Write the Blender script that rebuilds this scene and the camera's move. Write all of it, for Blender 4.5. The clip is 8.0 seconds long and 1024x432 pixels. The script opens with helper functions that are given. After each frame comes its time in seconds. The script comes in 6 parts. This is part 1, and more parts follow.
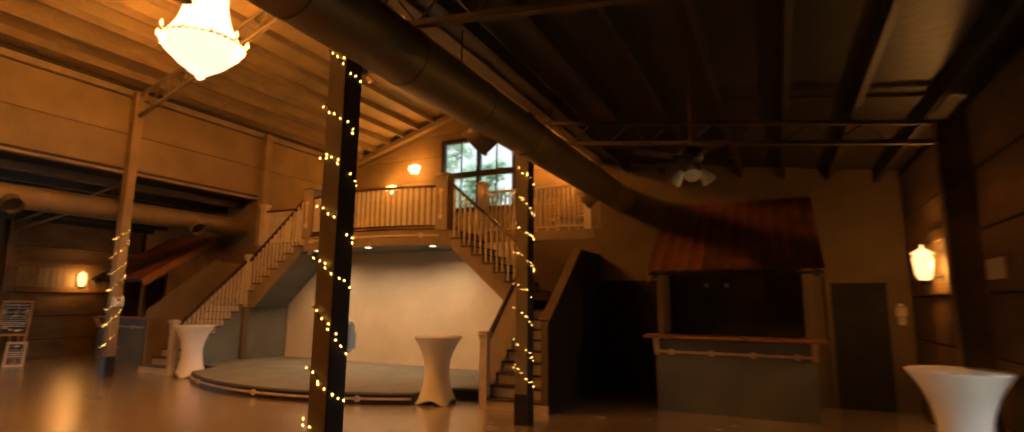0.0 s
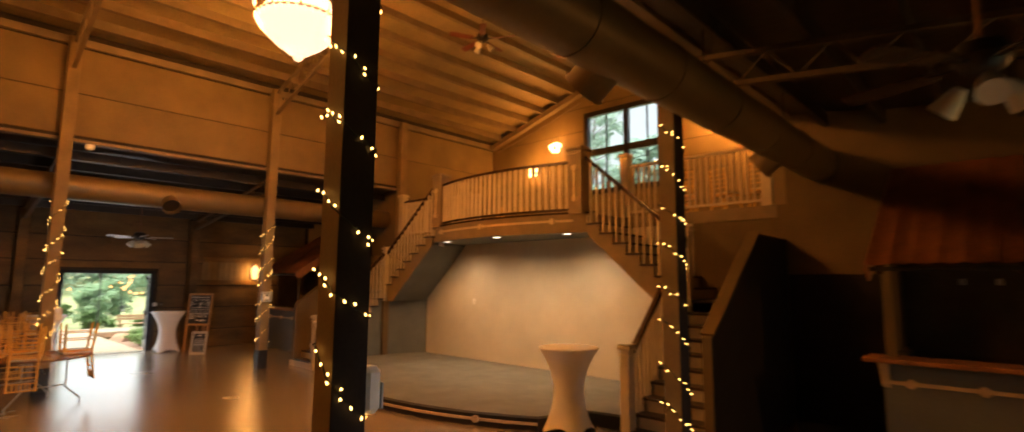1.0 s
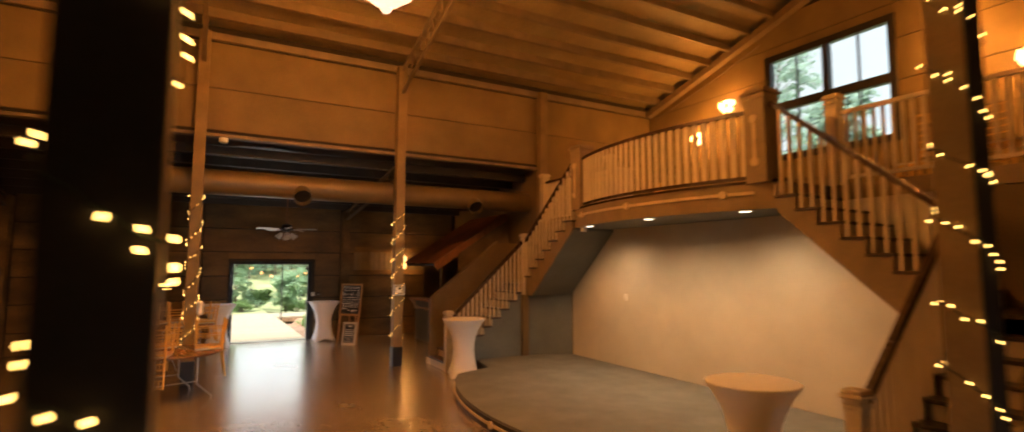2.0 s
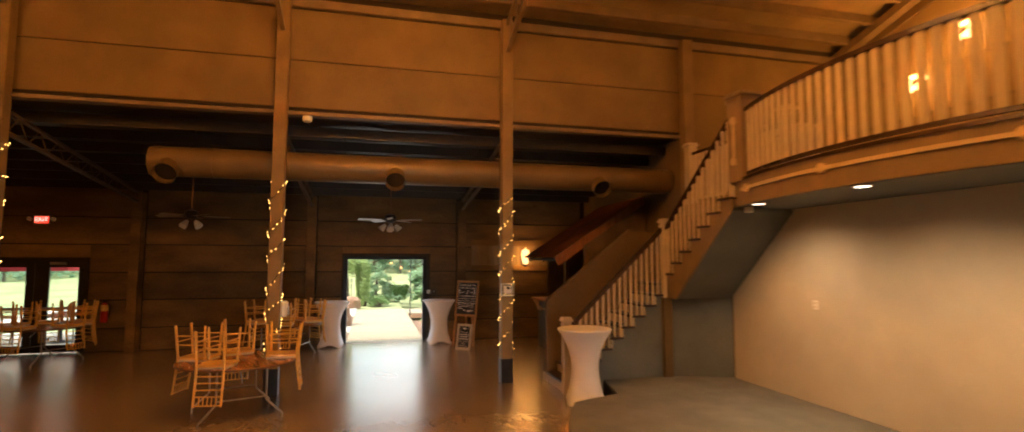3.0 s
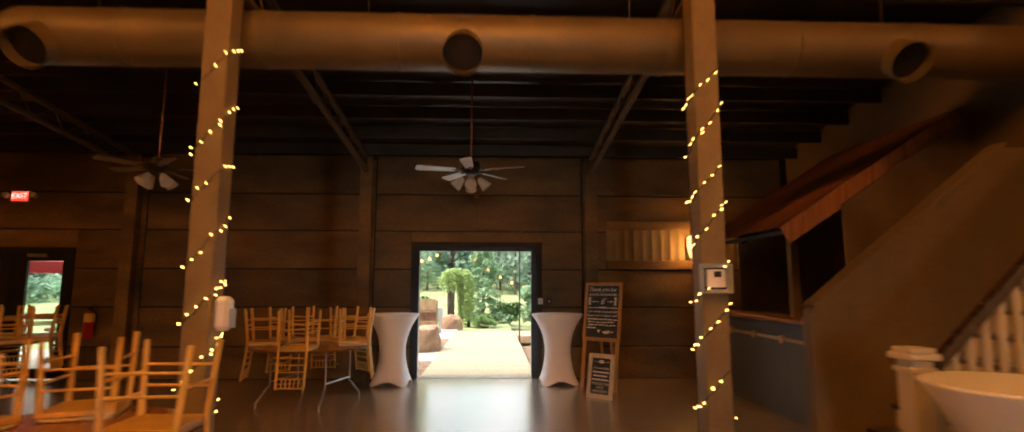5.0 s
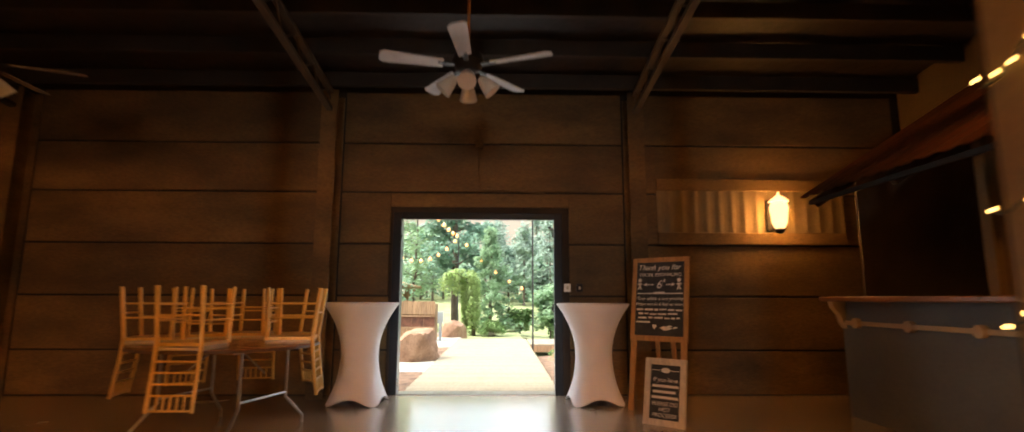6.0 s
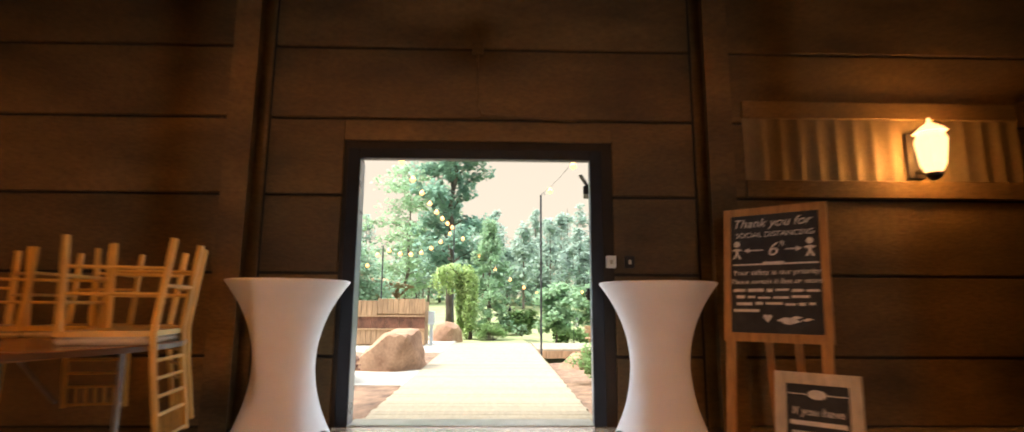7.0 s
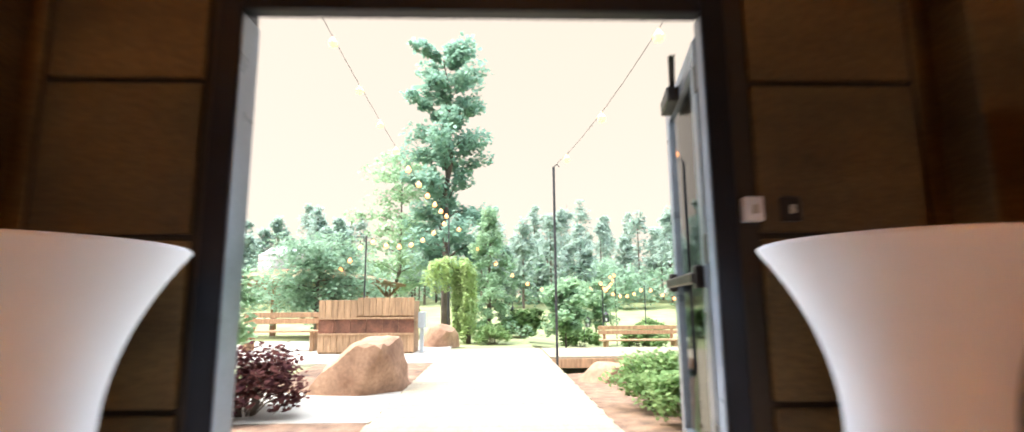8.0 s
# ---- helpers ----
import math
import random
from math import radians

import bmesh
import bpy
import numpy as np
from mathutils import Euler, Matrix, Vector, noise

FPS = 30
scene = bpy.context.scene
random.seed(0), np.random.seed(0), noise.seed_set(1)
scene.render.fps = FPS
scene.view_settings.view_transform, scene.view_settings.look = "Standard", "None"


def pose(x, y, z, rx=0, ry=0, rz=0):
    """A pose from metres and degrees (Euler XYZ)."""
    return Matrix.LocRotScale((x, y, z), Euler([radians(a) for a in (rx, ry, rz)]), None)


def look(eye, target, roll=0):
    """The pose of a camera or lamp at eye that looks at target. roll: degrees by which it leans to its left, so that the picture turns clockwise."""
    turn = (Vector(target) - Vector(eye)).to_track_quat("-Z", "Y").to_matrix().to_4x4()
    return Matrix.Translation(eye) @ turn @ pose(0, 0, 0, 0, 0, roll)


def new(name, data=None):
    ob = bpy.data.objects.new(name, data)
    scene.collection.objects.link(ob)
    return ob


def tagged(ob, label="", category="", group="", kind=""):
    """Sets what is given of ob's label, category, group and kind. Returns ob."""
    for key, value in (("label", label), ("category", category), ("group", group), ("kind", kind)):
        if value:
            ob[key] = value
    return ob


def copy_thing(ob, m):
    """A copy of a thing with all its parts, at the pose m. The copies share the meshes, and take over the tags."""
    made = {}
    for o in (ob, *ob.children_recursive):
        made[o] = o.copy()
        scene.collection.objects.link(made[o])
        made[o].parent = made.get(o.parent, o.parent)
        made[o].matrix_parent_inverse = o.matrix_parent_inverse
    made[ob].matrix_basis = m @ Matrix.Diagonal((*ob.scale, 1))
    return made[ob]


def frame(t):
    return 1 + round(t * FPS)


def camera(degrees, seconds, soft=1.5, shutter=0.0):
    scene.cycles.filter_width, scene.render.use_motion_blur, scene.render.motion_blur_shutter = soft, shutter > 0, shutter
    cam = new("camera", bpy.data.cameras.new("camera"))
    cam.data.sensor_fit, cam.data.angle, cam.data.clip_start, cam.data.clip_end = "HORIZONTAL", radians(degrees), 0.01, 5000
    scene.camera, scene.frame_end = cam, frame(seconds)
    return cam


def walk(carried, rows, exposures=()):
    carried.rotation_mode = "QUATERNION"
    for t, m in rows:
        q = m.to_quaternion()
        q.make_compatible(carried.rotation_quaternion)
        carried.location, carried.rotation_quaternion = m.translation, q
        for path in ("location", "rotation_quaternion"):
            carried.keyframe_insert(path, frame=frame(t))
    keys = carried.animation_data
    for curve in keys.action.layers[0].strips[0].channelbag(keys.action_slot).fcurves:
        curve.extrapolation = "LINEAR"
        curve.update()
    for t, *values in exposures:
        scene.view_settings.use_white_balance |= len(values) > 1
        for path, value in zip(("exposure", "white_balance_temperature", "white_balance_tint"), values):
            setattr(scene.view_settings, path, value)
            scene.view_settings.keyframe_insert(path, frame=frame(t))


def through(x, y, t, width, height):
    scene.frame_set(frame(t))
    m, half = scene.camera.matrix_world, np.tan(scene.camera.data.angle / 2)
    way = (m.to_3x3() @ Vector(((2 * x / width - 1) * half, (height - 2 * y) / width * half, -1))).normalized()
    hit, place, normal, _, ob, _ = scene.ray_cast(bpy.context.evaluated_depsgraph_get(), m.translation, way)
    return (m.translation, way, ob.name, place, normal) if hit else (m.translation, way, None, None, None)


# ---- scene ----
cam = camera(86.4, 8.0, 1.5, 0.5)
PATH = [
    (0, (8.35, -0.431, 1.702), (7.487, 1.347, 2.01), 0.5),
    (0.5, (8.125, 0.558, 1.849), (7.007, 2.193, 2.126), 0.6),
    (1, (7.724, 1.466, 1.976), (6.368, 2.915, 2.217), 0.4),
    (1.5, (7.179, 2.331, 2.082), (5.612, 3.558, 2.285), 0.3),
    (2, (6.428, 3.186, 2.145), (4.691, 4.162, 2.324), 0.2),
    (3.5, (3.194, 4.915, 2.112), (1.224, 5.219, 2.277), 0.1),
    (4, (1.86, 5.093, 1.981), (-0.124, 5.271, 2.163), 0.1),
    (4.5, (0.49, 5.146, 1.785), (-1.496, 5.252, 1.997), 0.1),
    (6, (-3.475, 5.137, 1.142), (-5.452, 5.179, 1.444), 0.2),
    (6.5, (-4.685, 5.105, 1.016), (-6.659, 5.149, 1.33), 0.2),
    (7, (-5.845, 5.049, 0.937), (-7.819, 5.099, 1.258), 0.3),
    (7.5, (-6.893, 5.003, 0.901), (-8.867, 5.055, 1.222), 0.4),
    (8, (-8.148, 4.94, 0.918), (-10.121, 5.001, 1.236), -0.4),
]
EXPOSURES = [(0, 1.52, 6500, 10), (2.0, 1.47, 6500, 10), (4.5, 1.43, 6500, 10), (6.0, 1.57, 6350, 10), (7.0, 1.6, 6250, 10), (7.5, 1.68, 6150, 11), (8, 1.76, 6000, 13)]
walk(cam, [(t, look(eye, target, roll)) for t, eye, target, roll in PATH], EXPOSURES)

# ---- world, sun and lamps ----
WARM, AMBER, SOFT_WHITE = (1.0, 0.37, 0.058), (1.0, 0.42, 0.09), (1.0, 0.66, 0.36)
world = bpy.data.worlds.new("overcast_sky")
scene.world = world
world.use_nodes = True
wn, wl = world.node_tree.nodes, world.node_tree.links
sky = wn.new("ShaderNodeTexSky")
sky.sky_type, sky.sun_disc = "NISHITA", False
sky.sun_elevation, sky.sun_rotation = radians(48), radians(172)
# a bright overcast dome, whiter overhead, creamy and dimmer at the horizon
place, axes, dome, cloud = wn.new("ShaderNodeTexCoord"), wn.new("ShaderNodeSeparateXYZ"), wn.new("ShaderNodeMapRange"), wn.new("ShaderNodeMix")
wl.new(place.outputs["Generated"], axes.inputs[0])
wl.new(axes.outputs["Z"], dome.inputs[0])
dome.inputs["From Min"].default_value = 0.48
veil = wn.new("ShaderNodeMix")
veil.data_type = "RGBA"
wl.new(dome.outputs[0], veil.inputs["Factor"])
# the horizon: creamy to the west, white to the north
west, rim = wn.new("ShaderNodeMapRange"), wn.new("ShaderNodeMix")
west.inputs["From Min"].default_value, west.inputs["From Max"].default_value = -0.25, -0.8
wl.new(axes.outputs["X"], west.inputs[0])
rim.data_type = "RGBA"
wl.new(west.outputs[0], rim.inputs["Factor"])
rim.inputs["A"].default_value = (4.6, 5.0, 5.3, 1)
rim.inputs["B"].default_value = (3.5, 2.84, 2.0, 1)
wl.new(rim.outputs["Result"], veil.inputs["A"])
veil.inputs["B"].default_value = (21.0, 21.7, 22.4, 1)
cloud.data_type = "RGBA"
cloud.inputs["Factor"].default_value = 0.92
wl.new(sky.outputs[0], cloud.inputs["A"])
wl.new(veil.outputs["Result"], cloud.inputs["B"])
wl.new(cloud.outputs["Result"], wn["Background"].inputs[0])
wn["Background"].inputs[1].default_value = 0.1

sun = new("sun", bpy.data.lights.new("sun", "SUN"))
sun.data.energy, sun.data.angle, sun.data.color = 2.8, radians(30), (1.0, 0.92, 0.76)
sun.matrix_world = look((2, -13, 15), (0, 0, 0))


def lamp(name, kind, at, watts, color, size=0.1, aim=None, cone=None):
    ob = new(name, bpy.data.lights.new(name, kind))
    ob.data.energy, ob.data.color = watts, color
    if kind == "AREA":
        ob.data.size = size
    else:
        ob.data.shadow_soft_size = size
    if cone:
        ob.data.spot_size, ob.data.spot_blend = radians(cone), 1.0
    ob.matrix_world = look(at, aim) if aim else pose(*at)
    return ob


for cy, watts in ((5.02, 78), (-2.69, 42)):
    for k in range(4):
        a = 0.8 + 1.571 * k
        lamp("chandelier_light", "POINT", (-0.07 + 0.86 * math.cos(a), cy + 0.86 * math.sin(a), 5.9 + 0.5 * (k % 2)), watts, WARM, 0.12)
for gx, gz in ((-2.36, 6.03), (-3.27, 5.4), (2.36, 6.0), (3.27, 5.4)):
    lamp("gable_light", "POINT", (gx, 13.9, gz), 28, WARM, 0.12)
for sx in (-10.14, 10.14):
    lamp("lantern_light", "POINT", (sx, 8.58 if sx < 0 else 8.25, 2.2), 12 if sx < 0 else 16, AMBER, 0.05)
for dx, dy in ((-1.62, 9.36), (0.1, 9.18), (1.68, 9.4)):
    lamp("down_light", "SPOT", (dx, dy, 2.85), 74, SOFT_WHITE, 0.09, (dx, dy + 0.3, 0), 152)
# added fill: narrow low daylight beam from an unseen open side door, aimed west
side = lamp("side_fill", "AREA", (10.36, 4.95, 1.15), 5.5, (1.0, 0.93, 0.86), 0.9, (-9.8, 4.9, 0.8))
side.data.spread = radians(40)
# skylight that falls through the open entrance
entry = lamp("entrance_skylight", "AREA", (-10.4, 4.9, 1.12), 5, (0.78, 0.9, 1.0), 1.7, (-6.0, 4.9, 0.6))
entry.data.shape, entry.data.size_y = "RECTANGLE", 1.9

# ---- mesh tools ----
class Mesh:
    """Collects faces; coordinates in metres."""

    def __init__(self):
        self.v, self.f = [], []

    def add(self, verts, faces):
        n = len(self.v)
        self.v += [tuple(p) for p in verts]
        self.f += [tuple(i + n for i in f) for f in faces]
        return self

    def box(self, x0, y0, z0, x1, y1, z1, c=0.0):
        if c <= 0:
            vs = [(x, y, z) for z in (z0, z1) for y in (y0, y1) for x in (x0, x1)]
            return self.add(vs, [(0, 2, 3, 1), (4, 5, 7, 6), (0, 1, 5, 4), (2, 6, 7, 3), (0, 4, 6, 2), (1, 3, 7, 5)])
        c = min(c, (x1 - x0) / 3, (y1 - y0) / 3, (z1 - z0) / 3)
        cx, cy, cz = (x0 + x1) / 2, (y0 + y1) / 2, (z0 + z1) / 2
        hx, hy, hz = (x1 - x0) / 2, (y1 - y0) / 2, (z1 - z0) / 2
        vs, at = [], {}
        for sx in (-1, 1):
            for sy in (-1, 1):
                for sz in (-1, 1):
                    for a in range(3):
                        d = [hx - c, hy - c, hz - c]
                        d[a] += c
                        at[sx, sy, sz, a] = len(vs)
                        vs.append((cx + sx * d[0], cy + sy * d[1], cz + sz * d[2]))
        fs = []
        for a in range(3):
            b, d = (a + 1) % 3, (a + 2) % 3
            for s in (-1, 1):
                ring = []
                for u, w in ((-1, -1), (1, -1), (1, 1), (-1, 1)):
                    k = [0, 0, 0]
                    k[a], k[b], k[d] = s, u, w
                    ring.append(at[k[0], k[1], k[2], a])
                fs.append(ring if s > 0 else ring[::-1])
        for a in range(3):
            b, d = (a + 1) % 3, (a + 2) % 3
            for u in (-1, 1):
                for w in (-1, 1):
                    k0, k1 = [0, 0, 0], [0, 0, 0]
                    k0[a], k0[b], k0[d] = -1, u, w
                    k1[a], k1[b], k1[d] = 1, u, w
                    q = [at[(*k0, b)], at[(*k1, b)], at[(*k1, d)], at[(*k0, d)]]
                    fs.append(q if u * w < 0 else q[::-1])
        for sx in (-1, 1):
            for sy in (-1, 1):
                for sz in (-1, 1):
                    t = [at[sx, sy, sz, 0], at[sx, sy, sz, 1], at[sx, sy, sz, 2]]
                    fs.append(t if sx * sy * sz > 0 else t[::-1])
        return self.add(vs, fs)

    def tube(self, pts, r, n=8, r1=None, caps=True):
        """A round bar along points."""
        pts = [Vector(p) for p in pts]
        m, rings, up = len(pts), [], None
        for i, p in enumerate(pts):
            d = (pts[min(i + 1, m - 1)] - pts[max(i - 1, 0)]).normalized()
            if up is None:
                up = Vector((0, 0, 1)) if abs(d.z) < 0.9 else Vector((1, 0, 0))
            side = d.cross(up).normalized()
            up = side.cross(d).normalized()
            rr = r + ((r1 - r) * i / max(m - 1, 1) if r1 is not None else 0)
            rings.append([p + rr * (math.cos(6.28318 * k / n) * side + math.sin(6.28318 * k / n) * up) for k in range(n)])
        fs = [(i * n + k, i * n + (k + 1) % n, (i + 1) * n + (k + 1) % n, (i + 1) * n + k) for i in range(m - 1) for k in range(n)]
        if caps:
            fs += [tuple(range(n))[::-1], tuple(range((m - 1) * n, m * n))]
        return self.add([p for ring in rings for p in ring], fs)

    def bar(self, p, q, w, h, up=(0, 0, 1)):
        """A square bar from p to q, w across and h high."""
        p, q = Vector(p), Vector(q)
        d = (q - p).normalized()
        side = d.cross(Vector(up))
        side = side.normalized() if side.length > 1e-4 else Vector((1, 0, 0))
        u = side.cross(d).normalized()
        vs = [e + a * side * w / 2 + b * u * h / 2 for e in (p, q) for a, b in ((-1, -1), (1, -1), (1, 1), (-1, 1))]
        return self.add(vs, [(3, 2, 1, 0), (4, 5, 6, 7), (0, 1, 5, 4), (1, 2, 6, 5), (2, 3, 7, 6), (3, 0, 4, 7)])

    def lathe(self, prof, at=(0, 0, 0), n=24):
        """Radii and heights turned about the upright axis."""
        vs = [(at[0] + r * math.cos(6.28318 * k / n), at[1] + r * math.sin(6.28318 * k / n), at[2] + z) for r, z in prof for k in range(n)]
        m = len(prof)
        fs = [(i * n + k, i * n + (k + 1) % n, (i + 1) * n + (k + 1) % n, (i + 1) * n + k) for i in range(m - 1) for k in range(n)]
        if prof[0][0] > 1e-4:
            fs.append(tuple(range(n))[::-1])
        if prof[-1][0] > 1e-4:
            fs.append(tuple(range((m - 1) * n, m * n)))
        return self.add(vs, fs)

    def prism(self, poly, axis, a, b):
        """A flat outline pushed along an axis from a to b. axis x: (y, z); y: (x, z); z: (x, y)."""
        put = {"x": lambda t, p: (t, p[0], p[1]), "y": lambda t, p: (p[0], t, p[1]), "z": lambda t, p: (p[0], p[1], t)}[axis]
        n = len(poly)
        vs = [put(a, p) for p in poly] + [put(b, p) for p in poly]
        return self.add(vs, [tuple(range(n))[::-1], tuple(range(n, 2 * n))] + [(i, (i + 1) % n, n + (i + 1) % n, n + i) for i in range(n)])

    def strip(self, rows):
        """A band of quads over equal rows of points."""
        n = len(rows[0])
        fs = [(i * n + k, i * n + k + 1, (i + 1) * n + k + 1, (i + 1) * n + k) for i in range(len(rows) - 1) for k in range(n - 1)]
        return self.add([p for row in rows for p in row], fs)

    def loop(self, rows):
        """Closed rings of points joined to a tube that itself is capped."""
        n = len(rows[0])
        fs = [(i * n + k, i * n + (k + 1) % n, (i + 1) * n + (k + 1) % n, (i + 1) * n + k) for i in range(len(rows) - 1) for k in range(n)]
        m = len(rows)
        return self.add([p for row in rows for p in row], fs + [tuple(range(n))[::-1], tuple(range((m - 1) * n, m * n))])

    def ball(self, c, r, n=10, m=6, squash=1.0):
        prof = [(max(r * math.sin(math.pi * i / m), 0.0), -r * squash * math.cos(math.pi * i / m)) for i in range(m + 1)]
        prof[0], prof[-1] = (r * 0.05, prof[0][1]), (r * 0.05, prof[-1][1])
        return self.lathe(prof, c, n)

    def data(self, name, material, smooth=False, fix=True):
        me = bpy.data.meshes.new(name)
        me.from_pydata(self.v, [], self.f)
        if fix:
            bm = bmesh.new()
            bm.from_mesh(me)
            bmesh.ops.recalc_face_normals(bm, faces=bm.faces)
            bm.to_mesh(me)
            bm.free()
        if smooth:
            me.polygons.foreach_set("use_smooth", [True] * len(me.polygons))
            if smooth != "all":
                me.set_sharp_from_angle(angle=radians(40))
        me.materials.append(material)
        me.update()
        return me


def world_of(ob):
    m = ob.matrix_basis.copy()
    return world_of(ob.parent) @ ob.matrix_parent_inverse @ m if ob.parent else m


def under(ob, parent, kind=""):
    ob.parent = parent
    ob.matrix_parent_inverse = world_of(parent).inverted()
    return ob


def part(name, mesh, material, parent, label="", smooth=False, fix=True):
    """One mesh object under a thing or a part; its coordinates are the world's."""
    ob = under(new(name, mesh.data(name, material, smooth, fix)), parent)
    return tagged(ob, label)


def piece(name, data, parent, m=None):
    """A repeat that shares its mesh."""
    ob = under(new(name, data), parent)
    if m is not None:
        ob.matrix_basis = m
    return ob


def thing(name, at, label, category, group="", kind=""):
    ob = new(name)
    ob.empty_display_size = 0.1
    ob.location = at
    return tagged(ob, label, category, group, kind)


def solid(name, mesh, material, label, category, group="", kind="", smooth=False, at=(0, 0, 0), fix=True):
    ob = new(name, mesh.data(name, material, smooth, fix))
    ob.location = at
    return tagged(ob, label, category, group, kind)


# ---- materials ----
def material(name, color, rough=0.6, metal=0.0, vary=0.25, scale=6.0, grain=60.0, bump=0.15, stretch=(1, 1, 1), spread=0.0, second=None, spec=0.5, rough_vary=0.1, amount=0.0):
    """Paint, wood, stone or metal: stains at one scale, grain at another, fine relief, and a change from piece to piece."""
    m = bpy.data.materials.new(name)
    m.use_nodes = True
    n, l = m.node_tree.nodes, m.node_tree.links
    b = n["Principled BSDF"]
    co = n.new("ShaderNodeTexCoord")
    mp = n.new("ShaderNodeMapping")
    mp.inputs["Scale"].default_value = stretch
    l.new(co.outputs["Object"], mp.inputs["Vector"])
    big, fine = n.new("ShaderNodeTexNoise"), n.new("ShaderNodeTexNoise")
    big.inputs["Scale"].default_value, big.inputs["Detail"].default_value = scale, 6
    fine.inputs["Scale"].default_value, fine.inputs["Detail"].default_value = grain, 4
    l.new(mp.outputs[0], big.inputs["Vector"])
    l.new(mp.outputs[0], fine.inputs["Vector"])
    if spread:
        info = n.new("ShaderNodeObjectInfo")
        shift = n.new("ShaderNodeVectorMath")
        shift.operation = "MULTIPLY_ADD"
        shift.inputs[1].default_value = (7.3, 5.1, 9.7)
        l.new(info.outputs["Random"], shift.inputs[0])
        l.new(co.outputs["Object"], shift.inputs[2])
        l.new(shift.outputs[0], mp.inputs["Vector"])
    ramp = n.new("ShaderNodeValToRGB")
    dark = [max(c * (1 - vary), 0) for c in color]
    light = [min(c * (1 + vary), 1) for c in color] if second is None else second
    ramp.color_ramp.elements[0].color, ramp.color_ramp.elements[1].color = (*dark, 1), (*light, 1)
    ramp.color_ramp.elements[0].position, ramp.color_ramp.elements[1].position = 0.3, 0.72
    l.new(big.outputs[0], ramp.inputs[0])
    mix = n.new("ShaderNodeMix")
    mix.data_type, mix.blend_type = "RGBA", "OVERLAY"
    mix.inputs["Factor"].default_value = min(vary * 0.9, 0.5)
    l.new(ramp.outputs[0], mix.inputs["A"])
    l.new(fine.outputs[0], mix.inputs["B"])
    last = mix.outputs["Result"]
    if spread:
        hsv = n.new("ShaderNodeHueSaturation")
        span = n.new("ShaderNodeMapRange")
        span.inputs["To Min"].default_value, span.inputs["To Max"].default_value = 1 - spread, 1 + spread
        l.new(info.outputs["Random"], span.inputs[0])
        l.new(span.outputs[0], hsv.inputs["Value"])
        l.new(last, hsv.inputs["Color"])
        last = hsv.outputs[0]
    l.new(last, b.inputs["Base Color"])
    rr = n.new("ShaderNodeMapRange")
    rr.inputs["To Min"].default_value, rr.inputs["To Max"].default_value = max(rough - rough_vary, 0.02), min(rough + rough_vary, 1)
    l.new(big.outputs[0], rr.inputs[0])
    l.new(rr.outputs[0], b.inputs["Roughness"])
    b.inputs["Metallic"].default_value = metal
    b.inputs["Specular IOR Level"].default_value = spec
    if bump:
        bp = n.new("ShaderNodeBump")
        bp.inputs["Strength"].default_value, bp.inputs["Distance"].default_value = bump, 0.01
        l.new(fine.outputs[0], bp.inputs["Height"])
        l.new(bp.outputs[0], b.inputs["Normal"])
    return m


def glow(name, color, strength):
    m = bpy.data.materials.new(name)
    m.use_nodes = True
    b = m.node_tree.nodes["Principled BSDF"]
    b.inputs["Base Color"].default_value = (*[min(c, 1) for c in color], 1)
    b.inputs["Emission Color"].default_value = (*color, 1)
    b.inputs["Emission Strength"].default_value = strength
    b.inputs["Roughness"].default_value = 0.3
    return m


def pane_glass(name, tint):
    m = bpy.data.materials.new(name)
    m.use_nodes = True
    n, l = m.node_tree.nodes, m.node_tree.links
    clear, gloss, mix, fres = n.new("ShaderNodeBsdfTransparent"), n.new("ShaderNodeBsdfGlossy"), n.new("ShaderNodeMixShader"), n.new("ShaderNodeFresnel")
    clear.inputs[0].default_value = (*tint, 1)
    gloss.inputs["Roughness"].default_value = 0.02
    fres.inputs["IOR"].default_value = 1.25
    l.new(fres.outputs[0], mix.inputs[0])
    l.new(clear.outputs[0], mix.inputs[1])
    l.new(gloss.outputs[0], mix.inputs[2])
    l.new(mix.outputs[0], n["Material Output"].inputs[0])
    return m


def leafy(name, color, second, through=0.35):
    """Leaves that let some light through, each a little different."""
    m = bpy.data.materials.new(name)
    m.use_nodes = True
    n, l = m.node_tree.nodes, m.node_tree.links
    geo, ramp = n.new("ShaderNodeNewGeometry"), n.new("ShaderNodeValToRGB")
    ramp.color_ramp.elements[0].color, ramp.color_ramp.elements[1].color = (*color, 1), (*second, 1)
    l.new(geo.outputs["Random Per Island"], ramp.inputs[0])
    dif, tra, mix = n.new("ShaderNodeBsdfDiffuse"), n.new("ShaderNodeBsdfTranslucent"), n.new("ShaderNodeMixShader")
    mix.inputs[0].default_value = through
    l.new(ramp.outputs[0], dif.inputs[0])
    l.new(ramp.outputs[0], tra.inputs[0])
    l.new(dif.outputs[0], mix.inputs[1])
    l.new(tra.outputs[0], mix.inputs[2])
    l.new(mix.outputs[0], n["Material Output"].inputs[0])
    return m


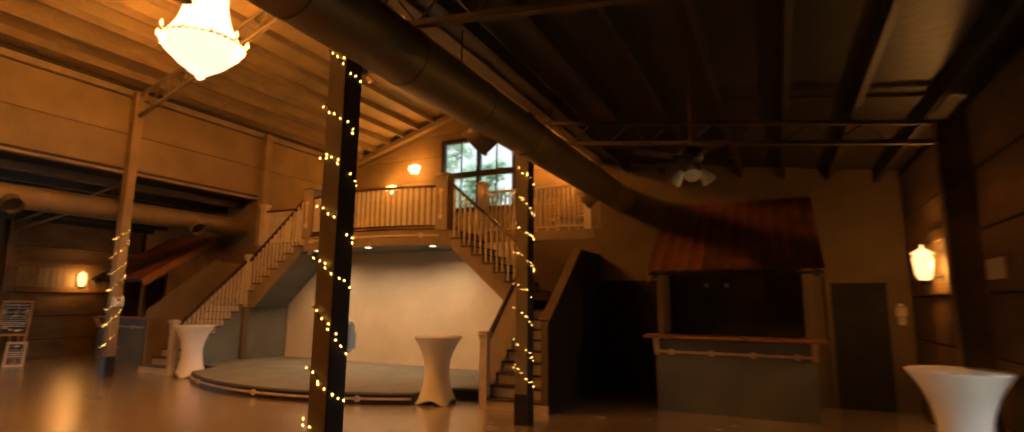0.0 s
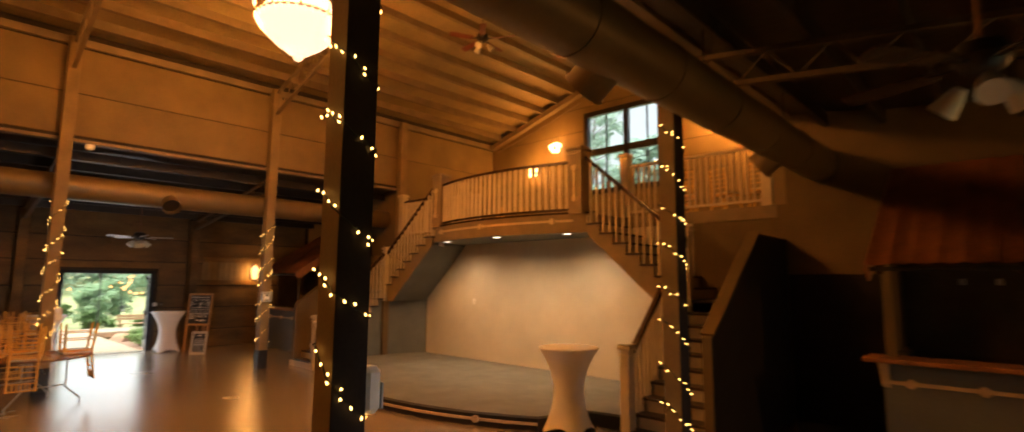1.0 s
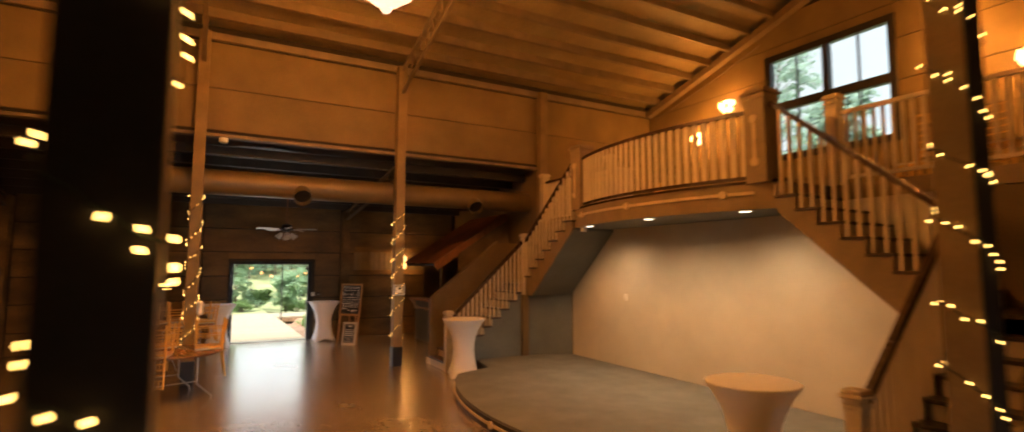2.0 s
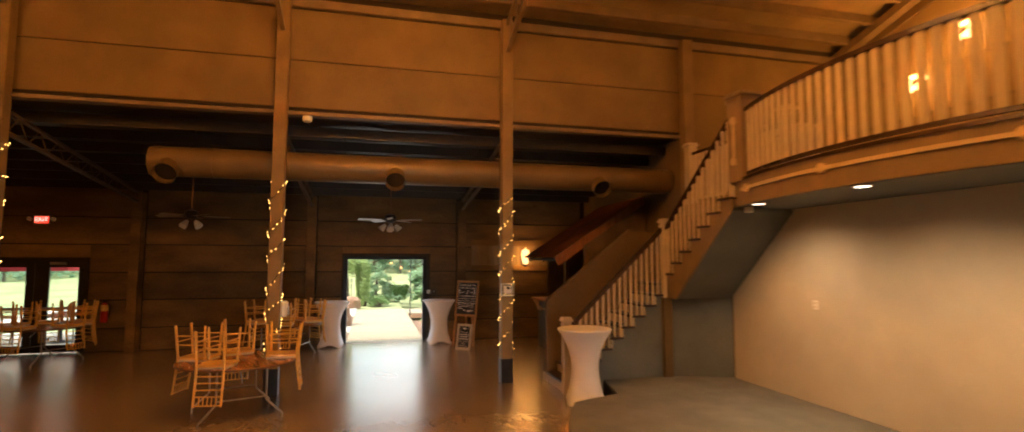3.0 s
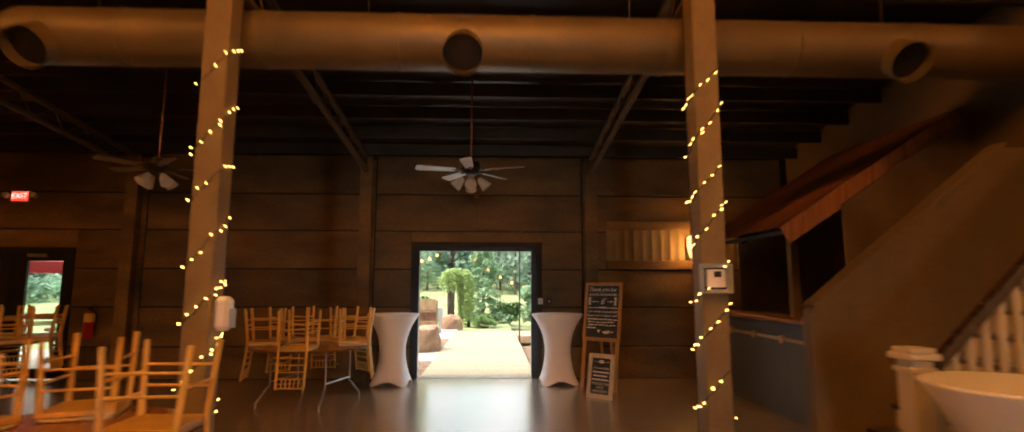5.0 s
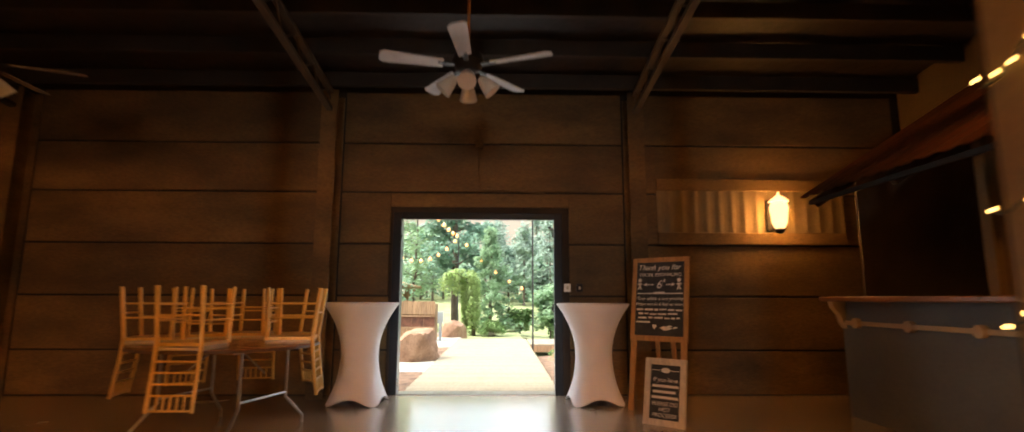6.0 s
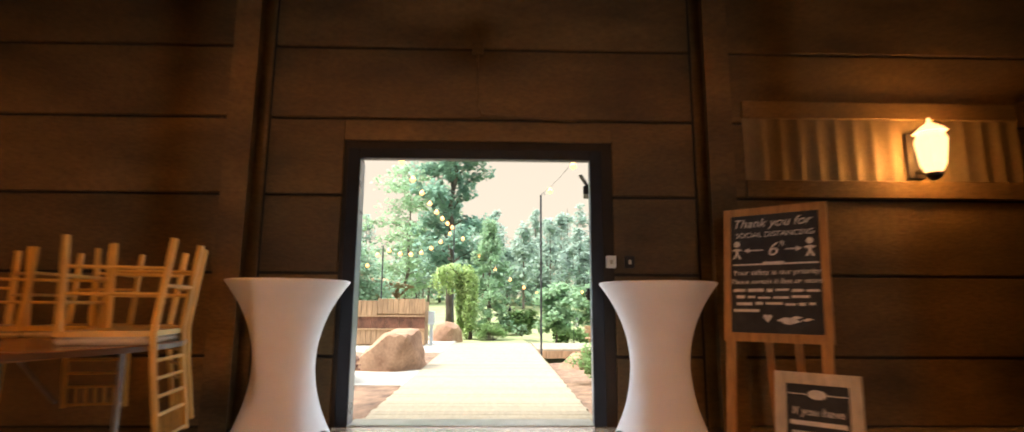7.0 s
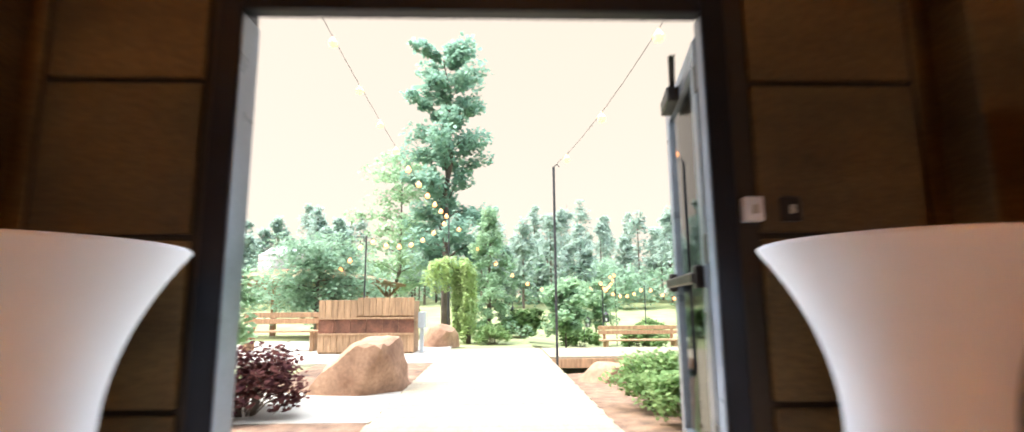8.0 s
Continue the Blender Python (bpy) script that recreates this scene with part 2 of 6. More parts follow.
M_FLOOR = material("polished_concrete", (0.38, 0.295, 0.205), 0.25, 0, 0.22, 0.7, 14, 0.03, rough_vary=0.07, second=(0.43, 0.34, 0.24), spec=1.0)
M_FLOOR.node_tree.nodes["Principled BSDF"].inputs["Coat Weight"].default_value = 1.0
M_FLOOR.node_tree.nodes["Principled BSDF"].inputs["Coat Roughness"].default_value = 0.27
M_FLOOR.node_tree.nodes["Principled BSDF"].inputs["Coat IOR"].default_value = 2.15
M_PANEL = material("tan_wall_panel", (0.2, 0.138, 0.058), 0.75, 0, 0.18, 1.4, 40, 0.1, spread=0.05)
M_AISLE = material("brown_wall_panel", (0.145, 0.086, 0.028), 0.7, 0, 0.5, 1.2, 26, 0.4, (1, 0.7, 2.0), spread=0.12)
M_ENDWALL = material("brown_end_wall", (0.14, 0.095, 0.038), 0.75, 0, 0.25, 1.2, 40, 0.12)
M_BLACK = material("flat_black", (0.028, 0.022, 0.022), 0.85, 0, 0.3, 3, 40, 0.08, spec=0.3)
M_BARWALL = material("dark_brown_board", (0.15, 0.105, 0.06), 0.7, 0, 0.3, 2, 40, 0.1)
M_JOINT = material("dark_joint", (0.035, 0.026, 0.018), 0.9, 0, 0.2, 4, 30, 0.1)
M_CEIL = material("vinyl_insulation", (0.28, 0.21, 0.105), 0.6, 0, 0.25, 1.2, 25, 0.3)
# insulation and aisle purlin colours darkened to hold the dim of the aisle roofs
M_CEIL_DARK = material("dimmed_insulation", (0.035, 0.025, 0.018), 0.45, 0, 0.5, 1.1, 9, 0.8, spec=0.5)
M_PURLIN = material("painted_purlin", (0.22, 0.165, 0.1), 0.5, 0.2, 0.2, 3, 40, 0.1)
M_PURLIN_DARK = material("dimmed_purlin", (0.04, 0.03, 0.022), 0.5, 0.2, 0.3, 3, 40, 0.1)
M_COLUMN = material("taupe_column_paint", (0.22, 0.15, 0.064), 0.65, 0, 0.2, 2.5, 45, 0.15)
M_DUCT = material("spiral_duct_paint", (0.18, 0.128, 0.058), 0.45, 0.3, 0.15, 2, 40, 0.08)
# purlin tone lowered for the trusses in the dim aisles
M_TRUSS = material("dimmed_truss_paint", (0.1, 0.068, 0.038), 0.55, 0.2, 0.3, 3, 40, 0.1)
M_BRONZE = material("bronze_rod", (0.2, 0.1, 0.045), 0.4, 0.5, 0.2, 5, 40, 0.05)
M_DARK = material("black_brown_metal", (0.025, 0.021, 0.019), 0.45, 0.4, 0.3, 5, 60, 0.1)
# frame face darkened as if unlit; leaf and reveal paled and blued by skylight
M_FRAME = material("unlit_charcoal_frame", (0.012, 0.014, 0.02), 0.42, 0.2, 0.25, 6, 60, 0.05, spec=0.25)
M_LEAF = material("skylit_door_paint", (0.15, 0.175, 0.22), 0.3, 0.2, 0.2, 6, 60, 0.05)
M_CREAM = material("cream_stage_wall", (0.55, 0.49, 0.39), 0.8, 0, 0.1, 1.3, 60, 0.1)
M_GREY = material("slate_blue_paint", (0.135, 0.145, 0.138), 0.6, 0, 0.2, 1.6, 40, 0.12)
M_STAGE = material("grey_stage_carpet", (0.17, 0.17, 0.155), 0.85, 0, 0.2, 2.5, 90, 0.35)
M_TAUPE = material("taupe_trim_paint", (0.23, 0.166, 0.088), 0.6, 0, 0.18, 3, 50, 0.1)
M_GOLD = material("tan_moulding", (0.55, 0.42, 0.25), 0.5, 0, 0.15, 6, 60, 0.08)
M_WHITE = material("cream_trim_paint", (0.55, 0.46, 0.33), 0.5, 0, 0.1, 5, 60, 0.08, spread=0.04)
M_RAIL = material("dark_stained_rail", (0.05, 0.03, 0.018), 0.24, 0, 0.3, 5, 40, 0.1, (1, 6, 1))
M_TREAD = material("dark_stained_tread", (0.045, 0.028, 0.018), 0.4, 0, 0.3, 5, 40, 0.1, (6, 1, 1))
M_CHAIR = material("gold_chair_paint", (0.7, 0.43, 0.1), 0.38, 0.1, 0.15, 8, 60, 0.05, spread=0.06)
M_CUSHION = material("ivory_seat_pad", (0.66, 0.58, 0.44), 0.8, 0, 0.1, 9, 90, 0.2)
M_TABLE = material("varnished_plywood", (0.33, 0.15, 0.055), 0.24, 0, 0.3, 2.2, 26, 0.05, (1, 7, 1))
M_EDGE = material("table_edge_band", (0.12, 0.065, 0.03), 0.4, 0, 0.2, 8, 50, 0.05)
M_STEEL = material("grey_steel_tube", (0.42, 0.41, 0.39), 0.35, 0.9, 0.2, 9, 60, 0.05)
M_CLOTH = material("white_stretch_cloth", (0.8, 0.78, 0.79), 0.8, 0, 0.05, 3, 240, 0.12)
M_OAK = material("varnished_oak", (0.42, 0.22, 0.075), 0.45, 0, 0.25, 4, 30, 0.1, (8, 8, 1))
M_PALE = material("whitewashed_wood", (0.58, 0.5, 0.37), 0.6, 0, 0.2, 6, 40, 0.15, (6, 6, 1))
M_SLATE = material("chalkboard", (0.028, 0.03, 0.033), 0.7, 0, 0.5, 5, 30, 0.05)
M_CHALK = material("white_chalk", (0.72, 0.7, 0.66), 0.95, 0, 0.15, 30, 200, 0.2)
M_RUST = material("red_brown_tin", (0.28, 0.105, 0.042), 0.5, 0.35, 0.4, 2.2, 30, 0.2, (1, 1, 0.3), spread=0.15)
M_BARTOP = material("bar_top_wood", (0.3, 0.13, 0.05), 0.3, 0, 0.3, 3, 30, 0.08, (1, 8, 1))
M_BRASS_TIN = material("galvanised_tin_sheet", (0.2, 0.145, 0.075), 0.55, 0.35, 0.2, 2.5, 40, 0.08)
M_PLASTIC = material("white_plastic", (0.82, 0.8, 0.77), 0.4, 0, 0.06, 8, 60, 0.03)
M_RED = material("red_enamel", (0.45, 0.02, 0.015), 0.3, 0, 0.15, 8, 60, 0.04)
M_LABEL = material("yellow_label", (0.7, 0.5, 0.12), 0.6, 0, 0.15, 12, 60, 0.04)
# blade colour holds the white-blue daylight from the entrance
M_FAN = material("daylit_fan_blade", (0.6, 0.61, 0.63), 0.45, 0, 0.12, 5, 40, 0.06)
M_FAN_RED = material("red_fan_blade", (0.17, 0.04, 0.02), 0.45, 0, 0.2, 5, 40, 0.06)
M_OPAL = material("opal_glass_shade", (0.7, 0.66, 0.58), 0.25, 0, 0.06, 6, 40, 0.02)
M_WIRE = material("green_black_wire", (0.012, 0.018, 0.01), 0.6, 0, 0.2, 9, 60, 0.05)
M_BULB = glow("fairy_bulb", (1.0, 0.56, 0.13), 3.2)
M_CRYSTAL = glow("lit_crystal", (1.0, 0.62, 0.38), 0.7)
M_LIT = glow("lit_lamp_glass", (1.0, 0.5, 0.17), 1.2)
M_SCONCE = glow("lit_sconce_glass", (1.0, 0.52, 0.18), 3.0)
M_DOWN = glow("lit_downlight", (1.0, 0.88, 0.68), 1.5)
M_EXIT = glow("red_exit_glow", (1.0, 0.04, 0.02), 1.0)
M_EXIT_WORD = glow("pale_exit_letters", (1.0, 0.45, 0.38), 1.1)
M_EDISON = glow("string_bulb_glow", (1.0, 0.38, 0.11), 1.3)
M_GLASS = pane_glass("door_glass", (0.9, 0.95, 0.94))
M_WINGLASS = pane_glass("window_glass", (0.93, 0.98, 1.0))
M_DECK = material("sun_bleached_deck", (0.3, 0.25, 0.17), 0.7, 0, 0.15, 3, 30, 0.15, (1, 9, 1), spread=0.06)
M_MULCH = material("brown_mulch", (0.2, 0.12, 0.075), 0.95, 0, 0.5, 5, 45, 0.9)
M_CONCRETE = material("pale_concrete", (0.44, 0.41, 0.35), 0.85, 0, 0.12, 1.5, 40, 0.2)
M_GRASS = material("lawn_grass", (0.24, 0.29, 0.11), 0.95, 0, 0.35, 0.6, 40, 0.6, second=(0.33, 0.34, 0.16))
M_ROCK = material("sandstone", (0.33, 0.17, 0.095), 0.9, 0, 0.45, 2.6, 22, 0.8, second=(0.44, 0.27, 0.17))
M_FENCE = material("cedar_board", (0.36, 0.22, 0.12), 0.8, 0, 0.3, 3, 30, 0.2, (8, 8, 1), spread=0.14)
M_RUSTPLATE = material("rusted_plate", (0.2, 0.085, 0.05), 0.7, 0.3, 0.5, 4, 24, 0.3, spread=0.25)
M_BARK = material("bark", (0.13, 0.1, 0.075), 0.95, 0, 0.4, 6, 30, 0.8, (1, 1, 0.3))
M_BOX = material("grey_box_paint", (0.42, 0.45, 0.46), 0.5, 0.2, 0.12, 5, 40, 0.05)
M_ROOF = material("weathered_tin_roof", (0.42, 0.43, 0.43), 0.5, 0.4, 0.2, 2, 30, 0.1)
M_POLE = material("dark_iron_pole", (0.05, 0.05, 0.052), 0.5, 0.5, 0.2, 6, 50, 0.05)
M_UMBRELLA = material("red_canvas", (0.55, 0.05, 0.05), 0.8, 0, 0.1, 5, 90, 0.1)
L_OAK = leafy("oak_leaves", (0.22, 0.36, 0.28), (0.34, 0.49, 0.38), 0.6)
L_LIGHT = leafy("light_leaves", (0.28, 0.42, 0.26), (0.42, 0.56, 0.37), 0.6)
# needle green paled and blued: distance haze is in the colour
L_PINE = leafy("hazed_pine_needles", (0.34, 0.44, 0.37), (0.45, 0.54, 0.46), 0.55)
L_RED = leafy("purple_leaves", (0.06, 0.025, 0.03), (0.14, 0.06, 0.05))
L_WILLOW = leafy("weeping_leaves", (0.36, 0.48, 0.19), (0.5, 0.6, 0.3), 0.6)
L_SHRUB = leafy("shrub_leaves", (0.17, 0.28, 0.11), (0.31, 0.42, 0.18), 0.5)
L_MAPLE = leafy("maple_leaves", (0.23, 0.35, 0.24), (0.36, 0.49, 0.35), 0.6)

# ---- the barn: floor, walls, roofs ----
XW, YS, YE, YG = 10.3, -9.0, 10.4, 14.3      # side walls, south wall, end wall of the aisles, gable wall
COLS = (-4.7, -0.84, 3.01, 6.82, 10.46)       # column lines
HC = 0.097                                    # half a column's width
XC = 5.04                                     # column rows at plus and minus this
EAVE, RIDGE = 6.53, 8.06
PANEL_Z = 4.57


def roof_z(x):
    return EAVE + (RIDGE - EAVE) * (1 - min(abs(x), 5.2) / 5.2)


def aisle_z(x):
    return 4.5 - 0.135 * (abs(x) - 5.0)


solid("floor", Mesh().box(-XW - 0.2, YS - 0.2, -0.16, XW + 0.2, YE, 0.0), M_FLOOR, "polished brown-grey concrete floor of the hall", "floor", kind="structure")


def rects(y0, y1, z0, z1, holes):
    """The rest of a rectangle after openings are cut out."""
    out = [(y0, y1, z0, z1)]
    for a, b, c, d in holes:
        nxt = []
        for p, q, r, s in out:
            if a >= q or b <= p or c >= s or d <= r:
                nxt.append((p, q, r, s))
                continue
            if a > p: nxt.append((p, a, r, s))
            if b < q: nxt.append((b, q, r, s))
            lo, hi = max(a, p), min(b, q)
            if d < s: nxt.append((lo, hi, d, s))
            if c > r: nxt.append((lo, hi, r, c))
        out = nxt
    return out


D1 = (3.86, 5.9, 0.0, 2.19)                  # open entrance
D2 = (-3.9, -1.93, 0.0, 2.07)                 # closed glazed doors
ROWS_Z = (0.0, 0.53, 1.18, 1.82, 2.475, 3.11, 3.8)


def side_wall(name, s, holes, label):
    """A long aisle wall: dark backing with panels that stand 3 cm proud, bay by bay."""
    w = Mesh()
    for a, b, c, d in rects(YS, YE, 0, 4.1, holes):
        x0, x1 = sorted((s * XW, s * (XW + 0.12)))
        w.box(x0, a, c, x1, b, d)
    wall = solid(name, w, M_JOINT, label, "wall", kind="structure")
    posts = COLS[:4]
    edges = (YS, *posts, YE)
    shapes = {}
    for y0, y1 in zip(edges, edges[1:]):
        for z0, z1 in zip(ROWS_Z, ROWS_Z[1:]):
            grown = [(a - 0.1, b + 0.1, c, d + 0.1) for a, b, c, d in holes]
            for a, b, c, d in rects(y0 + 0.13, y1 - 0.13, z0 + 0.012, z1 - 0.012, grown):
                if b - a < 0.05 or d - c < 0.05:
                    continue
                key = (round(b - a, 3), round(d - c, 3))
                if key not in shapes:
                    shapes[key] = Mesh().box(-0.015, 0, 0, 0.015, key[0], key[1], 0.006).data("panel", M_AISLE)
                piece("panel", shapes[key], wall, pose(s * (XW - 0.015), a, c))
    for y in posts:
        m = Mesh()
        for u0, u1, half in ((0.285, 0.3, 0.1), (0.015, 0.285, 0.012), (0.0, 0.015, 0.1)):
            x0, x1 = sorted((s * (XW - u0), s * (XW - u1)))
            m.box(x0, y - half, 0, x1, y + half, 3.72)
        part("wall_post", m, M_AISLE, wall, "tan painted steel wall post")
    return wall


side_wall("wall_west", -1, [D1, D2], "dark brown panelled aisle wall with wall posts")
ww = bpy.data.objects["wall_west"]
part("conduit", Mesh().tube([(-XW + 0.05, 4.86, 3.08), (-XW + 0.05, 4.86, 2.62), (-XW + 0.05, 4.9, 2.52), (-XW + 0.05, 5.7, 2.47)], 0.012, 6), M_AISLE, ww, "thin painted conduit")
part("junction_box", Mesh().box(-XW + 0.03, 4.81, 3.06, -XW + 0.08, 4.91, 3.16, 0.005), M_AISLE, ww)
D4 = (4.5, 5.4, 0.0, 2.13)                   # added open side door, out of view, for daylight
side_wall("wall_east", 1, [D4], "dark brown panelled aisle wall with wall posts")
sw = Mesh()
for a, b, c, d in rects(-XW - 0.18, XW + 0.18, 0, 9.2, []):
    sw.box(a, YS - 0.2, c, b, YS, d)
solid("wall_south", sw, M_AISLE, "plain brown wall at the far end of the hall", "wall", kind="structure")

# end wall of the aisles, and the cream wall behind the stage
for s, nm in ((-1, "wall_north_west"), (1, "wall_north_east")):
    w = Mesh()
    x0, x1 = sorted((s * 3.62, s * (XW + 0.18)))
    w.box(x0, YE, 0, x1, YE + 0.15, 3.18)
    x0, x1 = sorted((s * 5.0, s * (XW + 0.18)))
    w.box(x0, YE, 3.18, x1, YE + 0.15, 4.7)
    ew = solid(nm, w, M_ENDWALL, "brown painted end wall of the side aisle", "wall", kind="structure")
    # flat black panel puts the shade beside the stairs into colour
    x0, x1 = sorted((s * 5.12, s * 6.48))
    part("wall_shade", Mesh().box(x0, YE - 0.02, 0.0, x1, YE, 2.12, 0.004), M_BLACK, ew, "flat black panel for the shade beside the stairs")
solid("wall_stage", Mesh().box(-3.62, YE, 0, 3.62, YE + 0.15, 3.0), M_CREAM, "cream painted wall behind the stage", "wall", kind="structure")
solid("loft_floor", Mesh().box(-5.0, YE - 0.02, 3.0, 5.0, YG, 3.2), M_TAUPE, "wooden floor of the loft above the stage", "floor", kind="structure")

# gable wall with the window opening
WX0, WX1, WZ0, WZ1 = -1.3, 1.25, 4.56, 6.82
def under_roof(x):
    return roof_z(x) + 0.12


g = Mesh()
g.prism([(-5.4, 3.0), (WX0, 3.0), (WX0, under_roof(WX0)), (-5.2, under_roof(5.2)), (-5.4, under_roof(5.2))], "y", YG, YG + 0.18)
g.prism([(WX1, 3.0), (5.4, 3.0), (5.4, under_roof(5.2)), (5.2, under_roof(5.2)), (WX1, under_roof(WX1))], "y", YG, YG + 0.18)
g.box(WX0, YG, 3.0, WX1, YG + 0.18, WZ0)
g.prism([(WX0, WZ1), (WX1, WZ1), (WX1, under_roof(WX1)), (0, under_roof(0)), (WX0, under_roof(WX0))], "y", YG, YG + 0.18)
gable = solid("wall_gable", g, M_JOINT, "tan panelled gable wall with a four-pane window", "wall", kind="structure")


def reach(z):
    """Half the gable's width at a height."""
    return min(5.18, 5.2 * (RIDGE - z) / (RIDGE - EAVE))


for z0, z1 in ((3.2, 4.0), (4.0, 4.8), (4.8, 5.6), (5.6, 6.4), (6.4, 7.1), (7.1, 7.75)):
    for a, b, c, d in rects(-5.18, 5.18, z0 + 0.01, z1 - 0.01, [(WX0 - 0.09, WX1 + 0.09, WZ0 - 0.09, WZ1 + 0.09)]):
        outline = [(max(a, -reach(c)), c), (min(b, reach(c)), c), (min(b, reach(d)), d), (max(a, -reach(d)), d)]
        part("panel", Mesh().prism(outline, "y", YG - 0.025, YG), M_PANEL, gable)
for s in (-1, 1):
    part("gable_rafter", Mesh().bar((s * 5.1, YG - 0.14, roof_z(5.1) - 0.12), (s * 0.06, YG - 0.14, roof_z(0) - 0.12), 0.2, 0.16), M_PURLIN, gable, "painted steel rafter along the gable")
    part("conduit", Mesh().tube([(s * 4.9, YG - 0.06, roof_z(4.9) - 0.34), (s * 2.6, YG - 0.06, roof_z(2.6) - 0.4), (s * 1.5, YG - 0.06, roof_z(1.5) - 0.36)], 0.014, 6), M_PURLIN, gable, "thin painted conduit")

win = thing("window_1", ((WX0 + WX1) / 2, YG, WZ0), "dark framed gable window with four sliding panes", "window", kind="structure")
fr = Mesh()
for a, b, c, d in ((WX0 - 0.09, WX1 + 0.09, WZ0 - 0.09, WZ0 + 0.05), (WX0 - 0.09, WX1 + 0.09, WZ1 - 0.05, WZ1 + 0.09)):
    fr.box(a, YG - 0.05, c, b, YG + 0.1, d, 0.008)
for a, b in ((WX0 - 0.09, WX0 + 0.05), (-0.06, 0.07), (WX1 - 0.05, WX1 + 0.09)):
    fr.box(a, YG - 0.05, WZ0 + 0.05, b, YG + 0.1, WZ1 - 0.05, 0.008)
for a, b in ((WX0 + 0.05, -0.06), (0.07, WX1 - 0.05)):
    fr.box(a, YG - 0.048, 5.6, b, YG + 0.1, 5.78, 0.008)
part("window_frame", fr, M_DARK, win)
for a, b in ((WX0 + 0.05, -0.06), (0.07, WX1 - 0.05)):
    for c, d in ((WZ0 + 0.05, 5.6), (5.78, WZ1 - 0.05)):
        p = part("pane", Mesh().box(a, YG + 0.03, c, b, YG + 0.038, d), M_WINGLASS, win)
        p.visible_shadow = False
        mid = (a + b) / 2
        part("mullion", Mesh().box(mid - 0.018, YG + 0.01, c, mid + 0.018, YG + 0.06, d, 0.004), M_DARK, p)

# upper nave walls: panels between the columns, over the open aisles
for s, nm in ((-1, "wall_upper_west"), (1, "wall_upper_east")):
    w = Mesh()
    x0, x1 = sorted((s * 5.16, s * 5.28))
    w.box(x0, YS, PANEL_Z, x1, YE - 0.004, EAVE + 0.15)
    w.box(x0, YE + 0.16, 3.0, x1, YG, EAVE + 0.15)
    w.box(x0, YE, 4.71, x1, YE + 0.16, EAVE + 0.15)
    wall = solid(nm, w, M_JOINT, "tan panelled wall above the row of columns", "wall", kind="structure")
    ys = (YS, *COLS, YG)
    for y0, y1 in zip(ys, ys[1:]):
        rows = ((PANEL_Z + 0.1, 5.47), (5.485, 6.36)) if y1 < 11 else ((3.2, 4.3), (4.315, 5.47), (5.485, 6.36))
        for z0, z1 in rows:
            x0, x1 = sorted((s * 5.135, s * 5.16))
            part("panel", Mesh().box(x0, y0 + 0.06, z0, x1, y1 - 0.06, z1, 0.006), M_PANEL, wall)
    x0, x1 = sorted((s * 5.1, s * 5.3))
    part("bottom_channel", Mesh().box(x0, YS, PANEL_Z - 0.03, x1, YE, PANEL_Z + 0.03, 0.008), M_PURLIN, wall)
    part("eave_strut", Mesh().box(x0, YS, EAVE - 0.13, x1, YG, EAVE + 0.02, 0.01), M_PURLIN, wall)

# roofs; purlins run the length of the barn
c = Mesh()
for s in (-1, 1):
    c.prism([(s * 5.35, EAVE + 0.1), (0, RIDGE + 0.14), (0, RIDGE + 0.3), (s * 5.35, EAVE + 0.26)], "y", YS - 0.2, YG + 0.2)
solid("ceiling_nave", c, M_CEIL, "vinyl-faced insulation of the pitched nave roof", "ceiling", kind="structure")
slope = math.atan2(RIDGE - EAVE, 5.2)
for s in (-1, 1):
    for k in range(8):
        x = s * (0.43 + 0.6 * k)
        z = roof_z(x) + 0.02
        solid("purlin", Mesh().bar((x, YS, z), (x, YG, z), 0.07, 0.2, (math.sin(slope) * s, 0, math.cos(slope))), M_PURLIN, "painted steel roof purlin", "purlin", "nave purlins", "structure")
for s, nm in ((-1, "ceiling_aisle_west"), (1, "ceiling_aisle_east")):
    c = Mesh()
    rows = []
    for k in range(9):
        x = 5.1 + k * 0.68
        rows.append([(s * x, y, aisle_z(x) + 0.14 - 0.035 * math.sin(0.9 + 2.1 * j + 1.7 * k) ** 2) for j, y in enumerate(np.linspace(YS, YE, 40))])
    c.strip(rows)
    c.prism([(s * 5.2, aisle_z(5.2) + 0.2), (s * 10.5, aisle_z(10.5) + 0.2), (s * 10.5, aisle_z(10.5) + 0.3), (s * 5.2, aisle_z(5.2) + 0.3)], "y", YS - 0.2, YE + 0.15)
    solid(nm, c, M_CEIL_DARK, "sagging insulation under the aisle roof, darkened for the dim aisle", "ceiling", kind="structure", smooth=True)
    for k in range(7):
        x = s * (5.75 + 0.7 * k)
        z = aisle_z(x)
        solid("purlin", Mesh().bar((x, YS, z), (x, YE, z), 0.06, 0.18), M_PURLIN_DARK, "steel aisle purlin, darkened for the dim aisle", "purlin", "aisle purlins", "structure")


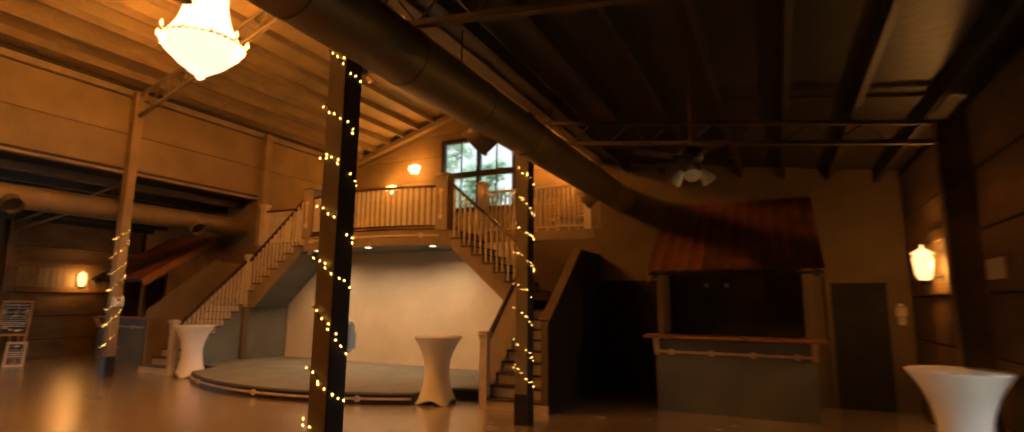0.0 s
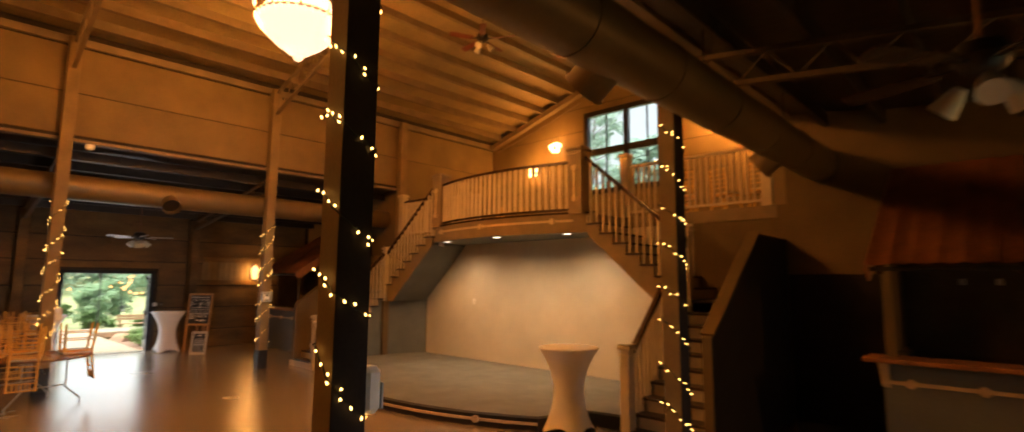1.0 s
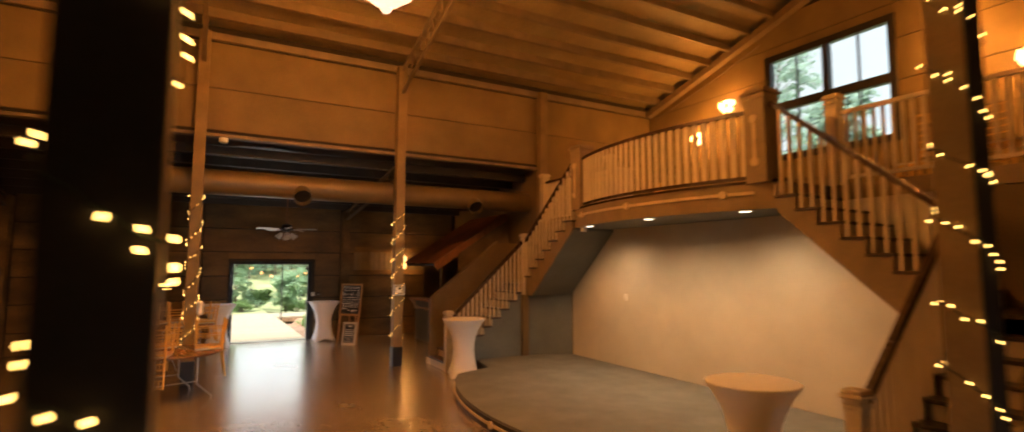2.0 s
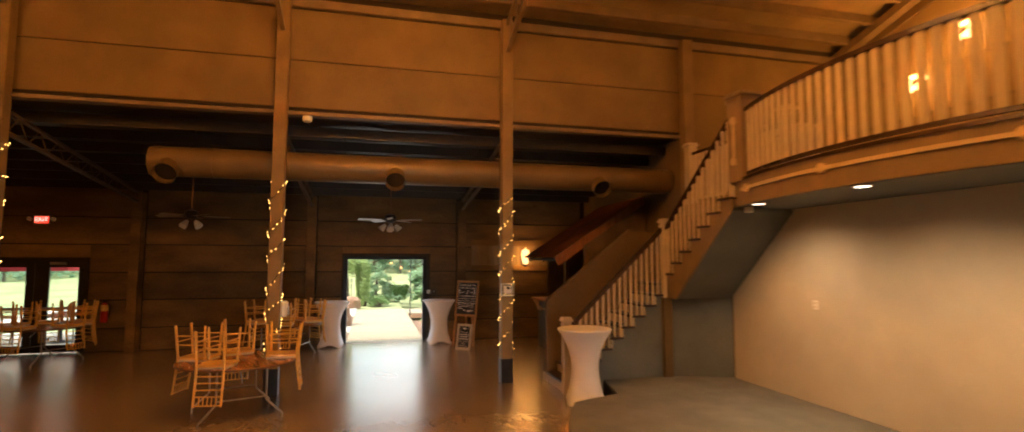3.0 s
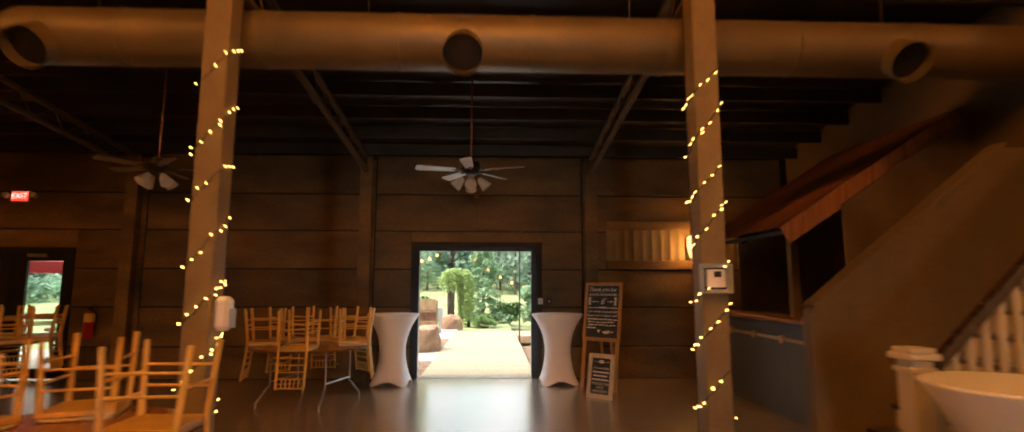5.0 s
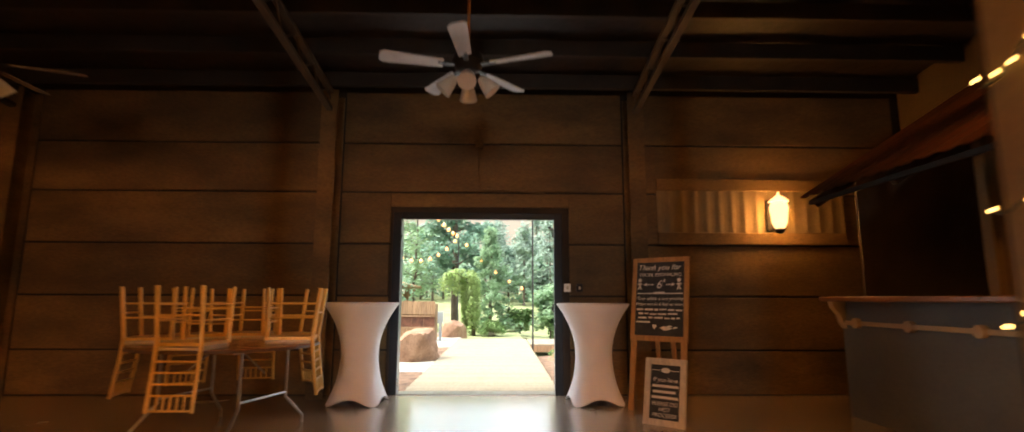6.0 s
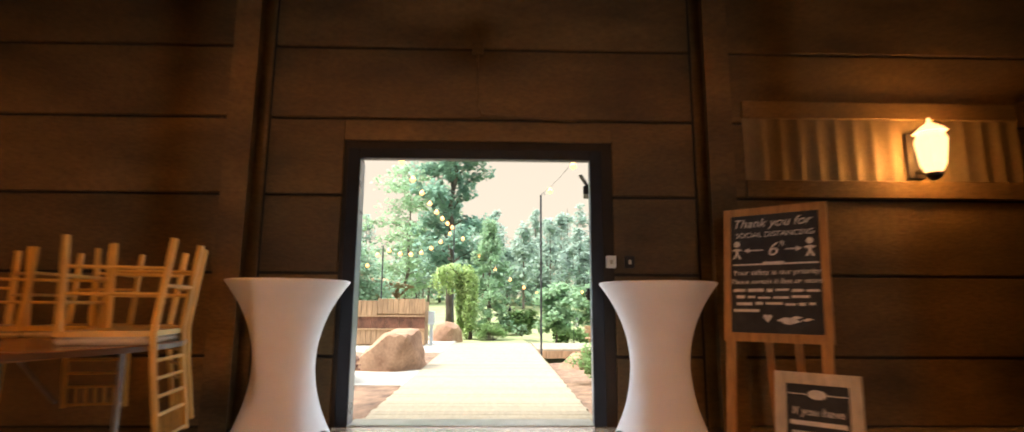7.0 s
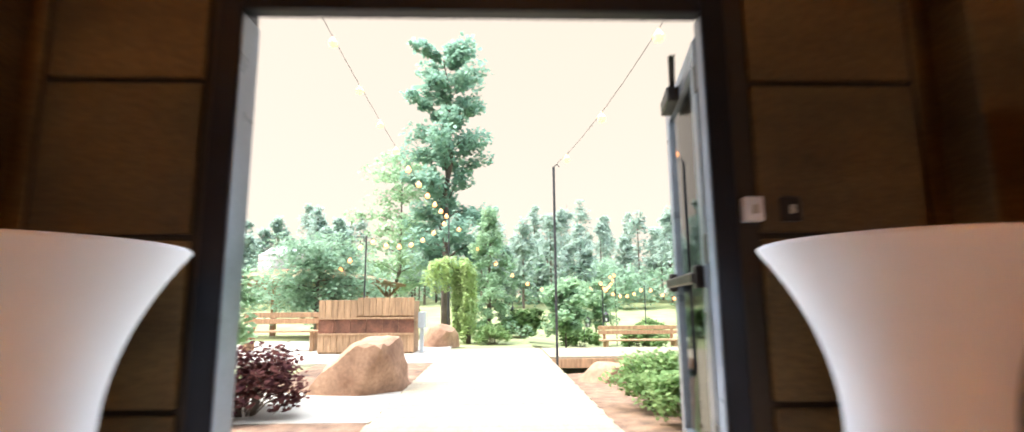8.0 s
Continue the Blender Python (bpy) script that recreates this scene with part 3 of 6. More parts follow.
# ---- columns, trusses and ducts ----
def column(s, y):
    x0, x1 = sorted((s * (XC - HC), s * (XC + HC)))
    ob = thing("column", (s * XC, y, 0), "tall square taupe-clad steel column", "column", "columns along the nave")
    top = EAVE - 0.02
    if y > 10:                                 # the last pair stands in the end wall, over the stairs
        part("shaft", Mesh().box(x0, YE - 0.003, 3.2, x1, YE + 0.2, top, 0.003), M_COLUMN, ob)
        return ob
    part("shaft", Mesh().box(x0, y - HC, 0.0, x1, y + HC, top, 0.008), M_COLUMN, ob)
    part("base_collar", Mesh().box(x0 - 0.01, y - HC - 0.01, 0.0, x1 + 0.01, y + HC + 0.01, 0.42, 0.008), M_DARK, ob, "dark base collar")
    # thin black skin over the side towards the aisle
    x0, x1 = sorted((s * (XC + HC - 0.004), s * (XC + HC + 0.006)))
    part("aisle_face", Mesh().box(x0, y - HC - 0.002, 0.42, x1, y + HC + 0.002, PANEL_Z - 0.05, 0.004), M_BLACK, ob, "black face towards the aisle")
    return ob


for s in (-1, 1):
    for y in COLS:
        column(s, y)


def nave_truss(y):
    ob = thing("roof_truss", (0, y, EAVE), "thin open-web steel roof truss", "truss", "nave trusses", "structure")
    for s in (-1, 1):
        top, low = Mesh(), Mesh()
        p, q = (s * 5.0, y, EAVE - 0.12), (0, y, RIDGE - 0.12)
        a, b = (s * 4.95, y, EAVE - 0.62), (s * 0.25, y, RIDGE - 0.62)
        part("top_chord", top.bar(p, q, 0.07, 0.06), M_PURLIN, ob)
        part("bottom_chord", low.bar(a, b, 0.07, 0.05), M_PURLIN, ob)
        P, Q, A, B = (Vector(v) for v in (p, q, a, b))
        n = 10
        for k in range(n):
            u = A.lerp(B, k / n)
            v = P.lerp(Q, (k + 0.5) / n)
            w = A.lerp(B, (k + 1) / n)
            part("web_bar", Mesh().tube([u, v, w], 0.013, 5), M_PURLIN, ob)


def aisle_truss(s, y):
    ob = thing("roof_truss", (s * 7.6, y, 3.8), "open-web truss under the aisle roof, toned down for the dim aisle", "truss", "aisle trusses", "structure")
    P, Q = Vector((s * 5.25, y, aisle_z(5.25) - 0.13)), Vector((s * 10.2, y, aisle_z(10.2) - 0.13))
    A, B = Vector((s * 5.25, y, 4.02)), Vector((s * 10.1, y, 3.46))
    part("top_chord", Mesh().bar(P, Q, 0.07, 0.05), M_TRUSS, ob)
    part("bottom_chord", Mesh().bar(A, B, 0.07, 0.05), M_TRUSS, ob)
    for k in range(9):
        part("web_bar", Mesh().tube([A.lerp(B, k / 9), P.lerp(Q, (k + 0.5) / 9), A.lerp(B, (k + 1) / 9)], 0.012, 5), M_TRUSS, ob)


for y in COLS[:4]:
    nave_truss(y)
    for s in (-1, 1):
        aisle_truss(s, y)


def duct(s, y0, y1, vents):
    xd, zd, r = s * 5.62, 3.74, 0.25
    ob = thing("air_duct", (xd, (y0 + y1) / 2, zd - r), "long round painted air duct with side outlets, hung from the roof", "duct", "aisle ducts")
    t = Mesh()
    pts, seams = [], Mesh()
    t.tube([(xd, y0, zd), (xd, y0 + 0.001, zd), (xd, y1, zd)], r, 24)
    part("pipe", t, M_DUCT, ob, smooth=True)
    y = y0 + 0.9
    while y < y1:
        part("seam_band", Mesh().tube([(xd, y - 0.02, zd), (xd, y + 0.02, zd)], r + 0.008, 24), M_DUCT, ob, smooth=True)
        y += 1.2
    part("end_cap", Mesh().tube([(xd, y0 - 0.03, zd), (xd, y0 + 0.02, zd)], r * 0.97, 24), M_DUCT, ob, smooth=True)
    for y in vents:
        d = Vector((-s, 0, -0.75)).normalized()
        c0 = Vector((xd, y, zd))
        v = part("outlet", Mesh().tube([c0 + d * 0.12, c0 + d * 0.4], 0.17, 20, caps=False), M_DUCT, ob, smooth=True)
        part("outlet_ring", Mesh().tube([c0 + d * 0.38, c0 + d * 0.41], 0.185, 20, caps=False), M_DUCT, v, smooth=True)
        part("outlet_throat", Mesh().tube([c0 + d * 0.3, c0 + d * 0.31], 0.165, 20), M_DARK, v, "dark inside of the outlet")
    for y in np.arange(y0 + 0.6, y1, 2.4):
        part("hanger", Mesh().tube([(xd, y, zd + r), (xd, y, aisle_z(xd) + 0.1)], 0.008, 5), M_DARK, ob)
    return ob


duct(-1, 1.0, 10.38, (1.27, 4.88, 8.8))
duct(1, 1.0, 10.38, (1.27, 4.88, 8.8))

# ---- stage, balcony and the two staircases ----
def arc(R, cy, x0, x1, n):
    return [(x, cy - math.sqrt(R * R - x * x)) for x in np.linspace(x0, x1, n)]


front = arc(5.7, 12.22, -2.8, 2.8, 29)
outline = [(-3.96, 10.39), (-3.96, 8.2), (-3.1, 8.03)] + front + [(3.1, 8.03), (3.96, 8.2), (3.96, 10.39)]
stage = thing("stage", (0, 8.6, 0), "low grey stage with a curved front edge and tan moulding", "stage")
part("deck", Mesh().prism(outline, "z", 0.0, 0.19), M_STAGE, stage)
edge = [(-3.96, 8.2), (-3.1, 8.03)] + front + [(3.1, 8.03), (3.96, 8.2)]


def band(points, z0, z1, out, cy=12.2):
    """A strip that stands proud of a curved edge."""
    rows = []
    for x, y in points:
        d = Vector((x, y - cy)).normalized()
        rows.append([(x, y, z0), (x + d.x * out, y + d.y * out, z0), (x + d.x * out, y + d.y * out, z1), (x, y, z1)])
    return Mesh().loop(rows)


part("fascia", band(edge, 0.0, 0.16, 0.012), M_DARK, stage, "dark stained front board")
part("moulding", band(front, 0.075, 0.11, 0.03), M_GOLD, stage, "tan moulding along the front")
for x, y in (front[4], front[14], front[24]):
    part("medallion", Mesh().tube([(x, y - 0.0, 0.092), (x * 1.006, y - 0.045, 0.092)], 0.05, 12), M_GOLD, stage, "round tan medallion")

BZ = 3.2
bal = thing("balcony", (0, 9.5, 2.87), "curved loft balcony with slatted railing above the stage", "balcony")
bf = arc(5.7, 14.72, -2.25, 2.25, 25)
part("floor_slab", Mesh().prism([(-2.25, YE - 0.02)] + bf + [(2.25, YE - 0.02)], "z", 2.88, BZ), M_TAUPE, bal)
soff = arc(5.66, 14.72, -2.22, 2.22, 25)
part("soffit", Mesh().prism([(-2.22, YE - 0.01)] + soff + [(2.22, YE - 0.01)], "z", 2.868, 2.88), M_GREY, bal, "grey painted underside")
part("fascia", band(bf, 2.87, 3.2, 0.02, 14.72), M_TAUPE, bal, "taupe curved front board")
part("moulding", band(bf[2:-2], 3.06, 3.1, 0.045, 14.72), M_GOLD, bal, "tan moulding line")
part("cap_board", band(bf, 3.2, 3.235, 0.04, 14.72), M_RAIL, bal, "dark floor edge")
for i in (3, 11, 12 + 8):
    x, y = bf[i]
    part("medallion", Mesh().tube([(x, y - 0.015, 3.08), (x * 1.005, y - 0.062, 3.08)], 0.055, 12), M_GOLD, bal, "round tan medallion")
rail_pts = arc(5.66, 14.72, -2.05, 2.05, 29)
part("top_rail", Mesh().loop([[(x + d.x * o, y + d.y * o, z) for o, z in ((-0.035, 4.13), (0.035, 4.13), (0.035, 4.18), (-0.035, 4.18))] for x, y in rail_pts for d in [Vector((x, y - 14.72)).normalized()]]), M_RAIL, bal, "dark hand rail")
part("bottom_rail", Mesh().loop([[(x + d.x * o, y + d.y * o, z) for o, z in ((-0.025, 3.27), (0.025, 3.27), (0.025, 3.31), (-0.025, 3.31))] for x, y in rail_pts for d in [Vector((x, y - 14.72)).normalized()]]), M_RAIL, bal, "dark bottom rail")
SLAT = Mesh().box(-0.019, -0.019, 0, 0.019, 0.019, 0.84, 0.003).data("baluster", M_WHITE)
BOARD_SLAT = Mesh().box(-0.04, -0.011, 0, 0.04, 0.011, 0.84, 0.003).data("baluster", M_WHITE)
for x in np.linspace(-1.74, 1.74, 27):
    y = 14.72 - math.sqrt(5.66 ** 2 - x * x)
    piece("baluster", BOARD_SLAT, bal, pose(x, y, 3.3, 0, 0, math.degrees(x / 5.66)))


def post(parent, x, y, z0, z1, w, mat, cap=True, name="newel_post", medallion=False):
    p = part(name, Mesh().box(x - w / 2, y - w / 2, z0, x + w / 2, y + w / 2, z1 - 0.06, 0.006), mat, parent)
    if cap:
        part("cap", Mesh().box(x - w / 2 - 0.03, y - w / 2 - 0.03, z1 - 0.06, x + w / 2 + 0.03, y + w / 2 + 0.03, z1 - 0.02, 0.01).box(x - w / 2 - 0.012, y - w / 2 - 0.012, z1 - 0.02, x + w / 2 + 0.012, y + w / 2 + 0.012, z1 + 0.01, 0.006), mat, p)
        part("neck", Mesh().box(x - w / 2 - 0.012, y - w / 2 - 0.012, z1 - 0.13, x + w / 2 + 0.012, y + w / 2 + 0.012, z1 - 0.1, 0.005), mat, p)
    if medallion:
        yy = y - w / 2
        part("drop_moulding", Mesh().box(x - 0.025, yy - 0.02, 3.47, x + 0.025, yy, 4.03, 0.006).tube([(x, yy, 4.03), (x, yy - 0.03, 4.03)], 0.055, 12).tube([(x, yy, 3.47), (x, yy - 0.03, 3.47)], 0.055, 12), M_GOLD, p, "tan drop moulding with round ends")
    return p


for x in (-1.95, 1.95):
    post(bal, x, 9.42, BZ, 4.42, 0.3, M_TAUPE, True, "corner_post", True)

for i, (x, y) in enumerate(((-1.62, 9.36), (0.1, 9.18), (1.68, 9.4))):
    d = thing("downlight", (x, y, 2.868), "lit round downlight set into the balcony underside", "downlight", "balcony downlights")
    part("trim_ring", Mesh().tube([(x, y, 2.868), (x, y, 2.858)], 0.085, 20), M_PLASTIC, d)
    part("lens", Mesh().tube([(x, y, 2.858), (x, y, 2.854)], 0.068, 20), M_DOWN, d, "glowing lens")
# small security camera under the balcony's end
cam_box = thing("wall_spotlight", (-2.05, 9.55, 2.78), "small white security camera fixed under the balcony", "spotlight")
part("body", Mesh().box(-2.1, 9.5, 2.79, -2.02, 9.6, 2.868, 0.01), M_PLASTIC, cam_box)


def staircase(s, label):
    """A lower flight along the aisle side, a landing, and an upper flight that turns in to the balcony."""
    st = thing("staircase", (s * 4.5, 8.6, 0), label, "staircase", "stairs to the loft")
    xi, xo = 4.0, 4.98
    n, y0, y1 = 10, 7.55, 9.36
    run, rise = (y1 - y0) / (n - 1), 1.73 / n

    def bx(m, xa, ya, za, xb, yb, zb, c=0.0):
        a, b = sorted((s * xa, s * xb))
        return m.box(a, ya, za, b, yb, zb, c)

    for k in range(n - 1):
        part("tread", bx(Mesh(), xi - 0.04, y0 + k * run - 0.03, (k + 1) * rise - 0.035, xo, y0 + (k + 1) * run, (k + 1) * rise, 0.006), M_TREAD, st, "dark stained tread")
    for k in range(n):
        part("riser", bx(Mesh(), xi, y0 + k * run, k * rise, xo, y0 + k * run + 0.02, (k + 1) * rise - 0.035), M_WHITE, st, "cream painted riser")
    side = [(y0, 0.0)]
    for k in range(n - 1):
        side += [(y0 + k * run, (k + 1) * rise - 0.036), (y0 + (k + 1) * run, (k + 1) * rise - 0.036)]
    side += [(y1, 0.0)]
    a, b = sorted((s * (xi + 0.012), s * (xi + 0.05)))
    part("side_wall", Mesh().prism(side, "x", a, b), M_GREY, st, "slate-blue panel under the flight")
    # landing and the closing wall beneath it
    part("landing", bx(Mesh(), xi - 0.03, y1 - 0.02, 1.69, 5.0, YE - 0.004, 1.73, 0.005), M_TREAD, st, "dark landing")
    part("landing_base", bx(Mesh(), xi, y1, 1.5, 5.0, YE - 0.004, 1.69), M_TAUPE, st)
    part("landing_wall", Mesh().prism([(s * 3.98, y1 + 0.1), (s * 3.64, YE - 0.004), (s * 3.72, YE - 0.004), (s * 4.06, y1 + 0.1)], "z", 0.0, 1.52), M_GREY, st, "slate-blue wall under the landing")
    # upper flight
    m, x0, x1 = 8, 3.97, 2.16
    urun, urise = (x0 - x1) / (m - 1), (BZ - 1.73) / m
    for k in range(m - 1):
        part("tread", bx(Mesh(), x0 - (k + 1) * urun, y1 - 0.04, 1.73 + (k + 1) * urise - 0.035, x0 - k * urun + 0.03, YE - 0.004, 1.73 + (k + 1) * urise, 0.006), M_TREAD, st, "dark stained tread")
    for k in range(m):
        part("riser", bx(Mesh(), x0 - k * urun - 0.02, y1, 1.73 + k * urise, x0 - k * urun, YE - 0.004, 1.73 + (k + 1) * urise - 0.035), M_WHITE, st, "cream painted riser")
    saw = [(s * x0, 1.5)]
    for k in range(m - 1):
        saw += [(s * (x0 - k * urun), 1.73 + (k + 1) * urise - 0.036), (s * (x0 - (k + 1) * urun), 1.73 + (k + 1) * urise - 0.036)]
    saw += [(s * x1, 2.87), (s * 2.19, 2.8), (s * 3.68, 1.485)]
    part("stringer", Mesh().prism(saw, "y", y1 - 0.012, y1 + 0.03), M_TAUPE, st, "taupe notched side board")
    part("soffit", Mesh().prism([(s * 3.66, 1.5), (s * 2.2, 2.82), (s * 2.2, 2.87), (s * 3.74, 1.52), (s * 4.0, 1.52), (s * 4.0, 1.5)], "y", y1 + 0.03, YE - 0.004), M_GREY, st, "dark slate underside of the flight")
    # rails
    nl = post(st, s * xi, y0 + 0.02, 0.0, 1.2, 0.13, M_WHITE)
    nm = post(st, s * (xi - 0.01), y1, 0.0 if s < 0 else 0.19, 2.83, 0.13, M_WHITE)
    part("post_foot", bx(Mesh(), xi - 0.085, y1 - 0.075, 0.19, xi + 0.065, y1 + 0.075, 1.5), M_ENDWALL, nm, "brown post under the newel")
    part("hand_rail", Mesh().bar((s * xi, y0 + 0.05, 1.02), (s * xi, y1 - 0.05, 2.66), 0.06, 0.06), M_RAIL, st, "dark hand rail")
    part("hand_rail", Mesh().bar((s * (xi - 0.05), y1, 2.66), (s * 2.1, 9.4, 4.22), 0.06, 0.06), M_RAIL, st, "dark hand rail")
    for k in range(n - 1):
        for f in (0.28, 0.78):
            y = y0 + (k + f) * run
            zt = 1.02 + (y - y0 - 0.05) / (y1 - y0 - 0.1) * 1.64
            h = zt - (k + 1) * rise
            if y - y0 > 0.1:
                part("baluster", Mesh().box(s * xi - 0.019, y - 0.019, (k + 1) * rise, s * xi + 0.019, y + 0.019, zt, 0.003), M_WHITE, st)
    for k in range(m - 1):
        for f in (0.25, 0.75):
            x = x0 - (k + f) * urun
            zt = 2.66 + (x0 - x) / (x0 - 2.1) * 1.56 - 0.02
            if x > 2.2:
                part("baluster", Mesh().box(s * x - 0.019, y1 + 0.0, 1.73 + (k + 1) * urise, s * x + 0.019, y1 + 0.038, zt, 0.003), M_WHITE, st)
    # solid outer wall with a sloping top
    a, b = sorted((s * 4.985, s * 5.1))
    part("outer_wall", Mesh().prism([(7.56, 0), (7.56, 1.36), (7.62, 1.42), (9.2, 2.66), (YE - 0.006, 2.66), (YE - 0.006, 0)], "x", a, b), M_ENDWALL, st, "brown solid outer wall with a sloping top")
    # thin black sheet over the wall's aisle side
    a, b = sorted((s * 5.1, s * 5.108))
    part("outer_cladding", Mesh().prism([(7.57, 0), (7.57, 1.35), (9.2, 2.64), (YE - 0.024, 2.64), (YE - 0.024, 0)], "x", a, b), M_BLACK, st, "black outer cladding")
    part("wall_cap", Mesh().bar((s * 5.042, 7.58, 1.4), (s * 5.042, 9.22, 2.69), 0.16, 0.03), M_ENDWALL, st)
    part("base_board", bx(Mesh(), 4.95, 7.53, 0, 5.12, 7.56, 0.13, 0.005), M_WHITE, st, "cream base board")
    return st


staircase(-1, "two-flight staircase with cream balusters and slate-blue side beside the stage")
staircase(1, "two-flight staircase with dark treads and cream risers beside the stage")


def loft_rail(s):
    ob = thing("loft_railing", (s * 3.6, YE + 0.08, BZ), "cream slatted railing along the loft edge", "railing", "loft railings")
    x0, x1 = 2.3, 4.86
    post(ob, s * x1, YE + 0.05, BZ, 4.38, 0.17, M_WHITE)
    post(ob, s * x0, YE + 0.05, BZ, 4.42, 0.17, M_WHITE)
    part("top_rail", Mesh().bar((s * x0, YE + 0.05, 4.17), (s * x1, YE + 0.05, 4.17), 0.06, 0.05), M_RAIL if s < 0 else M_WHITE, ob)
    part("bottom_rail", Mesh().bar((s * x0, YE + 0.05, 3.3), (s * x1, YE + 0.05, 3.3), 0.05, 0.04), M_WHITE, ob)
    for x in np.arange(x0 + 0.16, x1 - 0.1, 0.11):
        piece("baluster", SLAT, ob, pose(s * x, YE + 0.05, 3.31))


loft_rail(-1)
loft_rail(1)
cab = thing("loft_cabinet", (-2.8, 10.95, BZ), "cream painted cabinet with a row of dark slots in the loft", "cabinet")
part("body", Mesh().box(-3.12, 10.72, BZ, -2.48, 11.2, 4.2, 0.01), M_WHITE, cab)
part("top_board", Mesh().box(-3.15, 10.69, 4.2, -2.45, 11.23, 4.24, 0.008), M_WHITE, cab)
for k in range(5):
    part("slot", Mesh().box(-3.06 + k * 0.112, 10.712, 4.07, -2.975 + k * 0.112, 10.722, 4.12), M_DARK, cab, "dark slot")
outl = thing("wall_outlet", (-1.85, YE - 0.01, 1.47), "white outlet plate on the cream stage wall", "outlet")
part("plate", Mesh().box(-1.89, YE - 0.012, 1.465, -1.81, YE, 1.585, 0.004), M_PLASTIC, outl)
part("socket", Mesh().box(-1.87, YE - 0.016, 1.535, -1.83, YE - 0.012, 1.57, 0.002).box(-1.87, YE - 0.016, 1.48, -1.83, YE - 0.012, 1.515, 0.002), M_CREAM, outl)

# ---- doors ----
def frame_box(m, x0, x1, y0, y1, z0, z1, w):
    """An upright frame in the wall plane."""
    return m.box(x0, y0, z0, x1, y0 + w, z1, 0.004).box(x0, y1 - w, z0, x1, y1, z1, 0.004).box(x0, y0 + w, z1 - w, x1, y1 - w, z1, 0.004)


def glass_leaf(parent, h, w, m, handle=True):
    """A glazed door leaf; hinge at the origin, leaf along +y, handed in by m."""
    def put(name, mesh, mat, par, label=""):
        o = under(new(name, mesh.data(name, mat)), par)
        o.matrix_basis = m
        return tagged(o, label)
    f = Mesh().box(-0.022, 0.0, 0.02, 0.022, 0.11, h, 0.004).box(-0.022, w - 0.11, 0.02, 0.022, w, h, 0.004)
    f.box(-0.022, 0.11, h - 0.11, 0.022, w - 0.11, h, 0.004).box(-0.022, 0.11, 0.02, 0.022, w - 0.11, 0.24, 0.004)
    leaf = put("leaf", f, M_LEAF, parent)
    g = put("pane", Mesh().box(-0.004, 0.105, 0.235, 0.004, w - 0.105, h - 0.105), M_GLASS, leaf, "clear glass")
    g.visible_shadow = False
    if handle:
        put("push_bar", Mesh().box(-0.075, 0.08, 1.0, -0.04, w - 0.04, 1.05, 0.008).box(-0.06, w - 0.12, 0.98, -0.021, w - 0.04, 1.08, 0.006).box(-0.06, 0.06, 0.98, -0.021, 0.13, 1.08, 0.006), M_DARK, leaf, "dark push bar")
    return leaf


d1 = thing("door_1", (-XW, 4.855, 0), "open double entrance with charcoal frame and glazed leaves", "door", kind="structure")
part("door_frame", Mesh().box(-XW - 0.13, 3.8, 0, -XW + 0.03, 3.895, 2.22, 0.004).box(-XW - 0.045, 5.815, 0, -XW + 0.03, 5.91, 2.22, 0.004).box(-XW - 0.05, 3.895, 2.135, -XW + 0.03, 5.815, 2.22, 0.004), M_FRAME, d1)
# lining puts the skylight on the frame's reveals into colour
part("skylit_jamb", Mesh().box(-XW - 0.128, 3.896, 0.012, -XW + 0.024, 3.902, 2.12).box(-XW - 0.043, 5.808, 0.012, -XW + 0.024, 5.814, 2.12), M_LEAF, d1, "thin lining in the colour of the skylit reveal")
part("threshold", Mesh().box(-XW - 0.22, 3.89, -0.01, -XW + 0.02, 5.82, 0.012, 0.004), M_STEEL, d1, "worn metal threshold")
right_leaf = glass_leaf(d1, 2.1, 0.94, pose(-XW - 0.13, 5.855, 0, 0, 0, 80))
closer = part("door_closer", Mesh().box(-0.085, 0.42, 1.97, -0.021, 0.68, 2.05, 0.008).bar((-0.05, 0.45, 2.06), (-0.1, 0.12, 2.075), 0.03, 0.015), M_DARK, d1, "dark closer arm")
closer.matrix_basis = right_leaf.matrix_basis.copy()
for z in (0.3, 1.08, 1.84):
    part("hinge", Mesh().box(-XW - 0.15, 5.83, z, -XW - 0.04, 5.875, z + 0.13, 0.006), M_DARK, d1, "dark hinge")
glass_leaf(d1, 2.1, 0.94, pose(-XW - 0.25, 3.78, 0, 0, 0, 178))

d2 = thing("door_2", (-XW, -2.915, 0), "closed pair of dark doors with narrow glass panes", "door", kind="structure")
part("door_frame", frame_box(Mesh(), -XW - 0.18, -XW + 0.04, -3.98, -1.85, 0.0, 2.14, 0.085), M_DARK, d2)
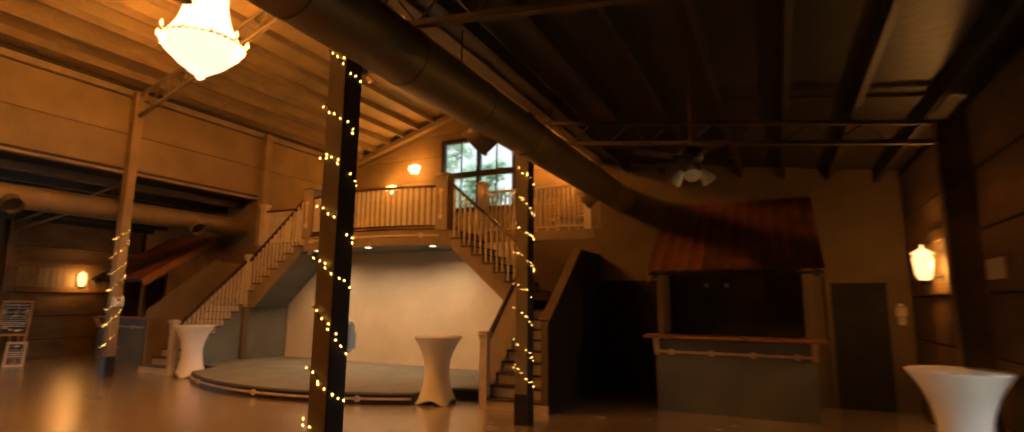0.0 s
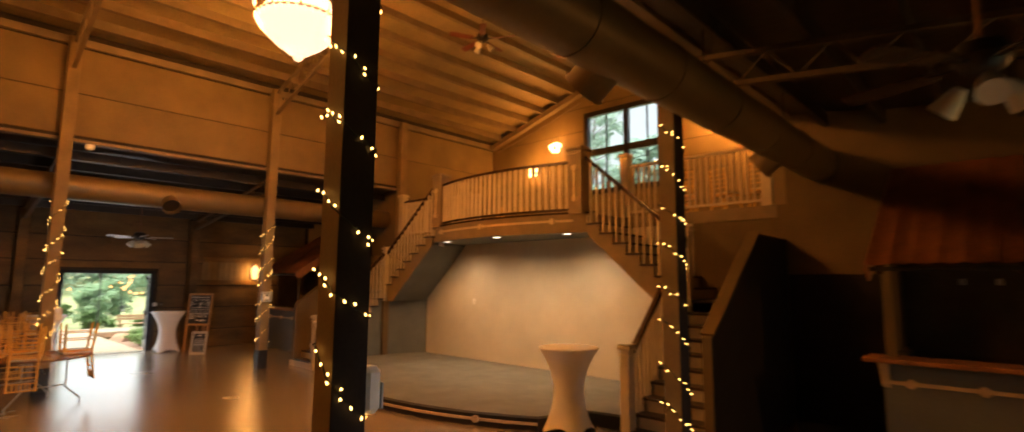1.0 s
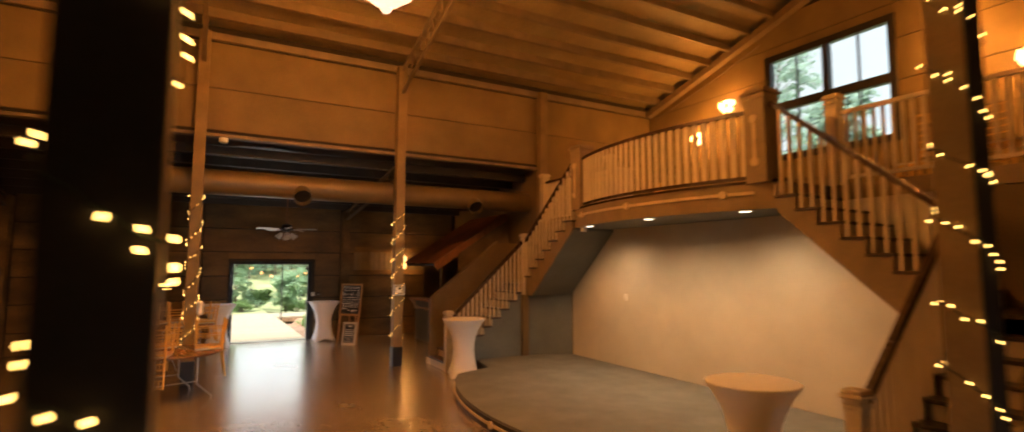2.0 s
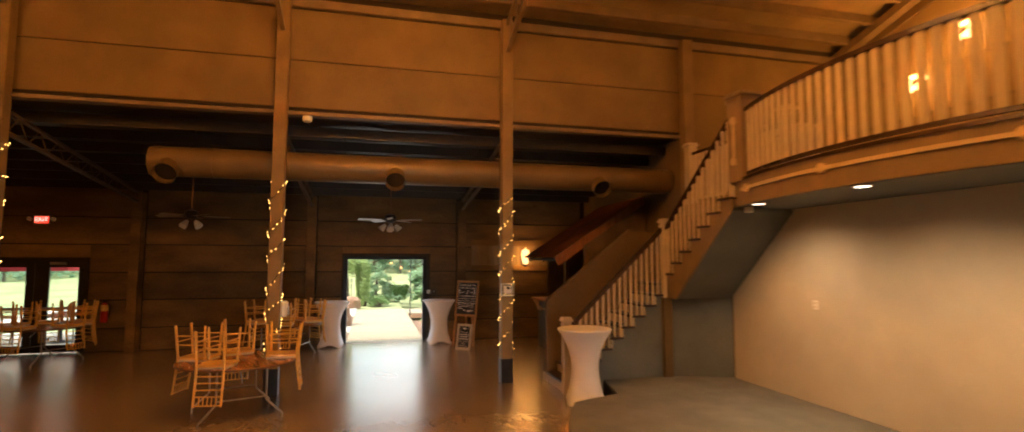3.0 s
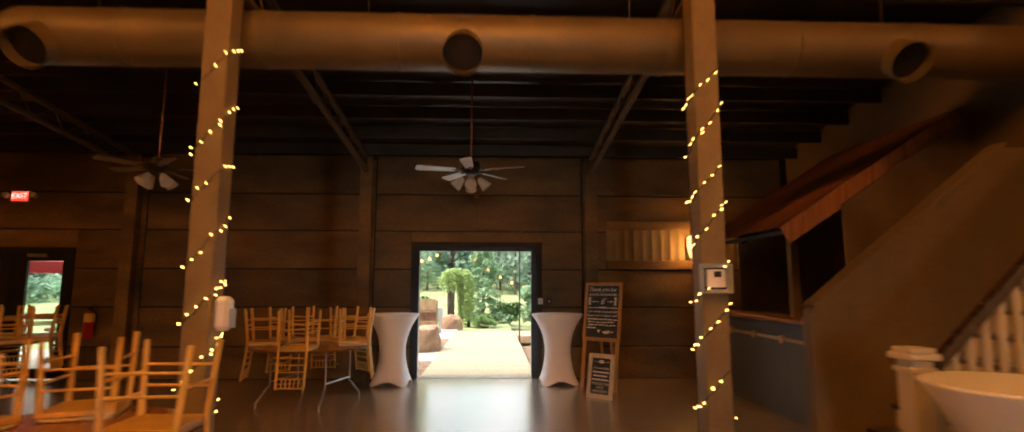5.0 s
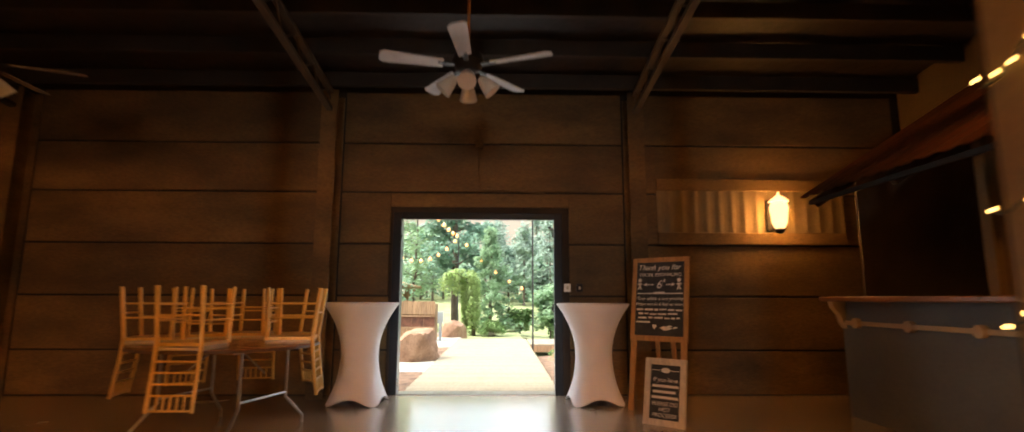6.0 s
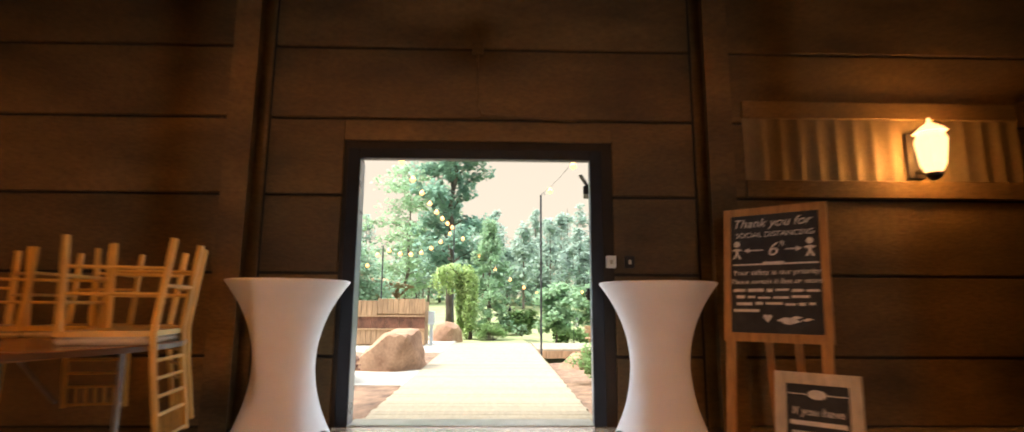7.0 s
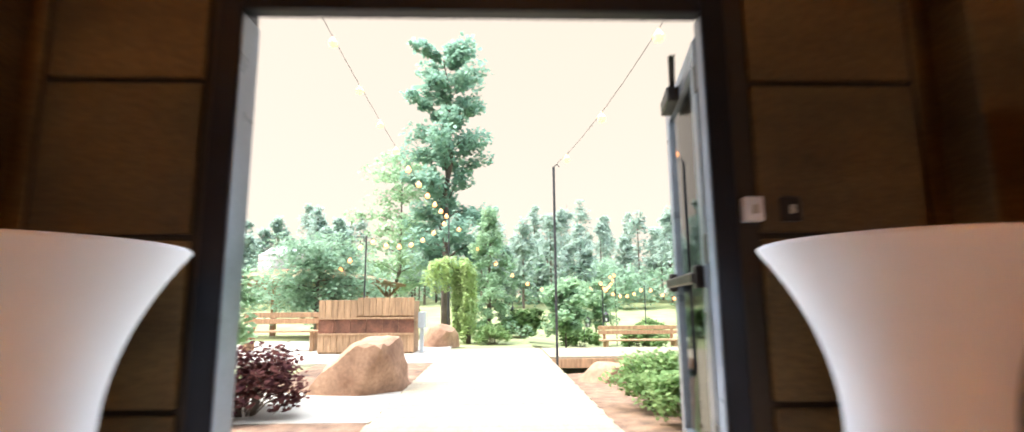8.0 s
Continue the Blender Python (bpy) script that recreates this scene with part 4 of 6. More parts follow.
for a, b, p, q in ((-3.9, -2.915, -3.63, -3.08), (-2.905, -1.93, -2.63, -2.05)):
    leaf = Mesh()
    for u, v, c, d in rects(a, b, 0.02, 2.06, [(p, q, 0.18, 1.94)]):
        leaf.box(-XW - 0.06, u, c, -XW - 0.01, v, d)
    lf = part("leaf", leaf, M_DARK, d2)
    g = part("pane", Mesh().box(-XW - 0.04, p, 0.18, -XW - 0.032, q, 1.94), M_GLASS, lf, "clear glass")
    g.visible_shadow = False
    part("push_bar", Mesh().box(-XW - 0.005, a + 0.06, 0.98, -XW + 0.05, b - 0.06, 1.04, 0.008), M_STEEL, lf, "steel push bar")
part("door_closer", Mesh().box(-XW + 0.0, -2.6, 2.0, -XW + 0.06, -2.3, 2.06, 0.008), M_STEEL, d2)

d3 = thing("door_3", (9.55, YE, 0), "dark doorway beside the bar", "door", kind="structure")
part("leaf", Mesh().box(9.15, YE - 0.03, 0.0, 9.95, YE, 2.05, 0.004), M_BLACK, d3)
part("door_frame", Mesh().box(9.06, YE - 0.05, 0, 9.15, YE, 2.14, 0.005).box(9.95, YE - 0.05, 0, 10.04, YE, 2.14, 0.005).box(9.15, YE - 0.05, 2.05, 9.95, YE, 2.14, 0.005), M_ENDWALL, d3)


# ---- bars under tin awnings ----
def bar(s, x0, x1, xl, xr, yf, posts, label):
    """yf: the front panel's face; posts: where posts carry the awning."""
    ob = thing("bar_counter", (s * (x0 + x1) / 2, 9.2, 0), label, "bar counter", "serving bars")

    def bx(m, xa, ya, za, xb, yb, zb, c=0.0):
        a, b = sorted((s * xa, s * xb))
        return m.box(a, ya, za, b, yb, zb, c)

    part("front_panel", bx(Mesh(), x0, yf, 0, x1, yf + 0.1, 1.13), M_GREY, ob, "slate-blue front panel")
    for x in (x0, x1 - 0.1):
        part("side_panel", bx(Mesh(), x, yf + 0.1, 0, x + 0.1, YE - 0.004, 1.13), M_GREY, ob, "slate-blue side panel")
    part("counter_top", bx(Mesh(), x0 - 0.17, yf - 0.15, 1.13, x1 + 0.15, yf + 0.35, 1.18, 0.01), M_BARTOP, ob, "reddish wooden bar top")
    part("moulding", bx(Mesh(), x0 - 0.02, yf - 0.025, 0.9, x1 + 0.02, yf, 0.94, 0.004), M_GOLD, ob, "tan moulding strip")
    for x in (x0, x1):
        part("moulding", bx(Mesh(), x - 0.02, yf, 0.9, x + 0.02, YE - 0.03, 0.94, 0.004), M_GOLD, ob, "tan moulding strip")
    for k in range(4):
        x = x0 + 0.25 + k * (x1 - x0 - 0.5) / 3
        part("medallion", Mesh().tube([(s * x, yf, 0.92), (s * x, yf - 0.045, 0.92)], 0.05, 12), M_GOLD, ob, "round tan medallion")
    for x in (x0 - 0.02, x1 - 0.06):
        part("bracket", Mesh().prism([(yf, 0.86), (yf, 1.13), (yf - 0.13, 1.13), (yf - 0.12, 1.07), (yf - 0.06, 1.0), (yf - 0.03, 0.9)], "x", *sorted((s * x, s * (x + 0.08)))), M_GOLD, ob, "curved tan bracket")
    for x in posts:
        part("corner_post", bx(Mesh(), x, yf + 0.12, 1.13, x + 0.1, yf + 0.22, 2.42, 0.006), M_ENDWALL, ob, "brown post")
    part("back_wall", bx(Mesh(), x0, YE - 0.03, 1.1, x1, YE - 0.004, 3.42), M_BARWALL, ob, "dark brown back wall")
    for x in (x0 + 0.03, x1 - 0.05):
        part("end_panel", Mesh().prism([(yf + 0.23, 1.18), (YE - 0.035, 1.18), (YE - 0.035, 3.38), (yf + 0.23, 2.43)], "x", *sorted((s * x, s * (x + 0.02)))), M_BARWALL, ob, "dark brown end panel under the awning")
    part("back_shelf", bx(Mesh(), x0 + 0.1, YE - 0.3, 1.0, x1 - 0.1, YE - 0.03, 1.04), M_BARTOP, ob)
    aw = thing("tin_awning", (s * (x0 + x1) / 2, 9.5, 2.15), "sloping red-brown tin awning over the bar", "awning", "bar awnings")
    p, q = Vector((0, 8.26, 2.19)), Vector((0, YE - 0.01, 3.55))
    w = (xr - xl) / 6
    d = (q - p).normalized()
    nrm = Vector((0, -d.z, d.y))
    sheet = Mesh()
    rows = []
    for t in (0.0, 1.0):
        c = p.lerp(q, t)
        rows.append([(i * w / 6, c.y + nrm.y * (0.016 if i in (0, 3, 6) else 0), c.z + nrm.z * (0.016 if i in (0, 3, 6) else 0)) for i in range(7)])
    sheet.strip(rows)
    low = [[(x, y - nrm.y * 0.012, z - nrm.z * 0.012) for x, y, z in row] for row in rows]
    sheet.strip(low)
    sd = sheet.data("tin_sheet", M_RUST)
    for k in range(6):
        xa = xl + k * w
        piece("tin_sheet", sd, aw, pose(s * xa if s > 0 else s * (xa + w), 0, 0))
    for x in (xl + 0.1, xr - 0.1, (xl + xr) / 2):
        part("rafter", Mesh().bar((s * x, 8.36, 2.13), (s * x, YE - 0.02, 3.45), 0.06, 0.1), M_RAIL, aw)
    x = xl + 0.005
    part("rake_board", Mesh().bar((s * x, 8.3, 2.1), (s * x, YE - 0.02, 3.45), 0.026, 0.2), M_BARTOP, aw, "brown board along the awning's end")
    part("eave_board", bx(Mesh(), xl + 0.01, 8.34, 2.12, xr - 0.01, 8.37, 2.165, 0.004), M_DARK, aw)
    return ob


bar(1, 6.5, 8.8, 6.5, 8.95, 8.8, (6.52, 8.68), "slate-blue serving bar with a wooden top beneath a tin awning")
bar(-1, 6.5, 9.1, 6.62, 9.0, 8.66, (7.4,), "slate-blue serving bar with a wooden top and tan moulding")
for x in (7.15, 7.5):
    o = thing("wall_outlet", (x, YE - 0.04, 2.0), "small white plate on the dark bar wall", "outlet")
    part("plate", Mesh().box(x - 0.035, YE - 0.042, 1.98, x + 0.035, YE - 0.03, 2.06, 0.004), M_PLASTIC, o)


# ---- lights ----
def chandelier(x, y, z):
    """z: the lowest drop."""
    ob = thing("chandelier", (x, y, z), "large lit crystal chandelier hanging in the nave", "chandelier")
    part("hanging_rod", Mesh().tube([(x, y, z + 1.5), (x, y, RIDGE + 0.2)], 0.02, 8), M_DARK, ob)
    part("bottom_ball", Mesh().ball((x, y, z + 0.08), 0.08), M_CRYSTAL, ob)
    for nm, r, zz in (("lower_ring", 0.62, 0.62), ("upper_ring", 0.3, 1.55)):
        part(nm, Mesh().tube([(x + r * math.cos(a), y + r * math.sin(a), z + zz) for a in np.linspace(0, 6.2832, 41)], 0.018, 6), M_GOLD, ob)
    for k in range(36):
        a = 6.2832 * k / 36
        c, s_ = math.cos(a), math.sin(a)
        pts = [(x + c * (0.6 * (1 - t) ** 0.8 + 0.03), y + s_ * (0.6 * (1 - t) ** 0.8 + 0.03), z + 0.62 - 0.54 * t) for t in np.linspace(0, 1, 9)]
        part("lower_strand", Mesh().tube(pts, 0.026, 5), M_CRYSTAL, ob, "lit crystal strand")
        if k % 2 == 0:
            pts = [(x + c * (0.3 + 0.28 * t ** 2.2), y + s_ * (0.3 + 0.28 * t ** 2.2), z + 1.53 - 0.9 * t) for t in np.linspace(0, 1, 9)]
            part("upper_strand", Mesh().tube(pts, 0.026, 5), M_CRYSTAL, ob, "lit crystal strand")
    # added core: fills the gaps between the strands with glare
    part("glow_core", Mesh().lathe([(0.1, 0.1), (0.34, 0.26), (0.58, 0.5), (0.62, 0.62), (0.56, 0.7), (0.36, 0.86), (0.29, 1.1), (0.27, 1.5)], (x, y, z), 20), M_CRYSTAL, ob, "added glowing core that fills out the chandelier's glare", smooth=True)
    for k in range(10):
        a = 6.2832 * k / 10 + 0.2
        cx, cy = x + 0.66 * math.cos(a), y + 0.66 * math.sin(a)
        arm = part("arm", Mesh().tube([(x + 0.3 * math.cos(a), y + 0.3 * math.sin(a), z + 0.62), (x + 0.5 * math.cos(a), y + 0.5 * math.sin(a), z + 0.55), (cx, cy, z + 0.66)], 0.014, 6), M_GOLD, ob)
        part("candle_bulb", Mesh().lathe([(0.014, 0.0), (0.03, 0.03), (0.024, 0.08), (0.004, 0.12)], (cx, cy, z + 0.67), 8), M_CRYSTAL, arm, "lit candle bulb")


chandelier(-0.07, 5.02, 5.27)
chandelier(-0.07, -2.69, 5.27)


def lantern(s, y, z):
    x = s * (XW - 0.06)
    ob = thing("wall_lantern", (x, y, z - 0.2), "lit lantern on a metal-sheeted wall strip", "wall lamp", "wall lanterns")
    part("back_plate", Mesh().box(min(x, x + s * 0.03), y - 0.07, z - 0.2, max(x, x + s * 0.03), y + 0.07, z + 0.2, 0.006), M_DARK, ob)
    xc = s * (XW - 0.24)
    part("bracket_arm", Mesh().tube([(x, y, z - 0.14), (xc, y, z - 0.2)], 0.012, 6), M_DARK, ob)
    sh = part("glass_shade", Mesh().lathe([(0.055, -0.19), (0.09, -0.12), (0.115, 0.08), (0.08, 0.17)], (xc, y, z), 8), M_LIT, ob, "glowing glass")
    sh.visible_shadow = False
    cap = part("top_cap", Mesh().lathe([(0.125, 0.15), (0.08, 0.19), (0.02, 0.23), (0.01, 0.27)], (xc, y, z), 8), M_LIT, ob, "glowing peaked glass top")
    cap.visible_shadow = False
    part("base_cup", Mesh().lathe([(0.02, -0.25), (0.06, -0.22), (0.06, -0.19)], (xc, y, z), 8), M_DARK, ob)


# strips of ribbed tin behind the lanterns
for s in (-1, 1):
    ob = thing("tin_wall_strip", (s * XW, 8.25, 1.84), "ribbed galvanised tin strip fixed to the aisle wall", "wall panel", "tin wall strips")
    rows = []
    ys = np.linspace(7.12, 9.52, 121)
    for z in (1.96, 2.54):
        rows.append([(s * (XW - 0.035 - 0.009 * (0.5 + 0.5 * math.cos(6.2832 * (y - 7.12) / 0.16)) ** 2), y, z) for y in ys])
    sheet = Mesh().strip(rows)
    sheet.strip([[(s * (XW - 0.03), y, z) for y in (7.12, 9.52)] for z in (1.96, 2.54)])
    part("tin_sheet", sheet, M_BRASS_TIN, ob, smooth="all")
    for z in (1.83, 2.52):
        a, b = sorted((s * (XW - 0.06), s * (XW - 0.025)))
        part("edge_batten", Mesh().box(a, 7.12, z, b, 9.52, z + 0.15, 0.005), M_AISLE, ob, "rough brown batten")
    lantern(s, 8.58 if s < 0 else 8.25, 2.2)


def gable_lamp(x, z):
    ob = thing("wall_sconce", (x, YG - 0.03, z), "lit wall sconce with five glass shades on the gable", "wall lamp", "gable sconces")
    part("back_plate", Mesh().box(x - 0.12, YG - 0.055, z - 0.05, x + 0.12, YG - 0.025, z + 0.05, 0.008), M_DARK, ob)
    for k in range(5):
        a = 6.2832 * k / 5 + 0.3
        c, d = math.cos(a), math.sin(a)
        arm = part("arm", Mesh().tube([(x, YG - 0.05, z), (x + 0.07 * c, YG - 0.15, z + 0.06 * d), (x + 0.1 * c, YG - 0.17, z + 0.08 * d)], 0.01, 5), M_DARK, ob)
        part("shade", Mesh().tube([(x + 0.08 * c, YG - 0.165, z + 0.065 * d), (x + 0.13 * c, YG - 0.18, z + 0.1 * d), (x + 0.19 * c, YG - 0.2, z + 0.14 * d)], 0.045, 10, 0.085), M_SCONCE, arm, "glowing glass shade")


for gx, gz in ((-2.36, 6.03), (-3.27, 5.4), (2.36, 6.0), (3.27, 5.4)):
    gable_lamp(gx, gz)


def ceiling_fan(x, y, z, top, turn, blade, label, lamps=4):
    ob = thing("ceiling_fan", (x, y, z), label, "ceiling fan", "ceiling fans")
    part("down_rod", Mesh().tube([(x, y, z + 0.1), (x, y, top)], 0.013, 8), M_BRONZE, ob)
    part("motor", Mesh().lathe([(0.04, 0.13), (0.11, 0.1), (0.13, 0.03), (0.1, -0.03), (0.05, -0.06)], (x, y, z), 16), M_DARK, ob, smooth=True)
    for k in range(5):
        a = turn + 6.2832 * k / 5
        d, n = Vector((math.cos(a), math.sin(a), 0)), Vector((-math.sin(a), math.cos(a), 0.22)).normalized()
        c = Vector((x, y, z + 0.0))
        up = d.cross(n)
        ring = []
        for o in (0.004, -0.004):
            ring.append([c + d * u + n * w + up * o for u, w in ((0.2, -0.05), (0.66, -0.07), (0.69, -0.045), (0.69, 0.045), (0.66, 0.07), (0.2, 0.05))])
        bl = part("blade", Mesh().loop(ring), blade, ob)
        part("blade_iron", Mesh().bar(c + d * 0.09, c + d * 0.24, 0.04, 0.012), M_DARK, bl)
    for k in range(lamps):
        a = turn + 0.4 + 6.2832 * k / lamps
        p = Vector((x + 0.1 * math.cos(a), y + 0.1 * math.sin(a), z - 0.1))
        q = p + Vector((0.1 * math.cos(a), 0.1 * math.sin(a), -0.11))
        part("lamp_shade", Mesh().tube([p, p.lerp(q, 0.4), q], 0.032, 12, 0.075), M_OPAL, ob, "unlit opal glass shade", smooth=True)
    return ob


ceiling_fan(-7.6, 4.87, 2.98, 4.3, 1.2, M_FAN, "dark ceiling fan with glass shades and blades coloured pale for daylight")
ceiling_fan(-7.65, 1.0, 2.99, 4.3, 0.7, M_TAUPE, "dark ceiling fan with brown blades and glass shades")
# blades in the dark rail colour: unlit, they hardly show in this aisle
ceiling_fan(7.65, 5.05, 3.1, 4.3, 0.3, M_RAIL, "dark ceiling fan with brown blades and glass shades", 3)
ceiling_fan(0.0, 8.8, 6.9, 8.05, 0.5, M_FAN_RED, "red-bladed ceiling fan high under the ridge", 3)


def fairy_string(s, y, z0, z1, turns, seed):
    """A wire wound round a column with small bulbs along it."""
    rnd = random.Random(seed)
    hx, hy = HC + 0.012, HC + 0.012
    cx = s * XC
    ob = thing("fairy_lights", (cx, y, z0), "string of warm fairy lights wound round a column", "string lights", "fairy light strings")
    n = int(turns * 26)
    pts = []
    for i in range(n + 1):
        a = 6.2832 * turns * i / n * -s + 1.0
        u, v = math.cos(a), math.sin(a)
        k = min(hx / max(abs(u), 1e-6), hy / max(abs(v), 1e-6))
        steep = 0.085 * math.sin(a) if s < 0 else -(0.03 + 0.025 * math.sin(seed + i / 26)) * math.sin(a + 0.8)     # the wire climbs most on the side towards the hall
        pts.append((cx + u * k, y + v * k, z0 + 0.1 + (z1 - z0 - 0.2) * i / n + steep + 0.03 * math.sin(i * 0.11 + seed) + rnd.uniform(-0.012, 0.012)))
    part("wire", Mesh().tube(pts, 0.004, 4), M_WIRE, ob)
    for i in range(0, n, 2):
        if rnd.random() < 0.1:
            continue
        p = pts[i]
        ux, uy = p[0] - cx, p[1] - y
        piece("bulb", BULB, ob, pose(p[0] + 0.08 * ux, p[1] + 0.1 * uy, p[2] + rnd.uniform(-0.025, 0.025), rnd.uniform(-40, 40), rnd.uniform(-40, 40), 0))
        if rnd.random() < 0.15:
            piece("bulb", BULB, ob, pose(p[0] + 0.1 * ux, p[1] + 0.08 * uy, p[2] + rnd.choice((-0.03, 0.03)), rnd.uniform(-60, 60), rnd.uniform(-60, 60), 0))


BULB = Mesh().lathe([(0.001, -0.01), (0.0055, -0.006), (0.007, 0.002), (0.001, 0.01)], n=6).data("bulb", M_BULB)
for k, (s, y, z0, z1, turns) in enumerate(((-1, 6.82, 0.45, 3.35, 7), (-1, 3.01, 0.45, 3.6, 6.6), (-1, -0.84, 0.5, 4.2, 8), (1, 3.01, 0.35, 4.3, 8.5), (1, 6.82, 0.4, 3.7, 7.5))):
    fairy_string(s, y, z0, z1, turns, k + 3)


# ---- small fittings ----
ex = thing("exit_sign", (-XW + 0.05, -2.82, 2.98), "red lit exit sign with two small lamp heads", "exit sign")
part("housing", Mesh().box(-XW + 0.0, -2.97, 2.93, -XW + 0.06, -2.67, 3.12, 0.008), M_PLASTIC, ex)
face = part("face", Mesh().box(-XW + 0.06, -2.95, 2.95, -XW + 0.066, -2.69, 3.1), M_EXIT, ex, "glowing red face")
for y in (-3.05, -2.59):
    part("lamp_head", Mesh().tube([(-XW + 0.03, y, 3.03), (-XW + 0.09, y, 3.05)], 0.045, 12), M_PLASTIC, ex)


def words(text, size, m, mat, parent, shear=0.0, name="writing"):
    cu = bpy.data.curves.new(name, "FONT")
    cu.body, cu.size, cu.shear, cu.extrude = text, size, shear, 0.0008
    cu.align_x, cu.align_y = "CENTER", "CENTER"
    cu.materials.append(mat)
    ob = under(new(name, cu), parent)
    ob.matrix_basis = m
    return ob


words("EXIT", 0.13, Matrix.Translation((-XW + 0.068, -2.82, 3.025)) @ pose(0, 0, 0, 90, 0, 90), M_EXIT_WORD, ex)

fe = thing("fire_extinguisher", (-XW + 0.1, -1.44, 0.68), "red fire extinguisher hung on the aisle wall", "extinguisher")
part("cylinder", Mesh().lathe([(0.06, 0), (0.075, 0.02), (0.075, 0.36), (0.05, 0.43), (0.02, 0.45)], (-XW + 0.12, -1.44, 0.68), 16), M_RED, fe, smooth=True)
part("label", Mesh().lathe([(0.0765, 0.28), (0.0765, 0.42)], (-XW + 0.12, -1.44, 0.66), 16), M_LABEL, fe, "yellow label")
part("valve", Mesh().box(-XW + 0.1, -1.47, 1.12, -XW + 0.14, -1.41, 1.19, 0.005).bar((-XW + 0.12, -1.44, 1.18), (-XW + 0.12, -1.34, 1.2), 0.02, 0.015), M_DARK, fe)
part("hose", Mesh().tube([(-XW + 0.12, -1.41, 1.14), (-XW + 0.13, -1.32, 1.05), (-XW + 0.12, -1.35, 0.8)], 0.01, 6), M_DARK, fe)

xf = -(XC - HC)
th = thing("thermostat_box", (xf, 6.8, 1.55), "white thermostat in a clear cover on a column", "thermostat")
part("base_plate", Mesh().box(xf, 6.7, 1.5, xf + 0.012, 6.93, 1.72, 0.003), M_PALE, th)
part("cover_rim", Mesh().box(xf + 0.012, 6.7, 1.5, xf + 0.07, 6.715, 1.72, 0.004).box(xf + 0.012, 6.915, 1.5, xf + 0.07, 6.93, 1.72, 0.004).box(xf + 0.012, 6.715, 1.5, xf + 0.07, 6.915, 1.515, 0.004).box(xf + 0.012, 6.715, 1.705, xf + 0.07, 6.915, 1.72, 0.004), M_BOX, th, "smoky clear cover rim")
part("backing", Mesh().box(xf + 0.012, 6.73, 1.53, xf + 0.02, 6.9, 1.69), M_DARK, th)
part("thermostat", Mesh().box(xf + 0.02, 6.742, 1.545, xf + 0.045, 6.885, 1.68, 0.006), M_PLASTIC, th)
part("display", Mesh().box(xf + 0.045, 6.795, 1.62, xf + 0.048, 6.85, 1.665), M_DARK, th, "dark display")


def dispenser(x, y, z, label):
    ob = thing("soap_dispenser", (x, y, z), label, "dispenser", "hand dispensers")
    part("body", Mesh().box(x - 0.06, y, z, x + 0.06, y + 0.11, z + 0.25, 0.03), M_PLASTIC, ob)
    part("push_plate", Mesh().box(x - 0.045, y + 0.11, z + 0.02, x + 0.045, y + 0.125, z + 0.16, 0.004), M_BOX, ob, "grey push plate")


dispenser(-XC, 3.01 + HC, 1.22, "white hand dispenser fixed to a column")
dispenser(XC + 0.04, 3.01 + HC, 1.27, "white hand dispenser fixed to a column")

sd = thing("smoke_detector", (-5.14, 3.4, PANEL_Z - 0.08), "round white smoke detector under the upper wall", "detector")
part("body", Mesh().lathe([(0.05, -0.05), (0.075, -0.03), (0.08, 0.03), (0.08, 0.05)], (-5.2, 3.4, PANEL_Z - 0.08), 16), M_PLASTIC, sd, smooth=True)
for k, y in enumerate((5.97, 6.12)):
    sw = thing("light_switch", (-XW, y, 1.27), "switch plate beside the entrance", "switch", "entrance switches")
    part("plate", Mesh().box(-XW + 0.0, y - 0.04, 1.235, -XW + 0.05, y + 0.04, 1.335, 0.006), M_PLASTIC if k == 0 else M_DARK, sw)
    part("toggle", Mesh().box(-XW + 0.05, y - 0.012, 1.265, -XW + 0.062, y + 0.012, 1.3, 0.003), M_CREAM, sw)
so = thing("soap_dispenser", (10.12, YE - 0.1, 1.38), "cream hand dispenser on the end wall by the dark doorway", "dispenser", "hand dispensers")
part("body", Mesh().box(10.05, YE - 0.1, 1.5, 10.19, YE, 1.66, 0.02), M_PALE, so)
part("bottle", Mesh().box(10.075, YE - 0.09, 1.37, 10.165, YE - 0.01, 1.5, 0.015), M_PALE, so)
part("lid", Mesh().box(10.08, YE - 0.08, 1.66, 10.16, YE - 0.005, 1.71, 0.012), M_PALE, so)

# plain pale board added as stand-in for a small bright patch
sb = thing("wall_sign_board", (XW - 0.03, 6.3, 1.95), "small plain cream board on the aisle wall", "sign board")
part("board", Mesh().box(XW - 0.06, 6.05, 1.95, XW - 0.035, 6.58, 2.15, 0.005), M_PALE, sb)
part("edge_strip", Mesh().box(XW - 0.066, 6.03, 1.94, XW - 0.036, 6.05, 2.16, 0.003), M_OAK, sb)

